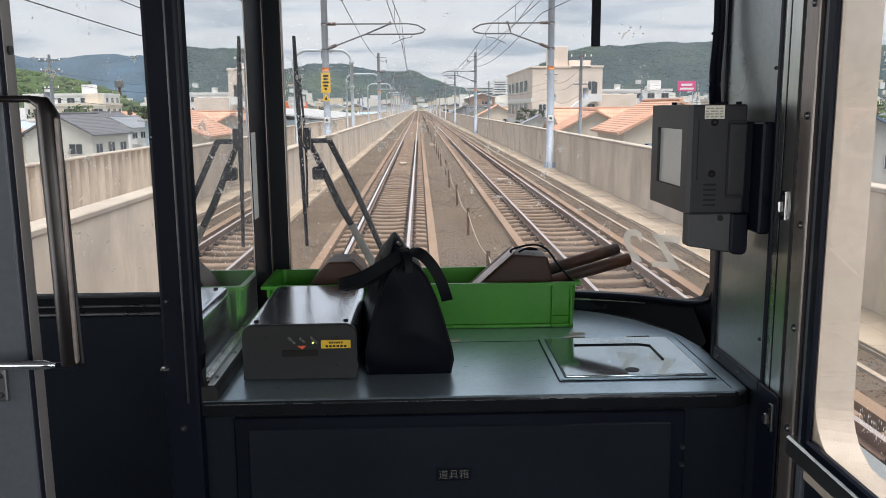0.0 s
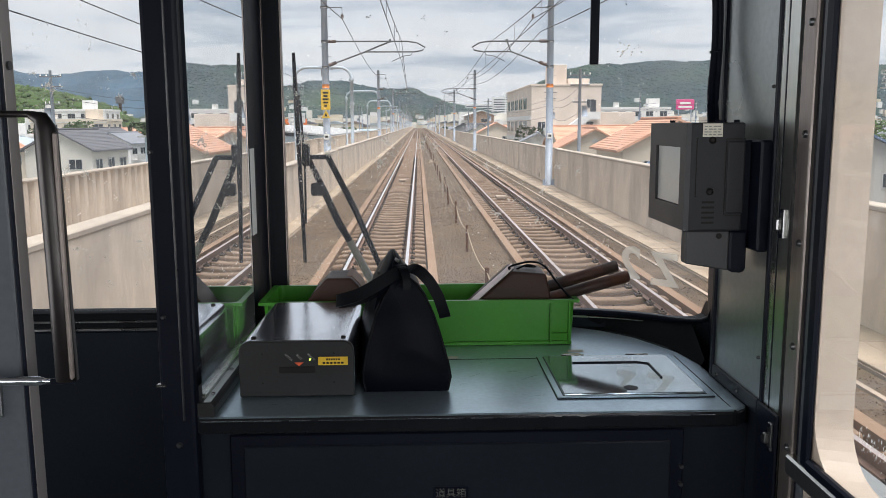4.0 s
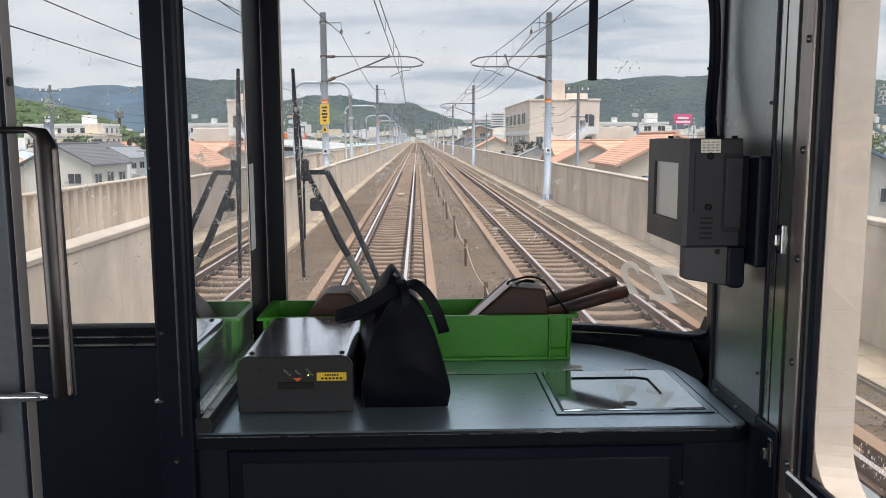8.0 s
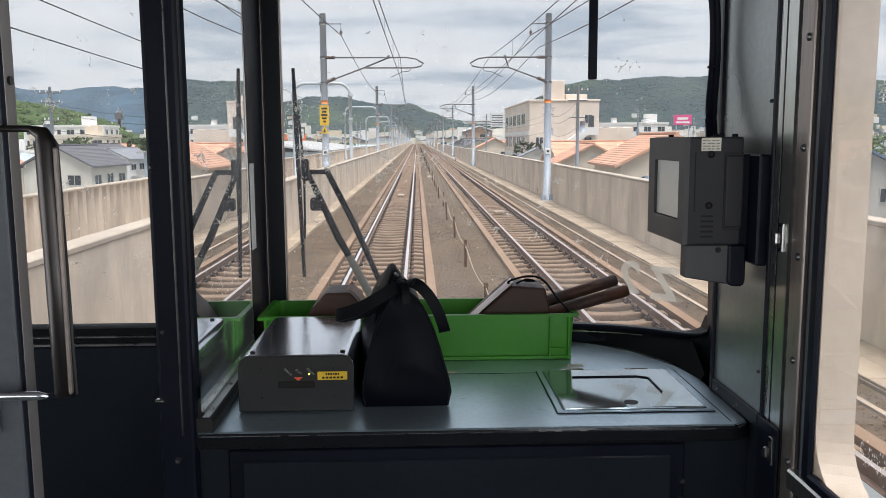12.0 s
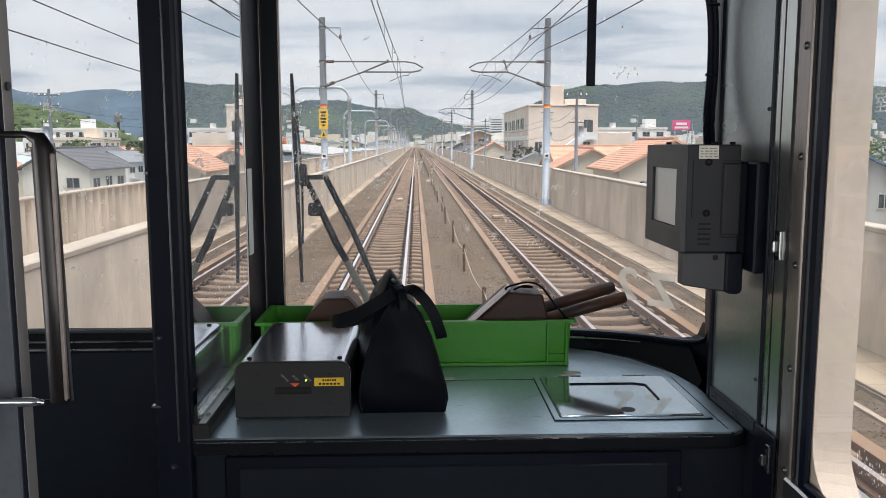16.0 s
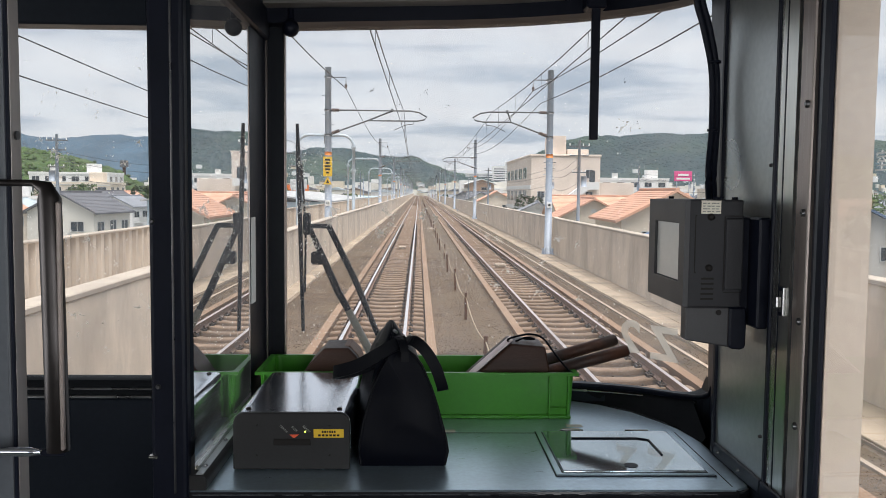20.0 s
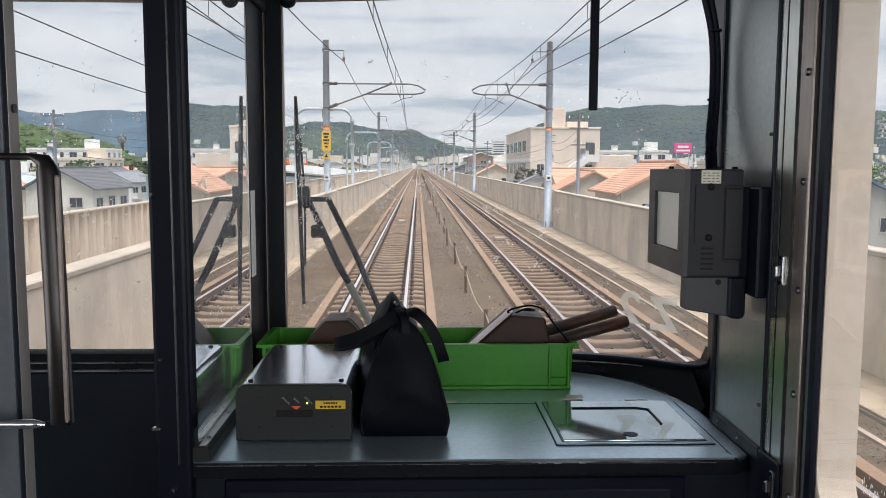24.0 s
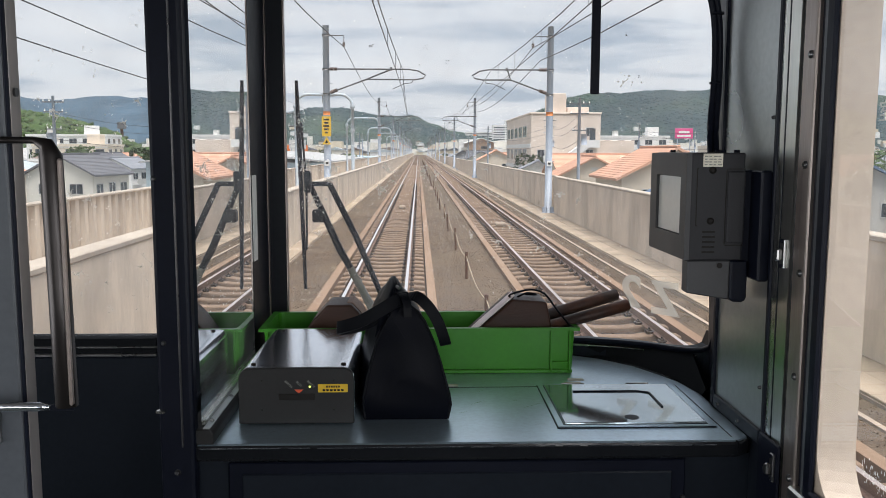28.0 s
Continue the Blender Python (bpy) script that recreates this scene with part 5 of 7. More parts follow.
def cord(pts, r, parent, name="cord"):
    part(name, tube(B(), curve_pts(pts), r, 6), M["bagtrim"], parent, "dark looped cord")


chock = thing("wheel_chock", (0.16, 1.72, Z + 0.006), "dark stained wooden wheel chock with tag lying in the crate", "wheel chock", "wheel chocks")
part("block", prism(B(), ((0.035, Z + 0.008), (0.192, Z + 0.149), (0.262, Z + 0.143), (0.276, Z + 0.08), (0.28, Z + 0.008)), "y", 1.675, 1.775, 0.004, 2), M["wood"], chock)
sl = (Vector((0.192 - 0.035, 0, 0.141))).normalized()
bm = B()
box(bm, -0.105, 0.105, -0.026, 0.026, 0, 0.0015, 0.0005, m=Matrix.Translation((0.118, 1.704, Z + 0.086)) @ Matrix.Rotation(-math.atan2(0.141, 0.157), 4, "Y"))
tag = part("name_tag", bm, mat("worn_tag", (0.80, 0.68, 0.65, 1), 0.5, 0, 0.2, 20, 150, 0.05, tint=(0.45, 0.30, 0.25, 1), tint_scale=25, tint_amount=0.5), chock, "pale worn tag strip")
cord([(0.196, 1.70, Z + 0.147), (0.185, 1.685, Z + 0.155), (0.20, 1.68, Z + 0.163), (0.235, 1.70, Z + 0.165), (0.262, 1.70, Z + 0.155), (0.285, 1.69, Z + 0.125), (0.308, 1.67, Z + 0.098), (0.315, 1.655, Z + 0.094)], 0.0022, chock)
cord([(0.205, 1.71, Z + 0.148), (0.225, 1.70, Z + 0.158), (0.245, 1.715, Z + 0.152), (0.225, 1.73, Z + 0.150)], 0.0022, chock)
for a, b in (((0.270, 1.693, Z + 0.088), (0.436, 1.693, Z + 0.134)), ((0.268, 1.745, Z + 0.100), (0.424, 1.745, Z + 0.147))):
    rod = thing("iron_rod", a, "dark rust-spotted round rod lying over the crate's rim", "rod", "iron rods")
    A, Bv = Vector(a), Vector(b)
    part("shaft", tube(B(), [A, A.lerp(Bv, 0.5), A.lerp(Bv, 0.985), Bv], [0.0128, 0.0128, 0.0128, 0.0105], 16), M["pipe"], rod)
    part("end_cap", tube(B(), [Bv, Bv + (Bv - A).normalized() * 0.0015], 0.0095, 16), M["black"], rod)
chock2 = thing("wheel_chock", (-0.16, 1.73, Z + 0.006), "dark stained wooden wheel chock with worn edges lying in the crate", "wheel chock", "wheel chocks")
part("block", prism(B(), ((-0.285, Z + 0.008), (-0.223, Z + 0.100), (-0.191, Z + 0.135), (-0.141, Z + 0.136), (-0.124, Z + 0.118), (-0.10, Z + 0.06), (-0.09, Z + 0.008)), "y", 1.69, 1.792, 0.004, 2), M["wood"], chock2)
part("worn_edge", prism(B(), ((-0.152, Z + 0.1375), (-0.140, Z + 0.1372), (-0.1225, Z + 0.1190), (-0.099, Z + 0.062), (-0.102, Z + 0.060), (-0.126, Z + 0.1165), (-0.142, Z + 0.1345)), "y", 1.71, 1.789, 0.001), M["woodcut"], chock2, "rough pale worn edge")

# ---- monitor on the side wall ----
mon = thing("monitor_unit", (0.50, 1.34, 2.44), "dark grey monitor unit bracketed to the side wall", "monitor")
MX0, MX1, MY0, MY1, MZ0, MZ1 = 0.409, 0.495, 1.25, 1.444, 2.465, 2.630
part("housing", box(B(), MX0 + 0.003, MX1, MY0, MY1, MZ0, MZ1, 0.003, 2), M["monitor"], mon)
bz = B()
for y0, y1, z0, z1 in ((MY0 + 0.001, MY1, MZ1 - 0.037, MZ1 - 0.001), (MY0 + 0.001, MY1, MZ0 + 0.001, 2.502), (MY0 + 0.001, 1.278, 2.502, MZ1 - 0.037), (1.408, MY1, 2.502, MZ1 - 0.037)):
    box(bz, MX0 - 0.004, MX0 + 0.004, y0, y1, z0, z1)
part("bezel", bz, M["monitor_side"], mon, "dark grey screen bezel")
part("screen", box(B(), MX0 + 0.0005, MX0 + 0.0035, 1.279, 1.407, 2.503, 2.592), M["screen"], mon, "blank pale screen")
part("sticker", box(B(), 0.4295, 0.4595, MY0 - 0.0008, MY0 + 0.001, 2.6085, 2.6285), M["paper"], mon, "paper type label")
for i in range(4):
    for k in range(4):
        w = (0.006, 0.0045, 0.007, 0.005)[(i + k) % 4]
        x = 0.4315 + 0.0068 * k
        part("print", box(B(), x, x + w * 0.85, MY0 - 0.0012, MY0 - 0.0006, 2.6235 - 0.0042 * i, 2.6250 - 0.0042 * i), M["faint"], mon)
for x, z in ((0.4445, 2.6035), (0.4435, 2.526)):
    bm = B()
    tube(bm, [(x, MY0 + 0.001, z), (x, MY0 - 0.002, z), (x, MY0 - 0.003, z)], [0.0055, 0.0055, 0.003], 14)
    part("screw", bm, M["ink"], mon, "black thumb screw")
for k in range(5):
    z = 2.5095 - 0.0078 * k
    part("vent_slot", box(B(), 0.4318, 0.4515, MY0 - 0.0006, MY0 + 0.002, z - 0.0016, z + 0.0016), M["ink"], mon)
for x0, x1, z0, z1 in ((0.4205, 0.4220, 2.518, 2.606), (0.4205, 0.4235, 2.518, 2.5195), (0.4205, 0.4235, 2.605, 2.6065), (0.4655, 0.4670, 2.49, 2.605), (0.467, 0.4950, 2.488, 2.4895), (0.467, 0.495, 2.6045, 2.606)):
    part("panel_groove", box(B(), x0, x1, MY0 - 0.0006, MY0 + 0.001, z0, z1), M["ink"], mon)
part("side_cover", box(B(), 0.468, 0.4955, MY0 - 0.003, MY0 + 0.004, 2.492, 2.602, 0.0025, 2), M["monitor"], mon)
part("wall_bracket", box(B(), 0.495, 0.527, 1.262, 1.40, 2.45, 2.603, 0.003), M["black"], mon, "black wall bracket")
# added black sheet imitates the monitor's dark reflection on the side panel
part("back_plate", box(B(), 0.509, 0.527, 1.2225, 1.40, 2.436, 2.6035, 0.003), M["black"], mon, "black sheet standing in for the monitor's dark reflection in the wall")
part("lower_bracket", prism(B(), ((0.412, MZ0), (0.479, MZ0), (0.479, 2.403), (0.412, 2.414)), "y", 1.254, 1.280, 0.002), M["monitor_side"], mon, "grey lower bracket")
part("cable_gland", prism(B(), ((0.479, MZ0), (0.506, MZ0), (0.506, 2.404), (0.501, 2.399), (0.483, 2.400), (0.479, 2.404)), "y", 1.252, 1.33, 0.003), M["black"], mon, "black cable gland")
bm = B()
tube(bm, [(0.462, 1.257, 2.457), (0.462, 1.2525, 2.457)], 0.0045, 10)
part("screw", bm, M["ink"], mon)
for x, y in ((0.435, 1.42), (0.455, 1.26), (0.463, 1.26), (0.486, 1.265)):
    bm = B()
    tube(bm, [(x, y, MZ1 - 0.001), (x, y, MZ1 + 0.004)], 0.0045, 10)
    part("top_screw", bm, M["black"], mon)
for k, off in enumerate((0.0, 0.010)):
    cb = thing("cable", (0.500 - off, 1.40, 2.62), "black sheathed cable rising from the monitor to the ceiling", "cable", "monitor cables")
    part("sheath", tube(B(), curve_pts([(0.492 - off * 0.9, 1.37, 2.625), (0.500 - off * 0.9, 1.40, 2.68), (0.508 - off * 0.8, 1.415, 2.76), (0.506 - off * 0.8, 1.42, 2.85), (0.492 - off, 1.42, 2.92), (0.474 - off, 1.42, 2.99), (0.462 - off, 1.42, 3.16)]), 0.0055, 10), M["black"], cb)
    if k == 0:
        for z in (2.745, 2.86):
            part("cable_tie", tube(B(), [(0.502, 1.415, z), (0.502, 1.415, z + 0.004)], 0.010, 10), M["black"], cb, "cable tie")

# hanging black bar and rubber stop at the head of the windscreen
bar = thing("hanging_bar", (0.386, 1.80, 3.0), "black bar hanging from the header before the windscreen", "bar")
part("rod", box(B(), 0.357, 0.375, 1.742, 1.752, 2.750, 3.06, 0.002, 2), M["black"], bar)
part("mount", box(B(), 0.345, 0.387, 1.735, 1.80, 3.02, 3.06, 0.004), M["black"], bar)
stop = thing("rubber_stop", (-0.279, 1.84, 2.985), "round black rubber stop under the windscreen header", "stop")
bm = B()
bmesh.ops.create_uvsphere(bm, u_segments=16, v_segments=10, radius=0.019, matrix=Matrix.Translation((-0.279, 1.83, 2.987)))
part("ball", bm, M["black"], stop, smooth=True)
part("stem", tube(B(), [(-0.279, 1.83, 2.99), (-0.279, 1.84, 3.05)], 0.007, 8), M["black"], stop)

# ---- wiper outside the windscreen ----
wiper = thing("windscreen_wiper", (-0.1, 1.96, 2.25), "black windscreen wiper with parallel arms outside the glass", "wiper")
part("blade", tube(B(), [(-0.279, 1.925, 2.79), (-0.276, 1.925, 2.68), (-0.266, 1.925, 2.311)], [0.004, 0.006, 0.0045], 6), M["black"], wiper, "long rubber blade")
part("blade_spine", tube(B(), [(-0.272, 1.94, 2.70), (-0.266, 1.945, 2.60), (-0.263, 1.945, 2.53), (-0.264, 1.94, 2.40)], 0.0028, 6), M["black"], wiper)
part("blade_clip", box(B(), -0.268, -0.252, 1.93, 1.96, 2.535, 2.585, 0.003), M["black"], wiper)
part("cross_link", box(B(), -0.262, -0.208, 1.955, 1.965, 2.549, 2.560, 0.002), M["black"], wiper)
part("arm", tube(B(), [(-0.211, 1.96, 2.555), (-0.150, 1.96, 2.43), (-0.062, 1.96, 2.22)], [0.007, 0.0075, 0.006], 8), M["black"], wiper, "black wiper arm")
part("arm", tube(B(), [(-0.255, 1.965, 2.547), (-0.225, 1.965, 2.48), (-0.19, 1.965, 2.40), (-0.165, 1.965, 2.355)], [0.006, 0.008, 0.009, 0.008], 8), M["black"], wiper, "black wiper arm")
part("arm_root", tube(B(), [(-0.166, 1.966, 2.356), (-0.10, 1.966, 2.23)], [0.0085, 0.011], 8), mat("pale_arm_paint", (0.34, 0.33, 0.30, 1), 0.45, 0, 0.2, 20, 120, 0.05), wiper, "pale grey lower arm")
part("spring_box", box(B(), -0.252, -0.222, 1.95, 1.975, 2.464, 2.494, 0.004), M["black"], wiper)

# ---- marks on the windscreen ----
SPLATS = ((-0.194, 2.597, 0.023), (-0.251, 2.601, 0.017), (-0.069, 2.587, 0.020), (-0.123, 2.607, 0.010), (0.010, 2.577, 0.010), (0.040, 2.580, 0.017), (0.155, 2.591, 0.011), (0.352, 2.523, 0.013),
          (0.119, 2.441, 0.011), (0.179, 2.427, 0.015), (0.281, 2.481, 0.011), (0.357, 2.399, 0.013), (-0.207, 2.565, 0.015), (-0.229, 2.444, 0.012), (-0.060, 2.564, 0.012))
DOOR_SPLATS = ((-0.817, 2.719, 0.020), (-0.811, 2.706, 0.015), (-0.745, 2.523, 0.018), (-0.661, 2.693, 0.013), (-0.788, 2.536, 0.015), (-0.629, 2.743, 0.016), (-0.779, 2.352, 0.020), (-0.683, 2.469, 0.010), (-0.636, 2.367, 0.012), (-0.612, 2.367, 0.013), (-0.717, 2.332, 0.009), (-0.846, 2.744, 0.010))
for ch, x, y, z, turn, size in (("2", 0.463, 1.778, 2.323, -34, 0.096), ("Z", 0.524, 1.724, 2.316, -47, 0.098)):
    lettering("lettering", ch, size, pose(x, y + 0.006, z, 90, 0, 180 + turn), M["decal"], window_1, "frosted character on the glass, seen from behind", 0.0028)
rng = random.Random(3)


def blot(bm, x, z, r, off):
    """An irregular dried spot on the glass."""
    n = rng.randint(5, 8)
    ring = []
    for k in range(n):
        a = 2 * math.pi * k / n
        q = r * rng.uniform(0.35, 1.2)
        px, pz = x + q * math.cos(a), z + q * math.sin(a)
        ring.append(bm.verts.new((px, glass_y(min(px, 0.57)) + off, pz)))
    bm.faces.new(ring)


def splash(bm, x, z, spread, count, r):
    for k in range(count):
        a, d = rng.uniform(0, 6.283), abs(rng.gauss(0, spread))
        blot(bm, x + d * math.cos(a), z + d * math.sin(a) * 0.9, r * rng.uniform(0.25, 1.0), 0.009)


bm = B()
for x, z, s, c, r in ((-0.262, 2.60, 0.018, 34, 0.0026), (-0.240, 2.52, 0.02, 26, 0.0028), (-0.20, 2.585, 0.01, 14, 0.0025), (-0.085, 2.545, 0.009, 22, 0.003), (-0.27, 2.70, 0.02, 26, 0.002),
                      (0.008, 2.587, 0.006, 14, 0.0032), (0.205, 2.46, 0.008, 12, 0.0022), (0.155, 2.535, 0.01, 10, 0.0022), (0.315, 2.535, 0.006, 16, 0.0028), (0.27, 2.41, 0.008, 9, 0.0025),
                      (0.18, 2.53, 0.006, 10, 0.002), (-0.23, 2.30, 0.03, 22, 0.0018), (-0.17, 2.33, 0.03, 20, 0.0016), (-0.04, 2.28, 0.02, 12, 0.002), (0.40, 2.36, 0.03, 14, 0.0016), (0.44, 2.78, 0.01, 9, 0.003), (0.47, 2.7, 0.03, 10, 0.0014)):
    splash(bm, x, z, s, c * 3, r * 0.85)
for k in range(420):
    blot(bm, rng.uniform(-0.29, 0.53), rng.uniform(2.25, 2.95), rng.uniform(0.0005, 0.0015), 0.009)
part("dried_splashes", bm, M["speck"], window_1, "pale dried splashes")["kind"] = "stuff"


def splat(bm, x, z, size, y_of):
    """A dried splat: a few crooked strokes of small flecks round a thicker middle."""
    def fleck(cx, cz, r):
        a0 = rng.uniform(0, 6.28)
        bm.faces.new([bm.verts.new((cx + r * rng.uniform(0.5, 1.2) * math.cos(a0 + t), y_of(cx), cz + r * rng.uniform(0.5, 1.2) * math.sin(a0 + t))) for t in (0, 1.3, 2.5, 3.8, 5.0)])

    for k in range(rng.randint(4, 6)):
        a, step = rng.uniform(0, 6.283), size * 0.12
        px_, pz_ = x, z
        for q in range(rng.randint(5, 9)):
            a += rng.gauss(0, 0.45)
            px_, pz_ = px_ + step * math.cos(a), pz_ + step * math.sin(a)
            fleck(px_, pz_, size * rng.uniform(0.035, 0.095))
    for k in range(8):
        fleck(x + rng.gauss(0, size * 0.12), z + rng.gauss(0, size * 0.12), size * rng.uniform(0.06, 0.15))


bm = B()
on_glass = lambda x: glass_y(min(x, 0.57)) + 0.0085
for x, z, r in SPLATS:
    splat(bm, x, z, r, on_glass)
for k in range(110):
    x, z = -0.298 + abs(rng.gauss(0, 0.045)), rng.uniform(2.44, 2.82)
    r = rng.uniform(0.0004, 0.0010)
    bm.faces.new([bm.verts.new((x + r * math.cos(t), on_glass(x), z + r * math.sin(t) * rng.uniform(0.6, 1.3))) for t in (0, 1.3, 2.5, 3.8, 5.0)])
part("dried_splats", bm, M["speck"], window_1, "white dried splats of crooked flecks")["kind"] = "stuff"
bm = B()
for x, z, r in DOOR_SPLATS:
    splat(bm, x, z, r, lambda x: 1.8965)
part("dried_splats", bm, M["speck"], door_1, "white dried splats of crooked flecks")["kind"] = "stuff"
bm = B()
for x, z, s, c in ((-0.11, 2.865, 0.006, 12), (0.01, 2.862, 0.006, 12), (-0.05, 2.835, 0.005, 6), (0.0, 2.825, 0.003, 4), (0.065, 2.83, 0.006, 7), (-0.16, 2.72, 0.01, 6), (0.44, 2.88, 0.01, 6), (0.47, 2.79, 0.008, 5), (0.41, 2.75, 0.008, 5), (0.53, 2.5, 0.02, 4)):
    splash(bm, x, z, s, c, 0.0017)
for k in range(40):
    blot(bm, rng.uniform(-0.29, 0.53), rng.uniform(2.5, 2.98), rng.uniform(0.0004, 0.0009), 0.009)
part("insect_marks", bm, M["bug"], window_1, "small dark insect marks")["kind"] = "stuff"
bm = B()
for k in range(70):
    x, z = rng.uniform(-0.88, -0.61), rng.uniform(2.25, 2.95)
    for q in range(4):
        a, d = rng.uniform(0, 6.28), abs(rng.gauss(0, 0.006))
        cx, cz, r = x + d * math.cos(a), z + d * math.sin(a), rng.uniform(0.0006, 0.0022)
        bm.faces.new([bm.verts.new((cx + r * math.cos(t) * rng.uniform(0.4, 1.1), 1.897, cz + r * math.sin(t) * rng.uniform(0.4, 1.2))) for t in (0, 1.3, 2.5, 3.8, 5.0)])
part("dried_splashes", bm, M["speck"], door_1, "pale dried splashes")["kind"] = "stuff"

bm = B()
for k in range(70):
    y, z, r = rng.uniform(0.872, 0.928), 2.257 + rng.gauss(0, 0.007), rng.uniform(0.0006, 0.0018)
    bm.faces.new([bm.verts.new((0.5221, y + r * 0.5 * math.cos(t), z + r * rng.uniform(0.8, 2.0) * math.sin(t))) for t in (0, 1.3, 2.5, 3.8, 5.0)])
part("dried_splats", bm, M["speck"], window_2, "streak of white dried flecks")["kind"] = "stuff"
lettering("lettering", "室", 0.026, pose(0.5228, 0.9277, 2.6755, 90, 0, 90), M["white"], window_2, "white character on the side glass")


# ---- overhead line masts ----
MAST_Z = -0.12
MAST_Y = [37.0 + 49.0 * k for k in range(-1, 11)]
LX, RX = -4.02, 5.80


def build_mast(x, s, reach, label):
    """A steel mast with a cantilever towards the track; s is the side it reaches to."""
    t = thing("catenary_mast", (x, 0, MAST_Z), label, "catenary mast", "catenary masts")
    part("pole", tube(B(), [(x, 0, MAST_Z), (x, 0, 8.05)], [0.165, 0.135], 14), M["mast"], t)
    part("base_plate", box(B(), x - 0.26, x + 0.26, -0.26, 0.26, MAST_Z, MAST_Z + 0.04, 0.01), M["mast"], t)
    for k in range(6):
        a = k * math.pi / 3
        c, d = math.cos(a), math.sin(a)
        bm = B()
        bmesh.ops.create_cube(bm, size=1.0, matrix=Matrix.Translation((x + 0.2 * c, 0.2 * d, MAST_Z + 0.16)) @ Matrix.Rotation(a, 4, "Z") @ Matrix.Diagonal((0.12, 0.015, 0.26, 1)))
        part("gusset", bm, M["mast"], t)
    part("orange_band", tube(B(), [(x, 0, 4.20), (x, 0, 4.36)], [0.157, 0.157], 14), M["orange"], t, "faded orange band")
    for k in range(13):
        z = 2.2 + 0.42 * k
        q = -1 if k % 2 else 1
        part("step_bolt", tube(B(), [(x + q * 0.12, 0, z), (x + q * 0.27, 0, z)], 0.012, 5), M["mast"], t)
    end = x + s * reach
    part("top_tube", tube(B(), [(x, -0.12, 6.18), (end - s * 0.75, -0.12, 6.18), (end - s * 0.35, -0.12, 6.12), (end, -0.12, 5.92), (end - s * 0.12, -0.12, 5.80), (end - s * 0.45, -0.12, 5.74), (x + s * 1.75, -0.12, 5.74)], 0.034, 8), M["armmetal"], t, "bent cantilever tube")
    part("strut", tube(B(), [(x, -0.12, 5.10), (x + s * 1.75, -0.12, 5.74), (end - s * 1.55, -0.12, 6.16)], 0.036, 8), M["armmetal"], t, "slanting cantilever strut")
    part("insulator", tube(B(), [(x + s * 0.18, -0.12, 5.17), (x + s * 0.5, -0.12, 5.29)], 0.075, 8), M["insulator"], t, "brown insulator")
    part("insulator", tube(B(), [(x + s * 0.18, -0.12, 6.18), (x + s * 0.5, -0.12, 6.18)], 0.07, 8), M["insulator"], t, "brown insulator")
    part("steady_arm", tube(B(), [(end - s * 0.55, -0.12, 5.74), (end - s * 0.62, -0.12, 5.60), (end - s * 0.95, -0.12, 5.56), (end - s * 1.45, -0.12, 5.33)], 0.018, 6), M["armmetal"], t, "thin steady arm")
    part("clamp", box(B(), end - s * 1.52 - 0.05, end - s * 1.52 + 0.05, -0.2, -0.04, 6.13, 6.27, 0.01), M["armmetal"], t)
    part("top_bracket", tube(B(), [(x, 0, 7.62), (x + s * 0.78, 0, 7.62), (x + s * 0.78, 0, 7.32)], 0.025, 6), M["armmetal"], t, "angled feeder bracket")
    part("feeder_insulator", tube(B(), [(x + s * 0.78, 0, 7.32), (x + s * 0.78, 0, 7.26), (x + s * 0.78, 0, 7.14)], [0.05, 0.07, 0.05], 8), M["insulator"], t, "brown insulator")
    for z in (6.18, 5.10, 7.62):
        part("band_clamp", tube(B(), [(x, 0, z - 0.05), (x, 0, z + 0.05)], 0.165, 12), M["armmetal"], t)
    part("number_plate", box(B(), x - 0.11, x + 0.11, -0.185, -0.17, 1.98, 2.22, 0.004), M["white"], t, "white plate with unreadable marks")
    part("plate_mark", box(B(), x - 0.06, x + 0.06, -0.188, -0.184, 2.05, 2.15), M["ink"], t)
    return t


protoL = build_mast(LX, 1, 4.35, "grey-blue steel catenary mast with cantilever over the near track")
protoR = build_mast(RX, -1, 3.45, "grey-blue steel catenary mast with cantilever over the far track")
for k, y in enumerate(MAST_Y):
    for p, x in ((protoL, LX), (protoR, RX)):
        if k == 0:
            p.location = (x, y, MAST_Z)
        else:
            copy_thing(p, pose(x, y, MAST_Z))
# yellow plate on the second mast at the left
warn = thing("warning_plate", (LX, 36.8, 3.5), "yellow plate with dark marks strapped to a mast", "sign")
part("plate", box(B(), LX - 0.20, LX + 0.20, 36.78, 36.80, 3.27, 4.14, 0.02), M["yellow"], warn)
for i in range(5):
    w = (0.24, 0.18, 0.26, 0.2, 0.12)[i]
    part("mark", box(B(), LX - w / 2, LX + w / 2, 36.772, 36.779, 3.96 - 0.14 * i, 4.04 - 0.14 * i), M["ink"], warn)
bm = B()
prism(bm, ((LX - 0.19, 2.92), (LX + 0.19, 2.92), (LX, 3.26)), "y", 36.78, 36.80)
part("triangle", bm, M["yellow"], warn, "yellow triangle")
bm = B()
prism(bm, ((LX - 0.07, 2.98), (LX + 0.07, 2.98), (LX, 3.14)), "y", 36.772, 36.779)
part("triangle_mark", bm, M["ink"], warn)

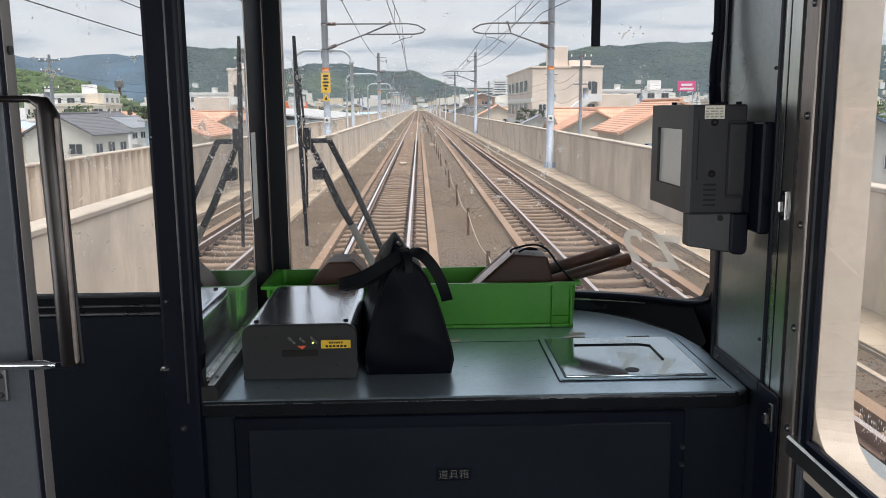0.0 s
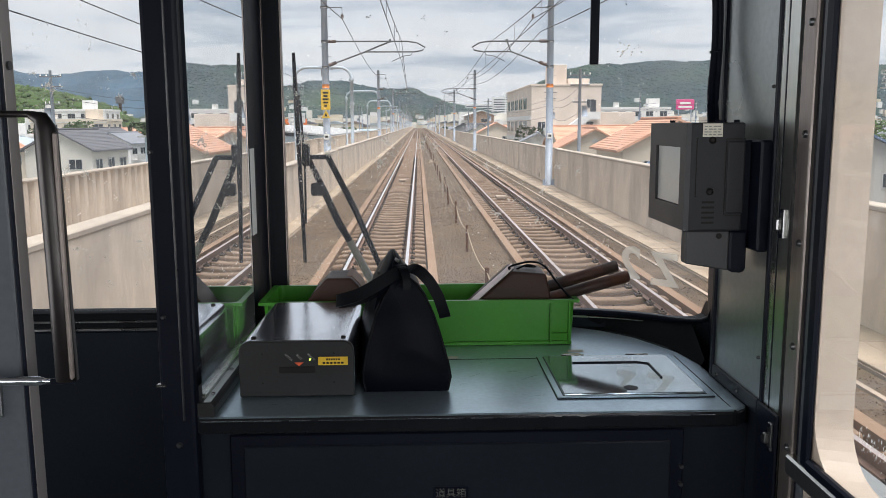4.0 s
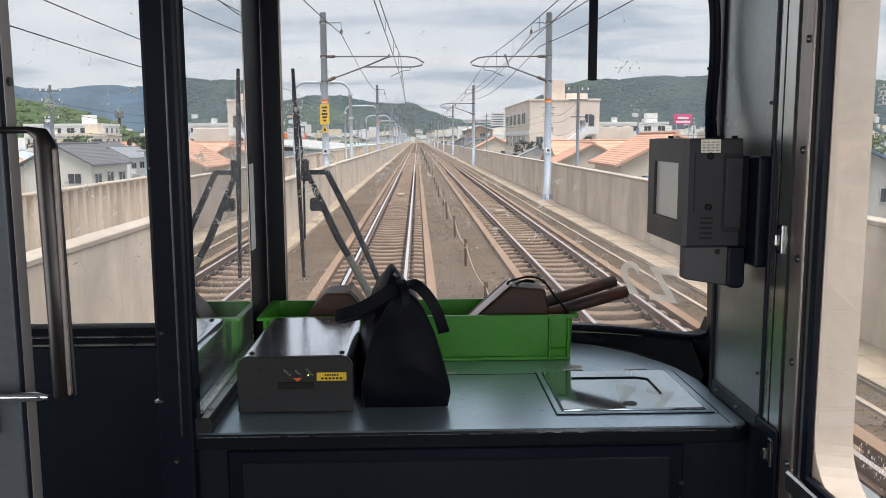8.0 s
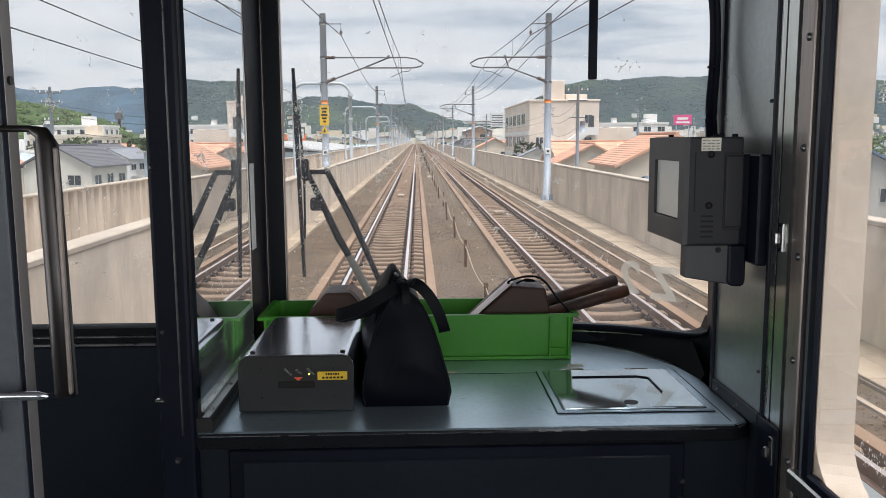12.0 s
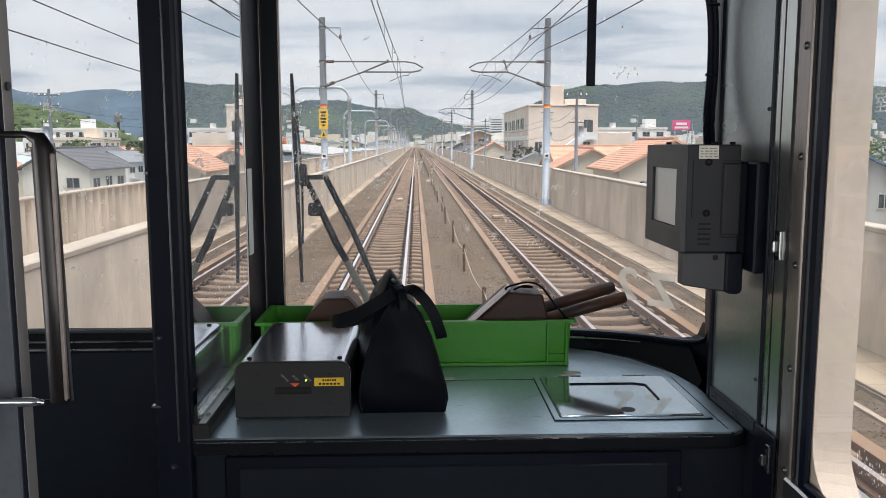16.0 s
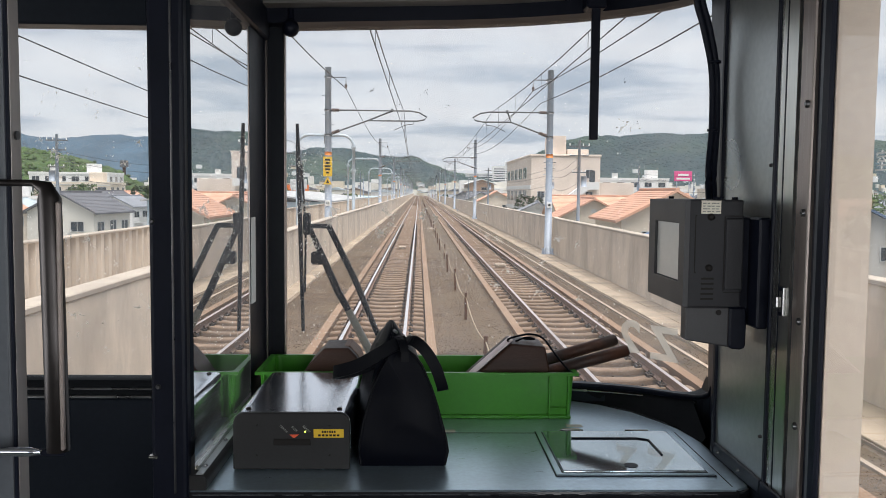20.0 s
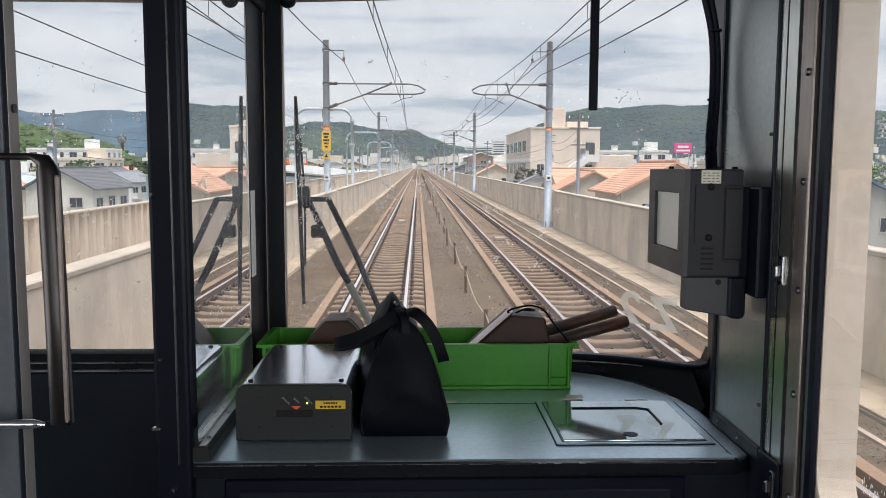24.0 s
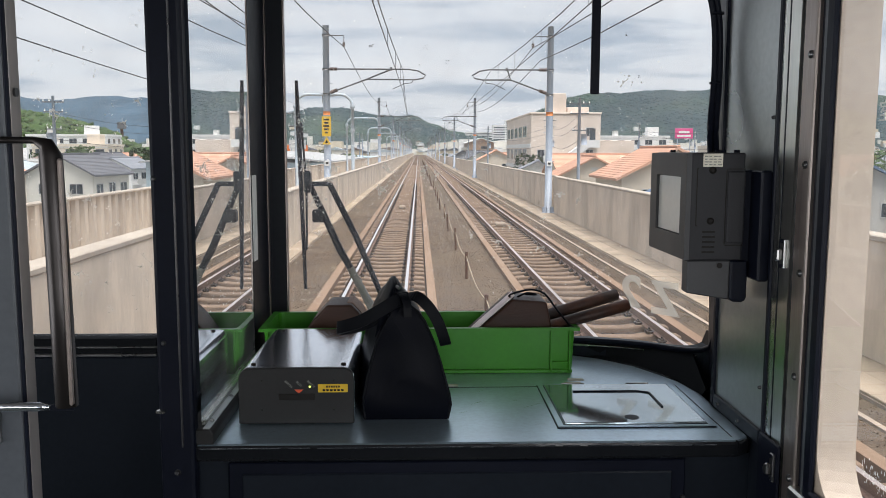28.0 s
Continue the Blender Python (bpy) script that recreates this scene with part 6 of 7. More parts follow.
# wires
for c, end, side, which in ((LEFT_C, LX + 4.35, 1, "near"), (RIGHT_C, RX - 3.45, -1, "far")):
    line = thing("overhead_line", (c, 0, 5.3), f"dark contact and catenary wires over the {which} track", "overhead line", "overhead lines")
    cx = lambda k: c + (0.12 if k % 2 else -0.16)
    pts_c, pts_m = [], []
    for k, (a, b) in enumerate(zip(MAST_Y, MAST_Y[1:])):
        for i in range(8):
            u = i / 8
            xx = cx(k) * (1 - u) + cx(k + 1) * u
            pts_c.append((xx, a + (b - a) * u, 5.31 - 0.03 * math.sin(math.pi * u)))
            pts_m.append((xx, a + (b - a) * u, 6.20 - 0.62 * math.sin(math.pi * u)))
            if k < 6:
                zt = 6.20 - 0.62 * math.sin(math.pi * (u + 0.06))
                xd = cx(k) * (1 - u - 0.06) + cx(k + 1) * (u + 0.06)
                yy = a + (b - a) * (u + 0.06)
                part("dropper", tube(B(), [(xd, yy, 5.30), (xd, yy, zt)], 0.006, 4), M["wire"], line)
    part("contact_wire", tube(B(), pts_c, 0.012, 5), M["wire"], line)
    part("catenary_wire", tube(B(), pts_m, 0.013, 5), M["wire"], line)
    fx = (LX if side == 1 else RX) + side * 0.78
    for dx, z0, sag in ((0.0, 7.14, 0.75),) if side == 1 else ((0.0, 7.14, 0.75), (0.35, 6.6, 0.7)):
        pts = [(fx + dx, a + (b - a) * i / 8, z0 - sag * math.sin(math.pi * i / 8)) for a, b in zip(MAST_Y, MAST_Y[1:]) for i in range(8)]
        part("feeder_wire", tube(B(), pts, 0.017, 5), M["wire"], line, "thick dark feeder wire")

# pipe arches over the side deck
HOOP_Y = [15.5 + 37.5 * k for k in range(12)]


def hoop(x0, x1, z1, r):
    t = thing("pipe_arch", (x1, 0, -0.2), "pale blue painted pipe arch spanning the side deck", "pipe arch", "pipe arches")
    bend = [(x1 - r + r * math.cos(a), 0, z1 - r + r * math.sin(a)) for a in (radians(15 * i) for i in range(7))]
    bend2 = [(x0 + r - r * math.cos(a), 0, z1 - r + r * math.sin(a)) for a in (radians(90 - 15 * i) for i in range(7))]
    part("leg", tube(B(), [(x1, 0, -0.2), (x1, 0, 3.2), (x1, 0, z1 - r)], 0.105, 12), M["hoop"], t)
    part("leg", tube(B(), [(x0, 0, -0.2), (x0, 0, z1 - r)], 0.105, 12), M["hoop"], t)
    part("crossbar", tube(B(), bend + bend2, 0.09, 12), M["hoop"], t)
    for x, z in ((x1, z1 - r), (x1, 3.9), (x0, z1 - r)):
        part("collar", tube(B(), [(x, 0, z - 0.12), (x, 0, z - 0.06), (x, 0, z + 0.06), (x, 0, z + 0.12)], [0.11, 0.165, 0.165, 0.11], 12), M["hoop"], t, "swollen pipe collar")
    xm = x1 - r - 0.5
    part("collar", tube(B(), [(xm - 0.1, 0, z1), (xm + 0.1, 0, z1)], 0.13, 12), M["hoop"], t, "swollen pipe collar")
    part("hanger", tube(B(), [(xm - 0.6, 0, z1), (xm - 0.6, 0, z1 - 0.55)], 0.03, 6), M["armmetal"], t)
    part("side_arm", tube(B(), [(x0, 0, 5.0), (x0 - 0.5, 0, 5.0)], 0.04, 6), M["armmetal"], t)
    part("side_arm", tube(B(), [(x0, 0, 4.2), (x0 - 0.5, 0, 4.2)], 0.04, 6), M["armmetal"], t)
    return t


h0 = hoop(-7.7, -4.15, 6.15, 0.75)
for k, y in enumerate(HOOP_Y):
    if k == 0:
        h0.location = (-4.15, y, -0.2)
    else:
        copy_thing(h0, pose(-4.15, y, -0.2))
cables = thing("side_cables", (-8.1, 0, 5.0), "two dark cables strung along the pipe arches", "cable")
for x, z in ((-8.15, 5.75), (-8.15, 4.95)):
    ysx = [-22.0] + HOOP_Y
    pts = [(x, a + (b - a) * i / 6, z - 0.25 * math.sin(math.pi * i / 6)) for a, b in zip(ysx, ysx[1:]) for i in range(6)]
    part("cable_run", tube(B(), pts, 0.016, 5), M["wire"], cables)

# white equipment cabinets and striped guys by the right-hand parapet
stripe_y, stripe_b = M["yellow"], M["ink"]
for y in (392.0, 394.5, 545.0):
    cab = thing("equipment_cabinet", (5.6, y, -0.12), "white painted trackside equipment cabinet on the walkway", "equipment cabinet", "equipment cabinets")
    part("body", box(B(), 5.2, 5.9, y, y + 0.6, 0.0, 1.65, 0.02), M["white"], cab)
    part("roof", box(B(), 5.16, 5.94, y - 0.04, y + 0.64, 1.65, 1.71, 0.01), M["white"], cab)
    part("door", box(B(), 5.25, 5.85, y - 0.012, y, 0.06, 1.6, 0.006), M["white"], cab)
    part("handle", box(B(), 5.76, 5.80, y - 0.03, y - 0.012, 0.8, 0.95, 0.004), M["steel"], cab)
    part("plinth", box(B(), 5.24, 5.86, y + 0.02, y + 0.58, -0.12, 0.0), M["walkway"], cab)
for y in (108.0, 176.0, 225.0):
    jb = thing("junction_post", (5.0, y, -0.12), "small grey junction box on a short post by the walkway", "junction box", "junction boxes")
    part("box", box(B(), 4.93, 5.07, y - 0.07, y + 0.07, 0.18, 0.48, 0.015), M["mast"], jb)
    part("leg", box(B(), 4.97, 5.03, y - 0.03, y + 0.03, -0.16, 0.18), M["rust"], jb)
for sx, ys_g in ((-1, (262.0,)), (1, (236.0, 241.0))):
    for y in ys_g:
        x = RX - 0.12 if sx > 0 else -3.5
        gy = thing("guy_anchor", (x, y, -0.12), "yellow and black striped guy anchored on a concrete foot", "guy anchor", "guy anchors")
        part("foot", box(B(), x - 0.22, x + 0.22, y - 0.25, y + 0.25, -0.12, 0.1, 0.02), M["walkway"], gy)
        for k in range(9):
            a, b = Vector((x, y, 0.1)), Vector((x, y + 1.3, 2.4))
            part("stripe", tube(B(), [a.lerp(b, k / 9), a.lerp(b, (k + 1) / 9)], 0.035, 6), stripe_y if k % 2 else stripe_b, gy)
        part("guy_wire", tube(B(), [(x, y + 1.3, 2.4), (x, y + 5.0, 7.2)], 0.012, 5), M["wire"], gy)


# ---- town and hill surfaces ----
WALLS = [mat("house_render", c, 0.85, 0, 0.06, 0.7, 12, 0.1, tint=tuple(v * 0.72 for v in c[:3]) + (1,), tint_scale=0.35, tint_amount=0.4, rnd=0.06, dist=0.01)
         for c in ((0.70, 0.68, 0.62, 1), (0.62, 0.54, 0.42, 1), (0.74, 0.74, 0.73, 1), (0.46, 0.44, 0.41, 1), (0.68, 0.60, 0.50, 1), (0.30, 0.31, 0.33, 1))]
ROOFS = [mat("roof_tiles", c, 0.7, 0, 0.2, 1.2, 9, 0.4, rnd=0.1, dist=0.02) for c in ((0.115, 0.12, 0.135, 1), (0.62, 0.35, 0.24, 1), (0.17, 0.13, 0.11, 1), (0.24, 0.26, 0.29, 1), (0.11, 0.17, 0.27, 1), (0.36, 0.42, 0.45, 1))]
PANE = mat("house_window_pane", (0.035, 0.045, 0.055, 1), 0.08, 0, 0.2, 1, 12, 0)
FRAME = mat("house_window_frame", (0.55, 0.55, 0.53, 1), 0.5, 0.2, 0.05, 4, 30, 0)
FLATROOF = mat("flat_roof_sheet", (0.40, 0.41, 0.41, 1), 0.8, 0, 0.15, 0.5, 8, 0.1)

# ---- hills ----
# aerial haze is painted into the bluish base colours of both slopes
HAZED_WOODS = mat("hazed_wooded_slope", (0.028, 0.052, 0.060, 1), 0.95, 0, 0.3, 0.010, 0.05, 0.2, bump_scale=0.04, tint=(0.055, 0.088, 0.062, 1), tint_scale=0.0035, tint_amount=0.8, dist=3.0, isl=0.16)
HAZED_WOODS_FAR = mat("hazed_distant_slope", (0.050, 0.088, 0.125, 1), 0.95, 0, 0.4, 0.006, 0.04, 0.5, bump_scale=0.02, dist=14.0)
LEAF = mat("tree_foliage", (0.042, 0.078, 0.022, 1), 0.9, 0, 0.55, 0.5, 3.0, 0.5, tint=(0.072, 0.105, 0.036, 1), tint_scale=0.12, tint_amount=0.6, dist=0.2, isl=0.35)
BARK = mat("tree_bark", (0.09, 0.07, 0.05, 1), 0.9, 0, 0.3, 6, 40, 0.4)


def crown_mesh(bm_out, centre, r, rg, sub=1, squash=0.8):
    """One leafy clump with an uneven surface."""
    tmp = bmesh.new()
    bmesh.ops.create_icosphere(tmp, subdivisions=sub, radius=1.0)
    seed = Vector((rg.uniform(-50, 50), rg.uniform(-50, 50), rg.uniform(-50, 50)))
    vs = [(Vector(centre) + Vector((v.co.x, v.co.y, v.co.z * squash)) * r * (1 + 0.4 * noise.noise(v.co * 1.7 + seed) + 0.25 * noise.noise(v.co * 4.5 + seed))) for v in tmp.verts]
    fs = [[v.index for v in f.verts] for f in tmp.faces]
    tmp.free()
    bm_out.append((vs, fs))


def join_clumps(name, clumps, material):
    verts, faces = [], []
    for vs, fs in clumps:
        o = len(verts)
        verts += [tuple(v) for v in vs]
        faces += [[i + o for i in f] for f in fs]
    me = bpy.data.meshes.new(name)
    me.from_pydata(verts, [], faces)
    me.polygons.foreach_set("use_smooth", [True] * len(faces))
    me.materials.append(material)
    return me


def hill(label, ridge, dist, depth, material, clumps, clump_r, seed, rough_amp, sub=1, homes=0):
    """A wooded hill: its ridge as (x, height) pairs at a distance, sloping down towards the viaduct."""
    rg = random.Random(seed)
    x0, x1 = ridge[0][0], ridge[-1][0]
    NX, ND = 220, 40

    def top(x):
        for (xa, za), (xb, zb) in zip(ridge, ridge[1:]):
            if xa <= x <= xb:
                u = (x - xa) / (xb - xa)
                return za + (zb - za) * (u * u * (3 - 2 * u))
        return 0.0

    def height(x, d):
        up_s = 1 - d if d >= 0 else 1 + d * 0.9
        up_s = up_s * up_s * (3 - 2 * up_s)
        n = noise.fractal(Vector((x / depth * 2.2, d * 2.2, seed)), 1.0, 2.0, 4)
        return GROUND_Z + (top(x) - GROUND_Z) * up_s + n * rough_amp * (0.25 + up_s)

    bm = B()
    rows = []
    for j in range(ND + 1):
        d = 1 - 1.45 * j / ND
        rows.append([bm.verts.new((x0 + (x1 - x0) * i / NX, dist - d * depth, height(x0 + (x1 - x0) * i / NX, d) - (3 if j == 0 else 0))) for i in range(NX + 1)])
    for a, b in zip(rows, rows[1:]):
        for i in range(NX):
            bm.faces.new((a[i], a[i + 1], b[i + 1], b[i]))
    h = solo("hill", bm, material, label, "hill", "structure", at=((x0 + x1) / 2, dist, GROUND_Z), smooth=True)
    if homes:
        hb = B()
        for k in range(homes):
            x, d = rg.uniform(x0 + 0.1 * (x1 - x0), x1 - 0.05 * (x1 - x0)), 1 - abs(rg.gauss(0.06, 0.14))
            y, z = dist - d * depth, height(x, min(d, 1.0))
            w, dp, hh = rg.uniform(8, 17), rg.uniform(7, 12), rg.choice((6, 7, 8, 9, 12, 18))
            box(hb, x - w / 2, x + w / 2, y, y + dp, z - 4, z + hh, mi=rg.randrange(3))
            if hh < 10:
                prism(hb, ((x - w / 2 - 0.6, z + hh), (x + w / 2 + 0.6, z + hh), (x, z + hh + 2.6)), "y", y - 0.6, y + dp + 0.6, mi=3 + rg.randrange(3))
        solo("hillside_houses", hb, (WALLS[0], WALLS[2], WALLS[1], ROOFS[0], ROOFS[2], ROOFS[5]), "pale distant houses climbing the foot of the hill", "town", "stuff")
    got = []
    for k in range(clumps):
        x, d = rg.uniform(x0 + 2, x1 - 2), rg.triangular(-0.12, 0.95, 0.1)
        r = clump_r * (rg.uniform(0.6, 1.3) if sub > 1 else rg.uniform(0.6, 1.7))
        crown_mesh(got, (x, dist - d * depth, height(x, d) + r * (0.1 if sub > 1 else -0.58)), r, rg, sub, 0.75 if sub > 1 else 0.85)
    if sub > 1:
        for k in range(5200):
            x, d = rg.uniform(x0 + 2, x1 - 2), rg.triangular(-0.12, 0.95, 0.1)
            r = rg.uniform(0.5, 1.2)
            crown_mesh(got, (x, dist - d * depth, height(x, d) + rg.uniform(0.4, 2.2)), r, rg, 1, 0.8)
    if not got:
        return h
    w = new("woodland", join_clumps("woodland", got, material))
    tagged(w, "dense green tree canopy covering the hillside", "woodland", kind="stuff")
    return h


def ridge_from(dist, pts):
    """Bearings and slopes, in thousandths, to metres at a distance."""
    return [(a / 1000 * dist, 2.63 + (b - 3) / 1000 * dist) for a, b in pts]


hill("long wooded hill with pale green lower slopes", ridge_from(3100, ((40, 0), (98, 24), (112, 35), (132, 43), (152, 51), (180, 60), (207, 65), (235, 67), (268, 74), (300, 76), (350, 76), (420, 76), (520, 70), (680, 45), (800, 0))), 3100, 900, HAZED_WOODS, 14000, 7.0, 4, 22, 1, 420)
hill("wooded hill behind the town", ridge_from(2300, ((-330, 0), (-250, 30), (-175, 43), (-141, 49), (-118, 52), (-92, 52), (-66, 45), (-45, 41), (-25, 40), (-8, 43), (16, 35), (38, 31), (62, 29), (85, 22), (112, 12), (150, 0))), 2300, 700, HAZED_WOODS, 9000, 5.4, 9, 12, 1, 300)
hill("long mountain range far beyond the town, coloured blue for haze", ridge_from(4300, ((-900, 0), (-750, 40), (-640, 70), (-560, 78), (-488, 67), (-434, 62), (-400, 67), (-372, 67), (-338, 60), (-277, 59), (-210, 48), (-150, 40), (-60, 20), (20, 0))), 4300, 700, HAZED_WOODS_FAR, 0, 14, 14, 30)
hill("low wooded rise among the houses", ridge_from(260, ((-860, 0), (-700, 34), (-560, 46), (-500, 43), (-465, 38), (-435, 31), (-412, 22), (-392, 12), (-376, 2), (-362, -6), (-345, -10))), 290, 60, LEAF, 1100, 2.5, 21, 1.6, 2)

# ---- buildings ----
def window_at(parent, x, y, z, w, h, face):
    """A framed window with its pane on a wall that faces -y, -x or +x."""
    f, p = B(), B()
    hw, hh = w / 2, h / 2

    def slab(bm, a0, a1, b0, b1, d0, d1):
        if face == "-y":
            box(bm, x + a0, x + a1, y - d1, y - d0, z + b0, z + b1)
        else:
            q = -1 if face == "-x" else 1
            u, v = sorted((x + q * d0, x + q * d1))
            box(bm, u, v, y + a0, y + a1, z + b0, z + b1)

    for a0, a1, b0, b1 in ((-hw - 0.07, -hw, -hh - 0.07, hh + 0.07), (hw, hw + 0.07, -hh - 0.07, hh + 0.07), (-hw, hw, -hh - 0.07, -hh), (-hw, hw, hh, hh + 0.07), (-0.03, 0.03, -hh, hh)):
        slab(f, a0, a1, b0, b1, -0.02, 0.07)
    slab(p, -hw, hw, -hh, hh, -0.02, 0.02)
    fr = part("window", f, FRAME, parent)
    part("pane", p, PANE, fr)


def house(w, d, h, roof_h, wall, roof, style, seed, label):
    """A two-storey house at the origin, its ground at z = 0; styles: gable, hip, flat."""
    rg = random.Random(seed)
    t = thing("house", (0, 0, 0), label, "house", "houses of the town")
    part("wall", box(B(), -w / 2, w / 2, -d / 2, d / 2, 0, h), WALLS[wall], t)
    e = 0.55
    if style == "flat":
        part("parapet", box(B(), -w / 2 - 0.08, w / 2 + 0.08, -d / 2 - 0.08, d / 2 + 0.08, h, h + 0.35), WALLS[wall], t)
        part("roof", box(B(), -w / 2 + 0.1, w / 2 - 0.1, -d / 2 + 0.1, d / 2 - 0.1, h + 0.35, h + 0.4), FLATROOF, t)
        part("stair_tower", box(B(), -1.4, 1.4, 0, 2.6, h + 0.4, h + 2.4, 0.05), WALLS[wall], t)
    elif style == "gable":
        bm = B()
        prism(bm, ((-d / 2, h), (d / 2, h), (0, h + roof_h)), "x", -w / 2, w / 2)
        gb = part("gable", bm, WALLS[wall], t)
        for q in (-1, 1):
            part("gable_vent", box(B(), q * w / 2 - 0.04, q * w / 2 + 0.04, -0.35, 0.35, h + roof_h * 0.35, h + roof_h * 0.35 + 0.4, 0.01), FRAME, gb)
        for s in (-1, 1):
            k = e / (d / 2)
            bm = B()
            prism(bm, ((0, h + roof_h + 0.22), (s * (d / 2 + e), h - roof_h * k + 0.22), (s * (d / 2 + e), h - roof_h * k + 0.02), (0, h + roof_h + 0.02)), "x", -w / 2 - e, w / 2 + e)
            rp = part("roof", bm, ROOFS[roof], t)
            bm = B()
            for i in range(15):
                u = (i + 0.5) / 15
                yy, zz = s * (d / 2 + e) * (1 - u), h - roof_h * k + 0.22 + (roof_h * (1 + k)) * u
                box(bm, -w / 2 - e, w / 2 + e, yy - 0.04, yy + 0.04, zz - 0.03, zz + 0.014)
            part("tile_courses", bm, ROOFS[roof], rp)
        part("ridge", box(B(), -w / 2 - e, w / 2 + e, -0.18, 0.18, h + roof_h + 0.15, h + roof_h + 0.36, 0.05), ROOFS[roof], t)
    else:
        bm = B()
        lo = [bm.verts.new(p) for p in ((-w / 2 - e, -d / 2 - e, h), (w / 2 + e, -d / 2 - e, h), (w / 2 + e, d / 2 + e, h), (-w / 2 - e, d / 2 + e, h))]
        rl = max(0.3, (w - d) / 2)
        a, b = bm.verts.new((-rl, 0, h + roof_h)), bm.verts.new((rl, 0, h + roof_h))
        for q in ((lo[0], lo[1], b, a), (lo[1], lo[2], b), (lo[2], lo[3], a, b), (lo[3], lo[0], a), lo[::-1]):
            bm.faces.new(q)
        part("roof", bm, ROOFS[roof], t)
        part("ridge", box(B(), -rl - 0.1, rl + 0.1, -0.16, 0.16, h + roof_h - 0.06, h + roof_h + 0.14, 0.04), ROOFS[roof], t)
        part("eave", box(B(), -w / 2 - e, w / 2 + e, -d / 2 - e, d / 2 + e, h - 0.14, h - 0.002), WALLS[2], t)
    for zf in (1.6, 4.5):
        if zf + 0.7 > h:
            continue
        n = max(2, int(w / 3))
        for i in range(n):
            window_at(t, -w / 2 + w * (i + 0.5) / n, -d / 2, zf, rg.choice((1.0, 1.6, 1.7)), rg.choice((1.0, 1.2)), "-y")
        for i in range(2):
            for fc, x in (("-x", -w / 2), ("+x", w / 2)):
                window_at(t, x, -d / 2 + d * (i + 0.5) / 2, zf, rg.choice((0.9, 1.5)), 1.1, fc)
    bal = part("balcony", box(B(), -w / 2 + 0.5, -w / 2 + 3.6, -d / 2 - 1.0, -d / 2 - 0.1, 3.0, 3.12), WALLS[wall], t)
    part("balcony_rail", box(B(), -w / 2 + 0.5, -w / 2 + 3.6, -d / 2 - 1.02, -d / 2 - 0.94, 3.12, 4.05), FRAME, bal)
    return t


PROTO = [house(9.5, 8.0, 6.2, 2.1, 0, 0, "gable", 1, "cream two-storey house with dark grey tiled gable roof"),
         house(10.5, 8.5, 6.0, 2.2, 4, 1, "gable", 2, "cream two-storey house with orange tiled roof"),
         house(9.0, 9.0, 6.3, 2.0, 2, 3, "hip", 3, "white two-storey house with grey hipped roof"),
         house(11.0, 8.0, 6.1, 1.9, 1, 2, "hip", 4, "beige two-storey house with brown hipped roof"),
         house(12.0, 10.0, 7.0, 0, 2, 0, "flat", 5, "white flat-roofed house with stair tower"),
         house(10.0, 8.0, 6.2, 2.0, 3, 4, "gable", 6, "grey house with blue tiled gable roof"),
         house(9.0, 7.5, 6.4, 1.8, 5, 0, "gable", 7, "dark grey modern house with slate gable roof"),
         house(8.5, 8.0, 6.2, 1.7, 0, 5, "hip", 8, "cream house with pale blue-grey hipped roof"),
         house(9.0, 7.2, 6.0, 1.7, 2, 3, "gable", 9, "white two-storey house with grey metal gable roof")]
BUSY = []
used = [False] * len(PROTO)


def put_house(k, x, y, turn, base=GROUND_Z, scale=1.0):
    BUSY.append((x, y, 7.5 * scale))
    m = pose(x, y, base, 0, 0, turn) @ Matrix.Diagonal((scale, scale, scale, 1))
    if not used[k]:
        used[k] = True
        PROTO[k].matrix_basis = m
        return PROTO[k]
    o = copy_thing(PROTO[k], m)
    o.matrix_basis = m
    return o


def keep(x, y, r):
    BUSY.append((x, y, r))


# the large flat-roofed school building beside the line
school = thing("school_building", (25.5, 163, GROUND_Z), "beige concrete school building with window bands and stair tower", "building")
SB = mat("beige_render", (0.72, 0.62, 0.54, 1), 0.85, 0, 0.06, 0.6, 9, 0.1, tint=(0.42, 0.35, 0.28, 1), tint_scale=0.3, tint_amount=0.4, dist=0.01)
part("main_block", box(B(), 19.4, 31.5, 144, 183, GROUND_Z, 9.0, 0.08), SB, school)
part("roof_edge", box(B(), 19.25, 31.65, 143.85, 183.15, 9.0, 9.35, 0.05), SB, school)
part("stair_tower", box(B(), 23.0, 25.8, 146, 152, 9.35, 12.7, 0.06), SB, school)
part("tank_base", box(B(), 26.2, 30.0, 147, 153, 9.35, 10.4, 0.06), SB, school)
part("side_wing", box(B(), 31.5, 38.5, 148, 161, GROUND_Z, 4.6, 0.06), SB, school)
part("stair_flight", prism(B(), ((21.5, 0.6), (25.5, 0.6), (29.3, 3.3), (31.0, 3.3), (31.0, 4.6), (28.9, 4.6), (25.1, 1.9), (21.5, 1.9)), "y", 142.2, 143.8), WALLS[2], school, "white outside stair")
part("stair_door", box(B(), 29.6, 30.6, 143.9, 144.1, 4.6, 6.6), PANE, school, "dark stair door")
part("drain_pipe", tube(B(), [(27.6, 143.9, GROUND_Z), (27.6, 143.9, 9.0)], 0.12, 6), WALLS[3], school)
part("floor_band", box(B(), 19.3, 19.42, 144, 183, 3.3, 4.0), WALLS[2], school)
part("floor_band", box(B(), 19.3, 19.42, 144, 183, -0.5, 0.2), WALLS[2], school)
for z in (6.2, 2.1, -2.0):
    for i in range(5):
        window_at(school, 19.4, 152.0 + 6.8 * i, z, 4.6, 1.9, "-x")
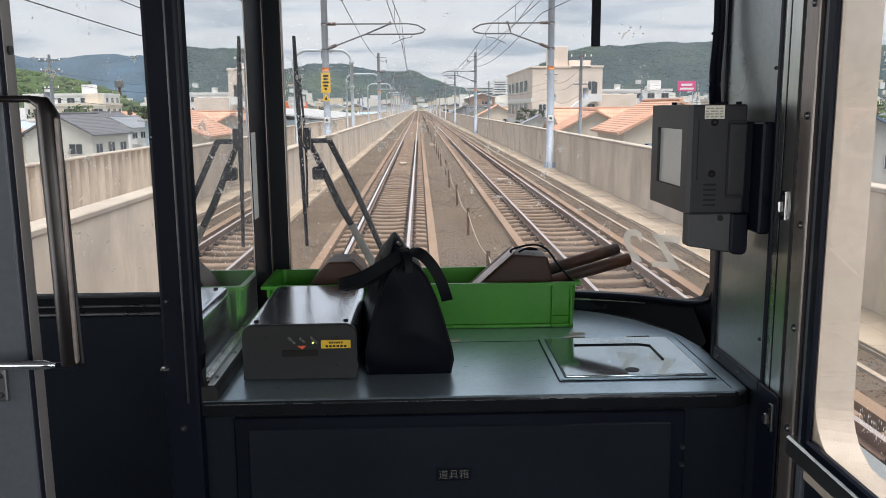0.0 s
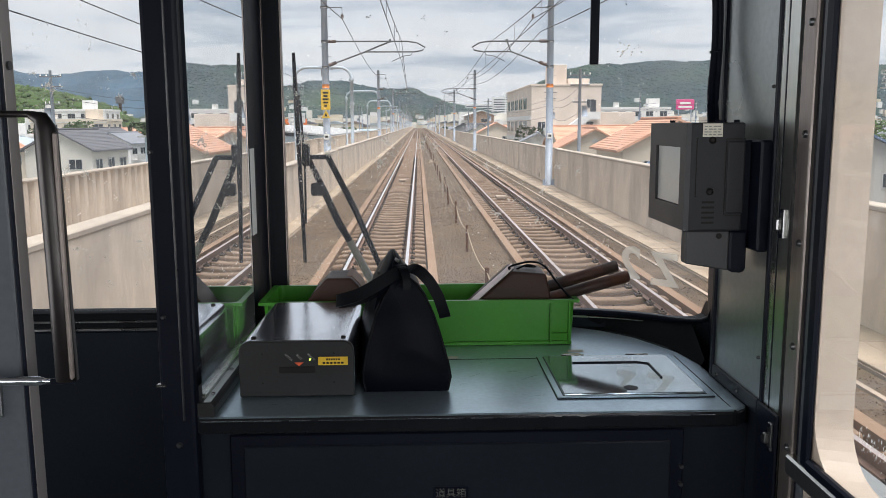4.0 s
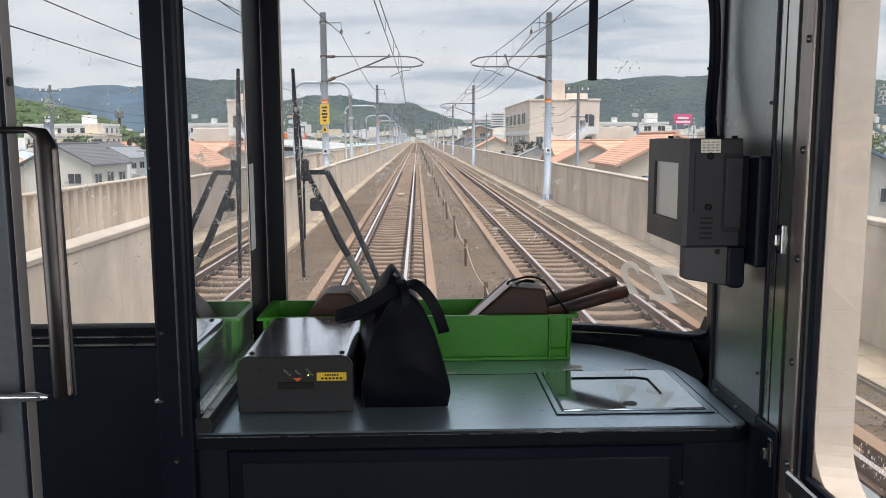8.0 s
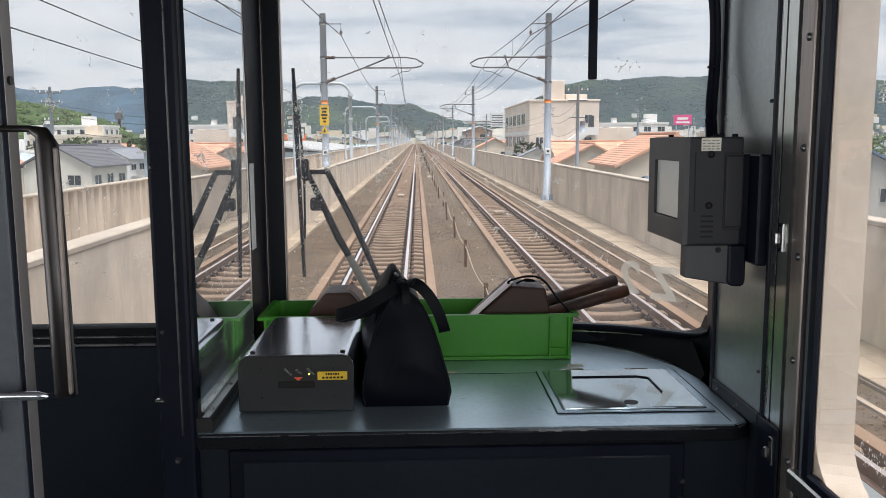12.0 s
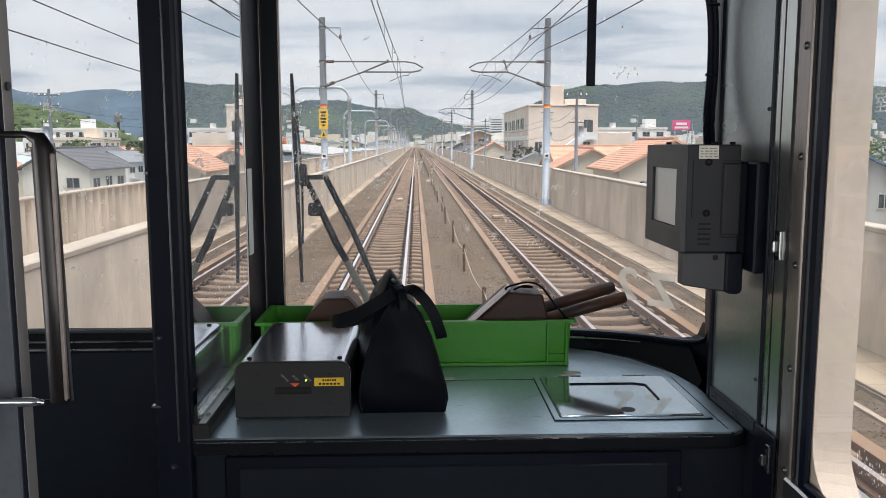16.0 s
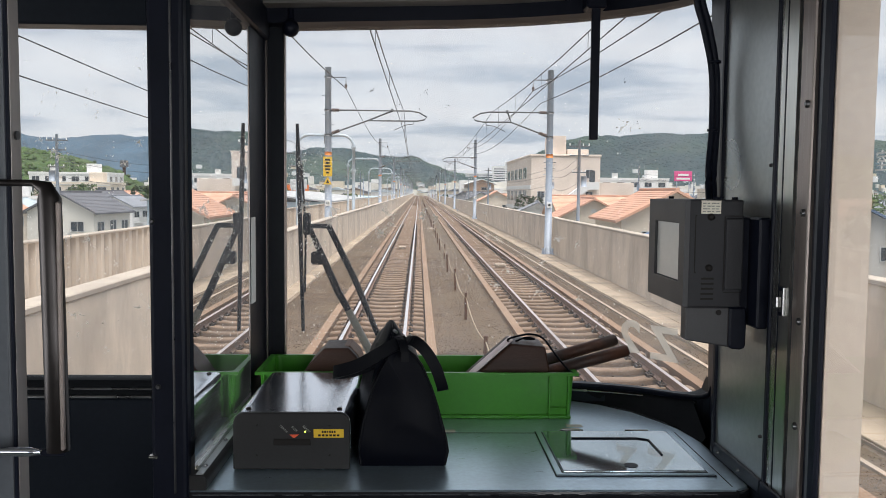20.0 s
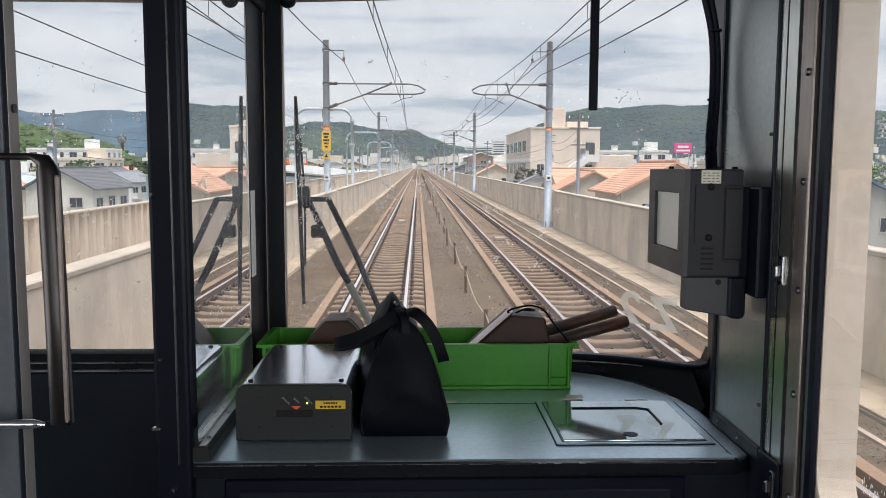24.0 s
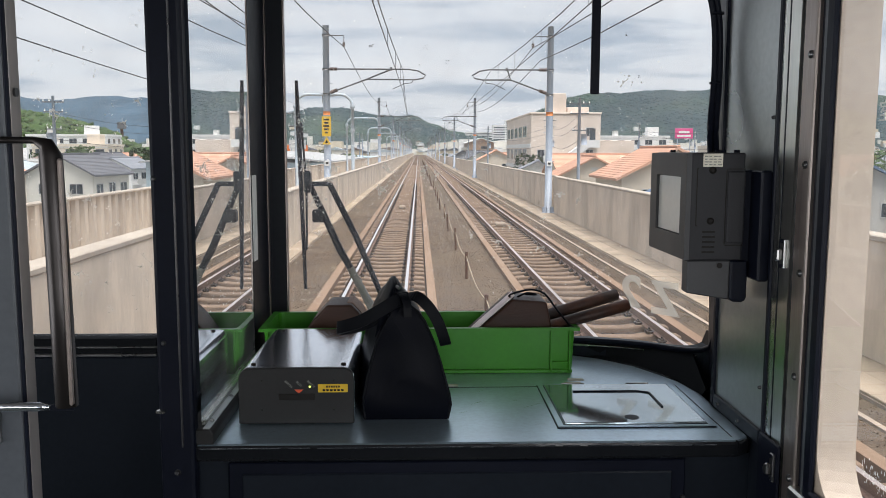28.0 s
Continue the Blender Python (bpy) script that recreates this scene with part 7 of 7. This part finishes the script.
for x, z in ((29.6, 6.0), (29.6, 2.2), (21.2, 2.2)):
    window_at(school, x, 144, z, 1.2, 1.4, "-y")
keep(26, 155, 20)
keep(26, 173, 20)

# brown gabled apartment block further on
flats = thing("apartment_block", (24.5, 344.0, GROUND_Z), "brown and cream apartment block with balconies and shallow gable roof", "building")
BR = mat("brown_render", (0.40, 0.27, 0.19, 1), 0.85, 0, 0.06, 0.6, 9, 0.1, dist=0.01)
part("main_block", box(B(), 19.7, 29.4, 325, 363, GROUND_Z, 6.0), BR, flats)
part("gable", prism(B(), ((19.7, 6.0), (29.4, 6.0), (24.5, 7.6)), "y", 325, 363), BR, flats)
for s in (-1, 1):
    part("roof", prism(B(), ((24.5, 7.95), (24.5 + s * 5.9, 6.0), (24.5 + s * 5.9, 5.75), (24.5, 7.65)), "y", 324, 364), WALLS[2], flats)
for z in (-3.6, -0.8, 2.0, 4.2):
    for i in range(6):
        b = part("balcony", box(B(), 18.5, 19.75, 326 + 6.1 * i, 331.4 + 6.1 * i, z - 1.0, z), WALLS[0], flats)
        window_at(flats, 19.7, 328.7 + 6.1 * i, z + 0.8, 3.0, 1.5, "-x")
for z in (4.0, 1.2, -1.6):
    window_at(flats, 25.5, 325, z, 2.2, 1.2, "-y")
    part("balcony", box(B(), 23.6, 27.4, 324.2, 325.0, z - 1.6, z - 0.7), BR, flats)
keep(24, 344, 25)

# far white hospital on the slope, and a warehouse store with its sign tower
hosp = thing("hospital_complex", (225, 2130, 40), "white long hospital complex on the far hillside", "building")
for x0, x1, z0, z1 in ((190, 222, 30, 70), (222, 250, 30, 82), (250, 265, 30, 62), (120, 190, 26, 52)):
    bl = part("ward_block", box(B(), x0, x1, 2130, 2160, z0, z1), WALLS[2], hosp)
    for k in range(int((z1 - z0) / 6)):
        part("window_band", box(B(), x0 + 2, x1 - 2, 2129.6, 2130.2, z0 + 6 * k + 2, z0 + 6 * k + 4), PANE, bl)
part("podium", box(B(), 110, 280, 2125, 2175, GROUND_Z, 30), WALLS[0], hosp)
store = thing("warehouse_store", (92, 820, GROUND_Z), "long white warehouse store with a raised sign tower", "shop building")
part("hall", box(B(), 60, 130, 800, 850, GROUND_Z, 3.5), WALLS[2], store)
part("roof_edge", box(B(), 59.7, 130.3, 799.7, 850.3, 3.5, 4.0), FLATROOF, store)
board = part("sign_tower", box(B(), 76, 92, 797, 800.5, GROUND_Z, 13.0), M["white"], store, "white sign tower with coloured marks")
part("sign_mark", box(B(), 76.6, 79.8, 796.8, 797.05, 6.6, 12.0), mat("deep_red_board", (0.35, 0.04, 0.03, 1), 0.5), board)
part("sign_mark", box(B(), 81.2, 83.2, 796.8, 797.05, 8.2, 10.4), M["orange"], board)
for x in (84.2, 86.6, 89.0):
    part("sign_mark", box(B(), x, x + 1.7, 796.8, 797.05, 8.2, 10.4), M["redmark"], board)
keep(92, 820, 45)

# low pale warehouse and shop boards on the left
ware = thing("warehouse", (-22, 135, GROUND_Z), "long pale blue-grey warehouse with shallow metal roof", "warehouse")
part("wall", box(B(), -34, -11.5, 105, 170, GROUND_Z, 1.2), mat("pale_blue_sheet", (0.50, 0.60, 0.66, 1), 0.5, 0.1, 0.06, 0.8, 6, 0.1), ware)
for s in (-1, 1):
    part("roof", prism(B(), ((-22.75, 2.6), (-22.75 + s * 11.8, 1.35), (-22.75 + s * 11.8, 1.15), (-22.75, 2.4)), "y", 104, 171), FLATROOF, ware)
shed = thing("warehouse", (-28, 318, GROUND_Z), "low long shed with a plain pale blue roof beside the line", "warehouse")
part("wall", box(B(), -44, -12, 285, 350, GROUND_Z, 0.2), WALLS[2], shed)
part("roof", prism(B(), ((-45, 1.6), (-11.4, 0.35), (-11.4, 0.15), (-45, 1.4)), "y", 284, 351), mat("pale_blue_roof_sheet", (0.42, 0.56, 0.64, 1), 0.45, 0.1, 0.06, 0.8, 6, 0.1), shed)
keep(-28, 300, 22)
keep(-28, 335, 22)
sign_pole = thing("sign_pole", (-196, 560, GROUND_Z), "tall rusty red pole with a dark box on top", "sign")
part("pole", tube(B(), [(-196, 560, GROUND_Z), (-196, 560, 17.0)], 1.0, 12), M["rust"], sign_pole)
part("box", box(B(), -198.2, -193.8, 558, 562, 17.0, 21.5, 0.1), M["armmetal"], sign_pole)
keep(-22, 120, 20)
keep(-22, 150, 20)
for x, y, w, z1, c in ((-58, 330, 7, 9.5, (0.75, 0.42, 0.02, 1)), (-50, 345, 9, 5.0, (0.72, 0.17, 0.04, 1)), (-36, 250, 5, 6.0, (0.55, 0.56, 0.56, 1)), (-33, 190, 3.2, 5.5, (0.10, 0.25, 0.62, 1)), (96, 300, 6.5, 11.0, (0.68, 0.05, 0.22, 1))):
    sg = thing("shop_sign", (x, y, GROUND_Z), "large coloured shop sign board on posts with plain marks", "sign", "shop signs")
    bd = part("board", box(B(), x - w / 2, x + w / 2, y, y + 0.4, z1 - w * 0.55, z1, 0.05), mat("sign_board_paint", c, 0.5, 0, 0.05, 2, 20, 0), sg)
    part("mark", box(B(), x - w * 0.3, x + w * 0.3, y - 0.03, y + 0.01, z1 - w * 0.26, z1 - w * 0.14), M["white"], bd)
    part("mark", box(B(), x - w * 0.38, x + w * 0.38, y - 0.03, y + 0.01, z1 - w * 0.46, z1 - w * 0.36), M["white"], bd)
    for q in (-1, 1):
        part("post", box(B(), x + q * w * 0.35 - 0.15, x + q * w * 0.35 + 0.15, y + 0.1, y + 0.3, GROUND_Z, z1 - w * 0.5), M["mast"], sg)

def flat_block(x, y, w, d, h, wall, label):
    """A flat-roofed block of flats or offices with rows of windows."""
    t = thing("apartment_block", (x, y, GROUND_Z), label, "building", "flat-roofed blocks")
    part("wall", box(B(), x - w / 2, x + w / 2, y, y + d, GROUND_Z, GROUND_Z + h), WALLS[wall], t)
    part("parapet", box(B(), x - w / 2 - 0.15, x + w / 2 + 0.15, y - 0.15, y + d + 0.15, GROUND_Z + h, GROUND_Z + h + 0.6), WALLS[wall], t)
    part("stair_tower", box(B(), x + w * 0.2, x + w * 0.2 + 3.2, y + 1.5, y + 4.5, GROUND_Z + h + 0.6, GROUND_Z + h + 3.0, 0.05), WALLS[wall], t)
    part("water_tank", tube(B(), [(x - w * 0.25, y + 3, GROUND_Z + h + 0.6), (x - w * 0.25, y + 3, GROUND_Z + h + 2.0)], 0.9, 12), FRAME, t)
    n = int(w / 3.4)
    for k in range(int(h / 3)):
        part("floor_band", box(B(), x - w / 2 - 0.06, x + w / 2 + 0.06, y - 0.08, y + 0.02, GROUND_Z + 3 * k + 2.75, GROUND_Z + 3 * k + 3.0), WALLS[2], t)
        for i in range(n):
            window_at(t, x - w / 2 + w * (i + 0.5) / n, y, GROUND_Z + 3 * k + 1.7, 2.0, 1.3, "-y")
        for i in range(3):
            window_at(t, x + w / 2, y + d * (i + 0.5) / 3, GROUND_Z + 3 * k + 1.7, 1.6, 1.3, "+x")
    keep(x, y + d / 2, w * 0.6)


flat_block(-84.0, 204.0, 18.0, 11.0, 9.0, 4, "beige three-storey block with rows of windows and roof tank")
flat_block(-98.0, 236.0, 22.0, 12.0, 12.0, 2, "white four-storey office block with dark window rows")
flat_block(-64.0, 232.0, 15.0, 10.0, 9.0, 1, "tan three-storey block with stair tower on the roof")
flat_block(62.0, 238.0, 20.0, 12.0, 12.0, 2, "white four-storey block of flats behind the houses")
flat_block(84.0, 214.0, 16.0, 11.0, 9.0, 4, "cream three-storey block with rows of windows")

# houses close to the line: kind, x, y, turn, scale
for k, x, y, turn, sc in ((1, 20.4, 70.5, 89, 1.0), (1, 18.0, 88.0, 86, 0.90), (1, 21.5, 103.0, 4, 0.92), (8, 17.0, 119.0, 84, 0.86), (1, 19.0, 206.0, 88, 1.0), (0, 17.0, 226.0, 86, 0.95), (8, 34.0, 180.0, 80, 0.92), (2, 48.0, 142.0, 6, 0.86), (1, 47.0, 160.0, 78, 0.95),
                          (5, 32.0, 62.0, 80, 0.88), (8, 33.5, 80.0, 4, 0.92), (8, 32.5, 97.0, 74, 0.92), (2, 33.0, 114.0, 6, 0.84), (8, 31.0, 129.0, 84, 0.9),
                          (7, 41.0, 70.0, 10, 0.84), (0, 42.0, 87.0, 78, 0.90), (4, 43.0, 105.0, 8, 0.86), (1, 45.0, 122.0, 85, 0.95), (3, 55.0, 82.0, 6, 0.84), (8, 56.0, 99.0, 80, 0.95), (0, 57.5, 116.0, 4, 0.92),
                          (5, 18.0, 50.0, 80, 0.86), (8, 31.0, 42.0, 5, 0.86),
                          (0, -37.0, 92.0, 85, 0.90), (4, -66.0, 140.0, 20, 0.9), (7, -55.0, 118.0, 10, 0.84), (8, -44.0, 112.0, 75, 0.88), (1, -52.0, 98.0, 80, 0.9), (3, -72.0, 165.0, 10, 0.9), (0, -58.0, 158.0, 80, 0.9),
                          (8, -48.0, 138.0, 80, 0.88), (5, -82.0, 152.0, 10, 0.86), (1, -64.0, 182.0, 80, 0.9), (2, -80.0, 188.0, 5, 0.82), (0, -92.0, 171.0, 80, 0.88), (8, -48.0, 176.0, 4, 0.9)):
    put_house(k, x, y, turn, scale=sc)
keep(-20, 42, 16)
keep(-24, 62, 12)
rng = random.Random(77)
count = 0
while count < 76:
    side = rng.choice((-1, 1, 1))
    y = rng.uniform(40, 360) if count < 56 else rng.uniform(360, 700)
    x = side * rng.uniform(14, 30 + y * 0.32)
    if side < 0:
        x -= 3
    if (x < -45 and 170 < y < 300) or (x > 0 and y < 130):
        continue
    if any((x - bx) ** 2 + (y - by) ** 2 < (br + 6.5) ** 2 for bx, by, br in BUSY):
        continue
    put_house(rng.choice((0, 0, 2, 3, 4, 4, 5, 6, 7, 8, 8, 8, 0, 1)), x, y, rng.choice((0, 90, 180, 270)) + rng.uniform(-14, 14), scale=rng.uniform(0.82, 1.02))
    count += 1
# far town: joined blocks too small to tell apart
bm = B()
for k in range(1500):
    y = rng.uniform(480, 1700)
    x = rng.uniform(-0.42 * y, 0.5 * y)
    if abs(x) < 14:
        continue
    w, d, h = rng.uniform(7, 16), rng.uniform(7, 14), rng.choice((5.5, 6.5, 7.5, 8.5, 8.5, 11, 15))
    box(bm, x - w / 2, x + w / 2, y, y + d, GROUND_Z, GROUND_Z + h, mi=rng.randrange(3))
    if h < 9:
        prism(bm, ((x - w / 2 - 0.5, GROUND_Z + h), (x + w / 2 + 0.5, GROUND_Z + h), (x, GROUND_Z + h + 2)), "y", y - 0.5, y + d + 0.5, mi=3 + rng.randrange(3))
solo("far_town", bm, (WALLS[0], WALLS[2], WALLS[1], ROOFS[0], ROOFS[2], ROOFS[5]), "mass of distant pale houses and blocks below the hills", "town", "stuff")


# utility poles
def utility_pole():
    t = thing("utility_pole", (0, 0, 0), "grey concrete utility pole with crossarms and transformers", "utility pole", "utility poles")
    part("pole", tube(B(), [(0, 0, 0), (0, 0, 12.5)], [0.19, 0.11], 10), M["mast"], t)
    for z, w in ((12.0, 0.9), (11.2, 0.8), (9.8, 0.6)):
        part("crossarm", box(B(), -w, w, -0.05, 0.05, z - 0.05, z + 0.05), M["armmetal"], t)
        for q in (-1, 0.4, 1):
            part("insulator", tube(B(), [(q * w * 0.9, 0, z + 0.05), (q * w * 0.9, 0, z + 0.25)], 0.05, 6), M["white"], t)
    part("transformer", tube(B(), [(0.42, 0, 8.6), (0.42, 0, 9.5)], 0.25, 12), M["mast"], t)
    return t


up0 = utility_pole()
spots = [(13.5, 70), (17, 108), (12.5, 150), (40, 90), (34, 128), (15, 250), (20, 300), (-13, 92), (-16, 60), (-30, 70), (-25, 100), (-14, 200), (-45, 150), (60, 180), (30, 420), (-20, 300)]
for i, (x, y) in enumerate(spots):
    m = pose(x, y, GROUND_Z, 0, 0, 20 * i)
    if i == 0:
        up0.matrix_basis = m
    else:
        copy_thing(up0, m)
pw = thing("power_lines", (0, 0, 4.5), "thin dark street power lines between utility poles", "cable")
for a, b in ((0, 1), (1, 2), (3, 4), (2, 5), (5, 6), (7, 11), (8, 7), (9, 10), (4, 13)):
    for z in (5.75, 5.0, 3.6):
        (xa, ya), (xb, yb) = spots[a], spots[b]
        part("line", tube(B(), [(xa + (xb - xa) * i / 8, ya + (yb - ya) * i / 8, z - 0.7 * math.sin(math.pi * i / 8)) for i in range(9)], 0.018, 4), M["wire"], pw)


# garden and street trees
def tree(seed, label):
    rg = random.Random(seed)
    t = thing("tree", (0, 0, 0), label, "tree", "town trees")
    part("trunk", tube(B(), [(0, 0, 0), (0.1, 0.05, 1.6), (0.05, 0.1, 3.4)], [0.22, 0.16, 0.08], 8), BARK, t)
    for k in range(4):
        a = k * 1.6 + rg.uniform(-0.3, 0.3)
        part("limb", tube(B(), [(0.08, 0.06, 1.8 + 0.3 * k), (0.9 * math.cos(a), 0.9 * math.sin(a), 3.0 + 0.4 * k), (1.5 * math.cos(a), 1.5 * math.sin(a), 3.9 + 0.4 * k)], [0.09, 0.06, 0.03], 6), BARK, t)
    verts, faces = [], []
    for k in range(950):
        a, el, rr = rg.uniform(0, 6.283), math.asin(rg.uniform(-0.7, 1)), 2.3 * rg.uniform(0.45, 1.0) ** 0.5
        c = Vector((rr * math.cos(a) * math.cos(el), rr * math.sin(a) * math.cos(el), 4.6 + 0.85 * rr * math.sin(el)))
        c += Vector((noise.noise(c * 0.8), noise.noise(c * 0.8 + Vector((9, 0, 0))), noise.noise(c * 0.8 + Vector((0, 9, 0))))) * 0.9
        u = Vector((rg.gauss(0, 1), rg.gauss(0, 1), rg.gauss(0, 1))).normalized()
        v = u.orthogonal().normalized()
        s = rg.uniform(0.16, 0.34)
        o = len(verts)
        verts += [tuple(c + s * u), tuple(c + s * 0.6 * v), tuple(c - s * u), tuple(c - s * 0.6 * v)]
        faces.append((o, o + 1, o + 2, o + 3))
    me = bpy.data.meshes.new("crown")
    me.from_pydata(verts, [], faces)
    me.materials.append(LEAF)
    ob = new("crown", me)
    ob.parent = t
    ORIGIN[ob.name] = Vector((0, 0, 0))
    return t


T0, T1 = tree(1, "leafy green garden tree with uneven crown"), tree(2, "broad green street tree with loose crown")
first = {0: T0, 1: T1}
placed = 0
while placed < 46:
    side = rng.choice((-1, 1))
    y = rng.uniform(30, 420)
    x = side * rng.uniform(13, 30 + y * 0.3)
    if any((x - bx) ** 2 + (y - by) ** 2 < (br + 1.0) ** 2 for bx, by, br in BUSY):
        continue
    k = placed % 2
    m = pose(x, y, GROUND_Z, 0, 0, rng.uniform(0, 360)) @ Matrix.Diagonal((1, 1, 1, 1)).lerp(Matrix.Diagonal((1.4, 1.4, 1.4, 1)), rng.random())
    if k in first:
        first.pop(k).matrix_basis = m
    else:
        o = copy_thing(T0 if k == 0 else T1, m)
        o.matrix_basis = m
    placed += 1
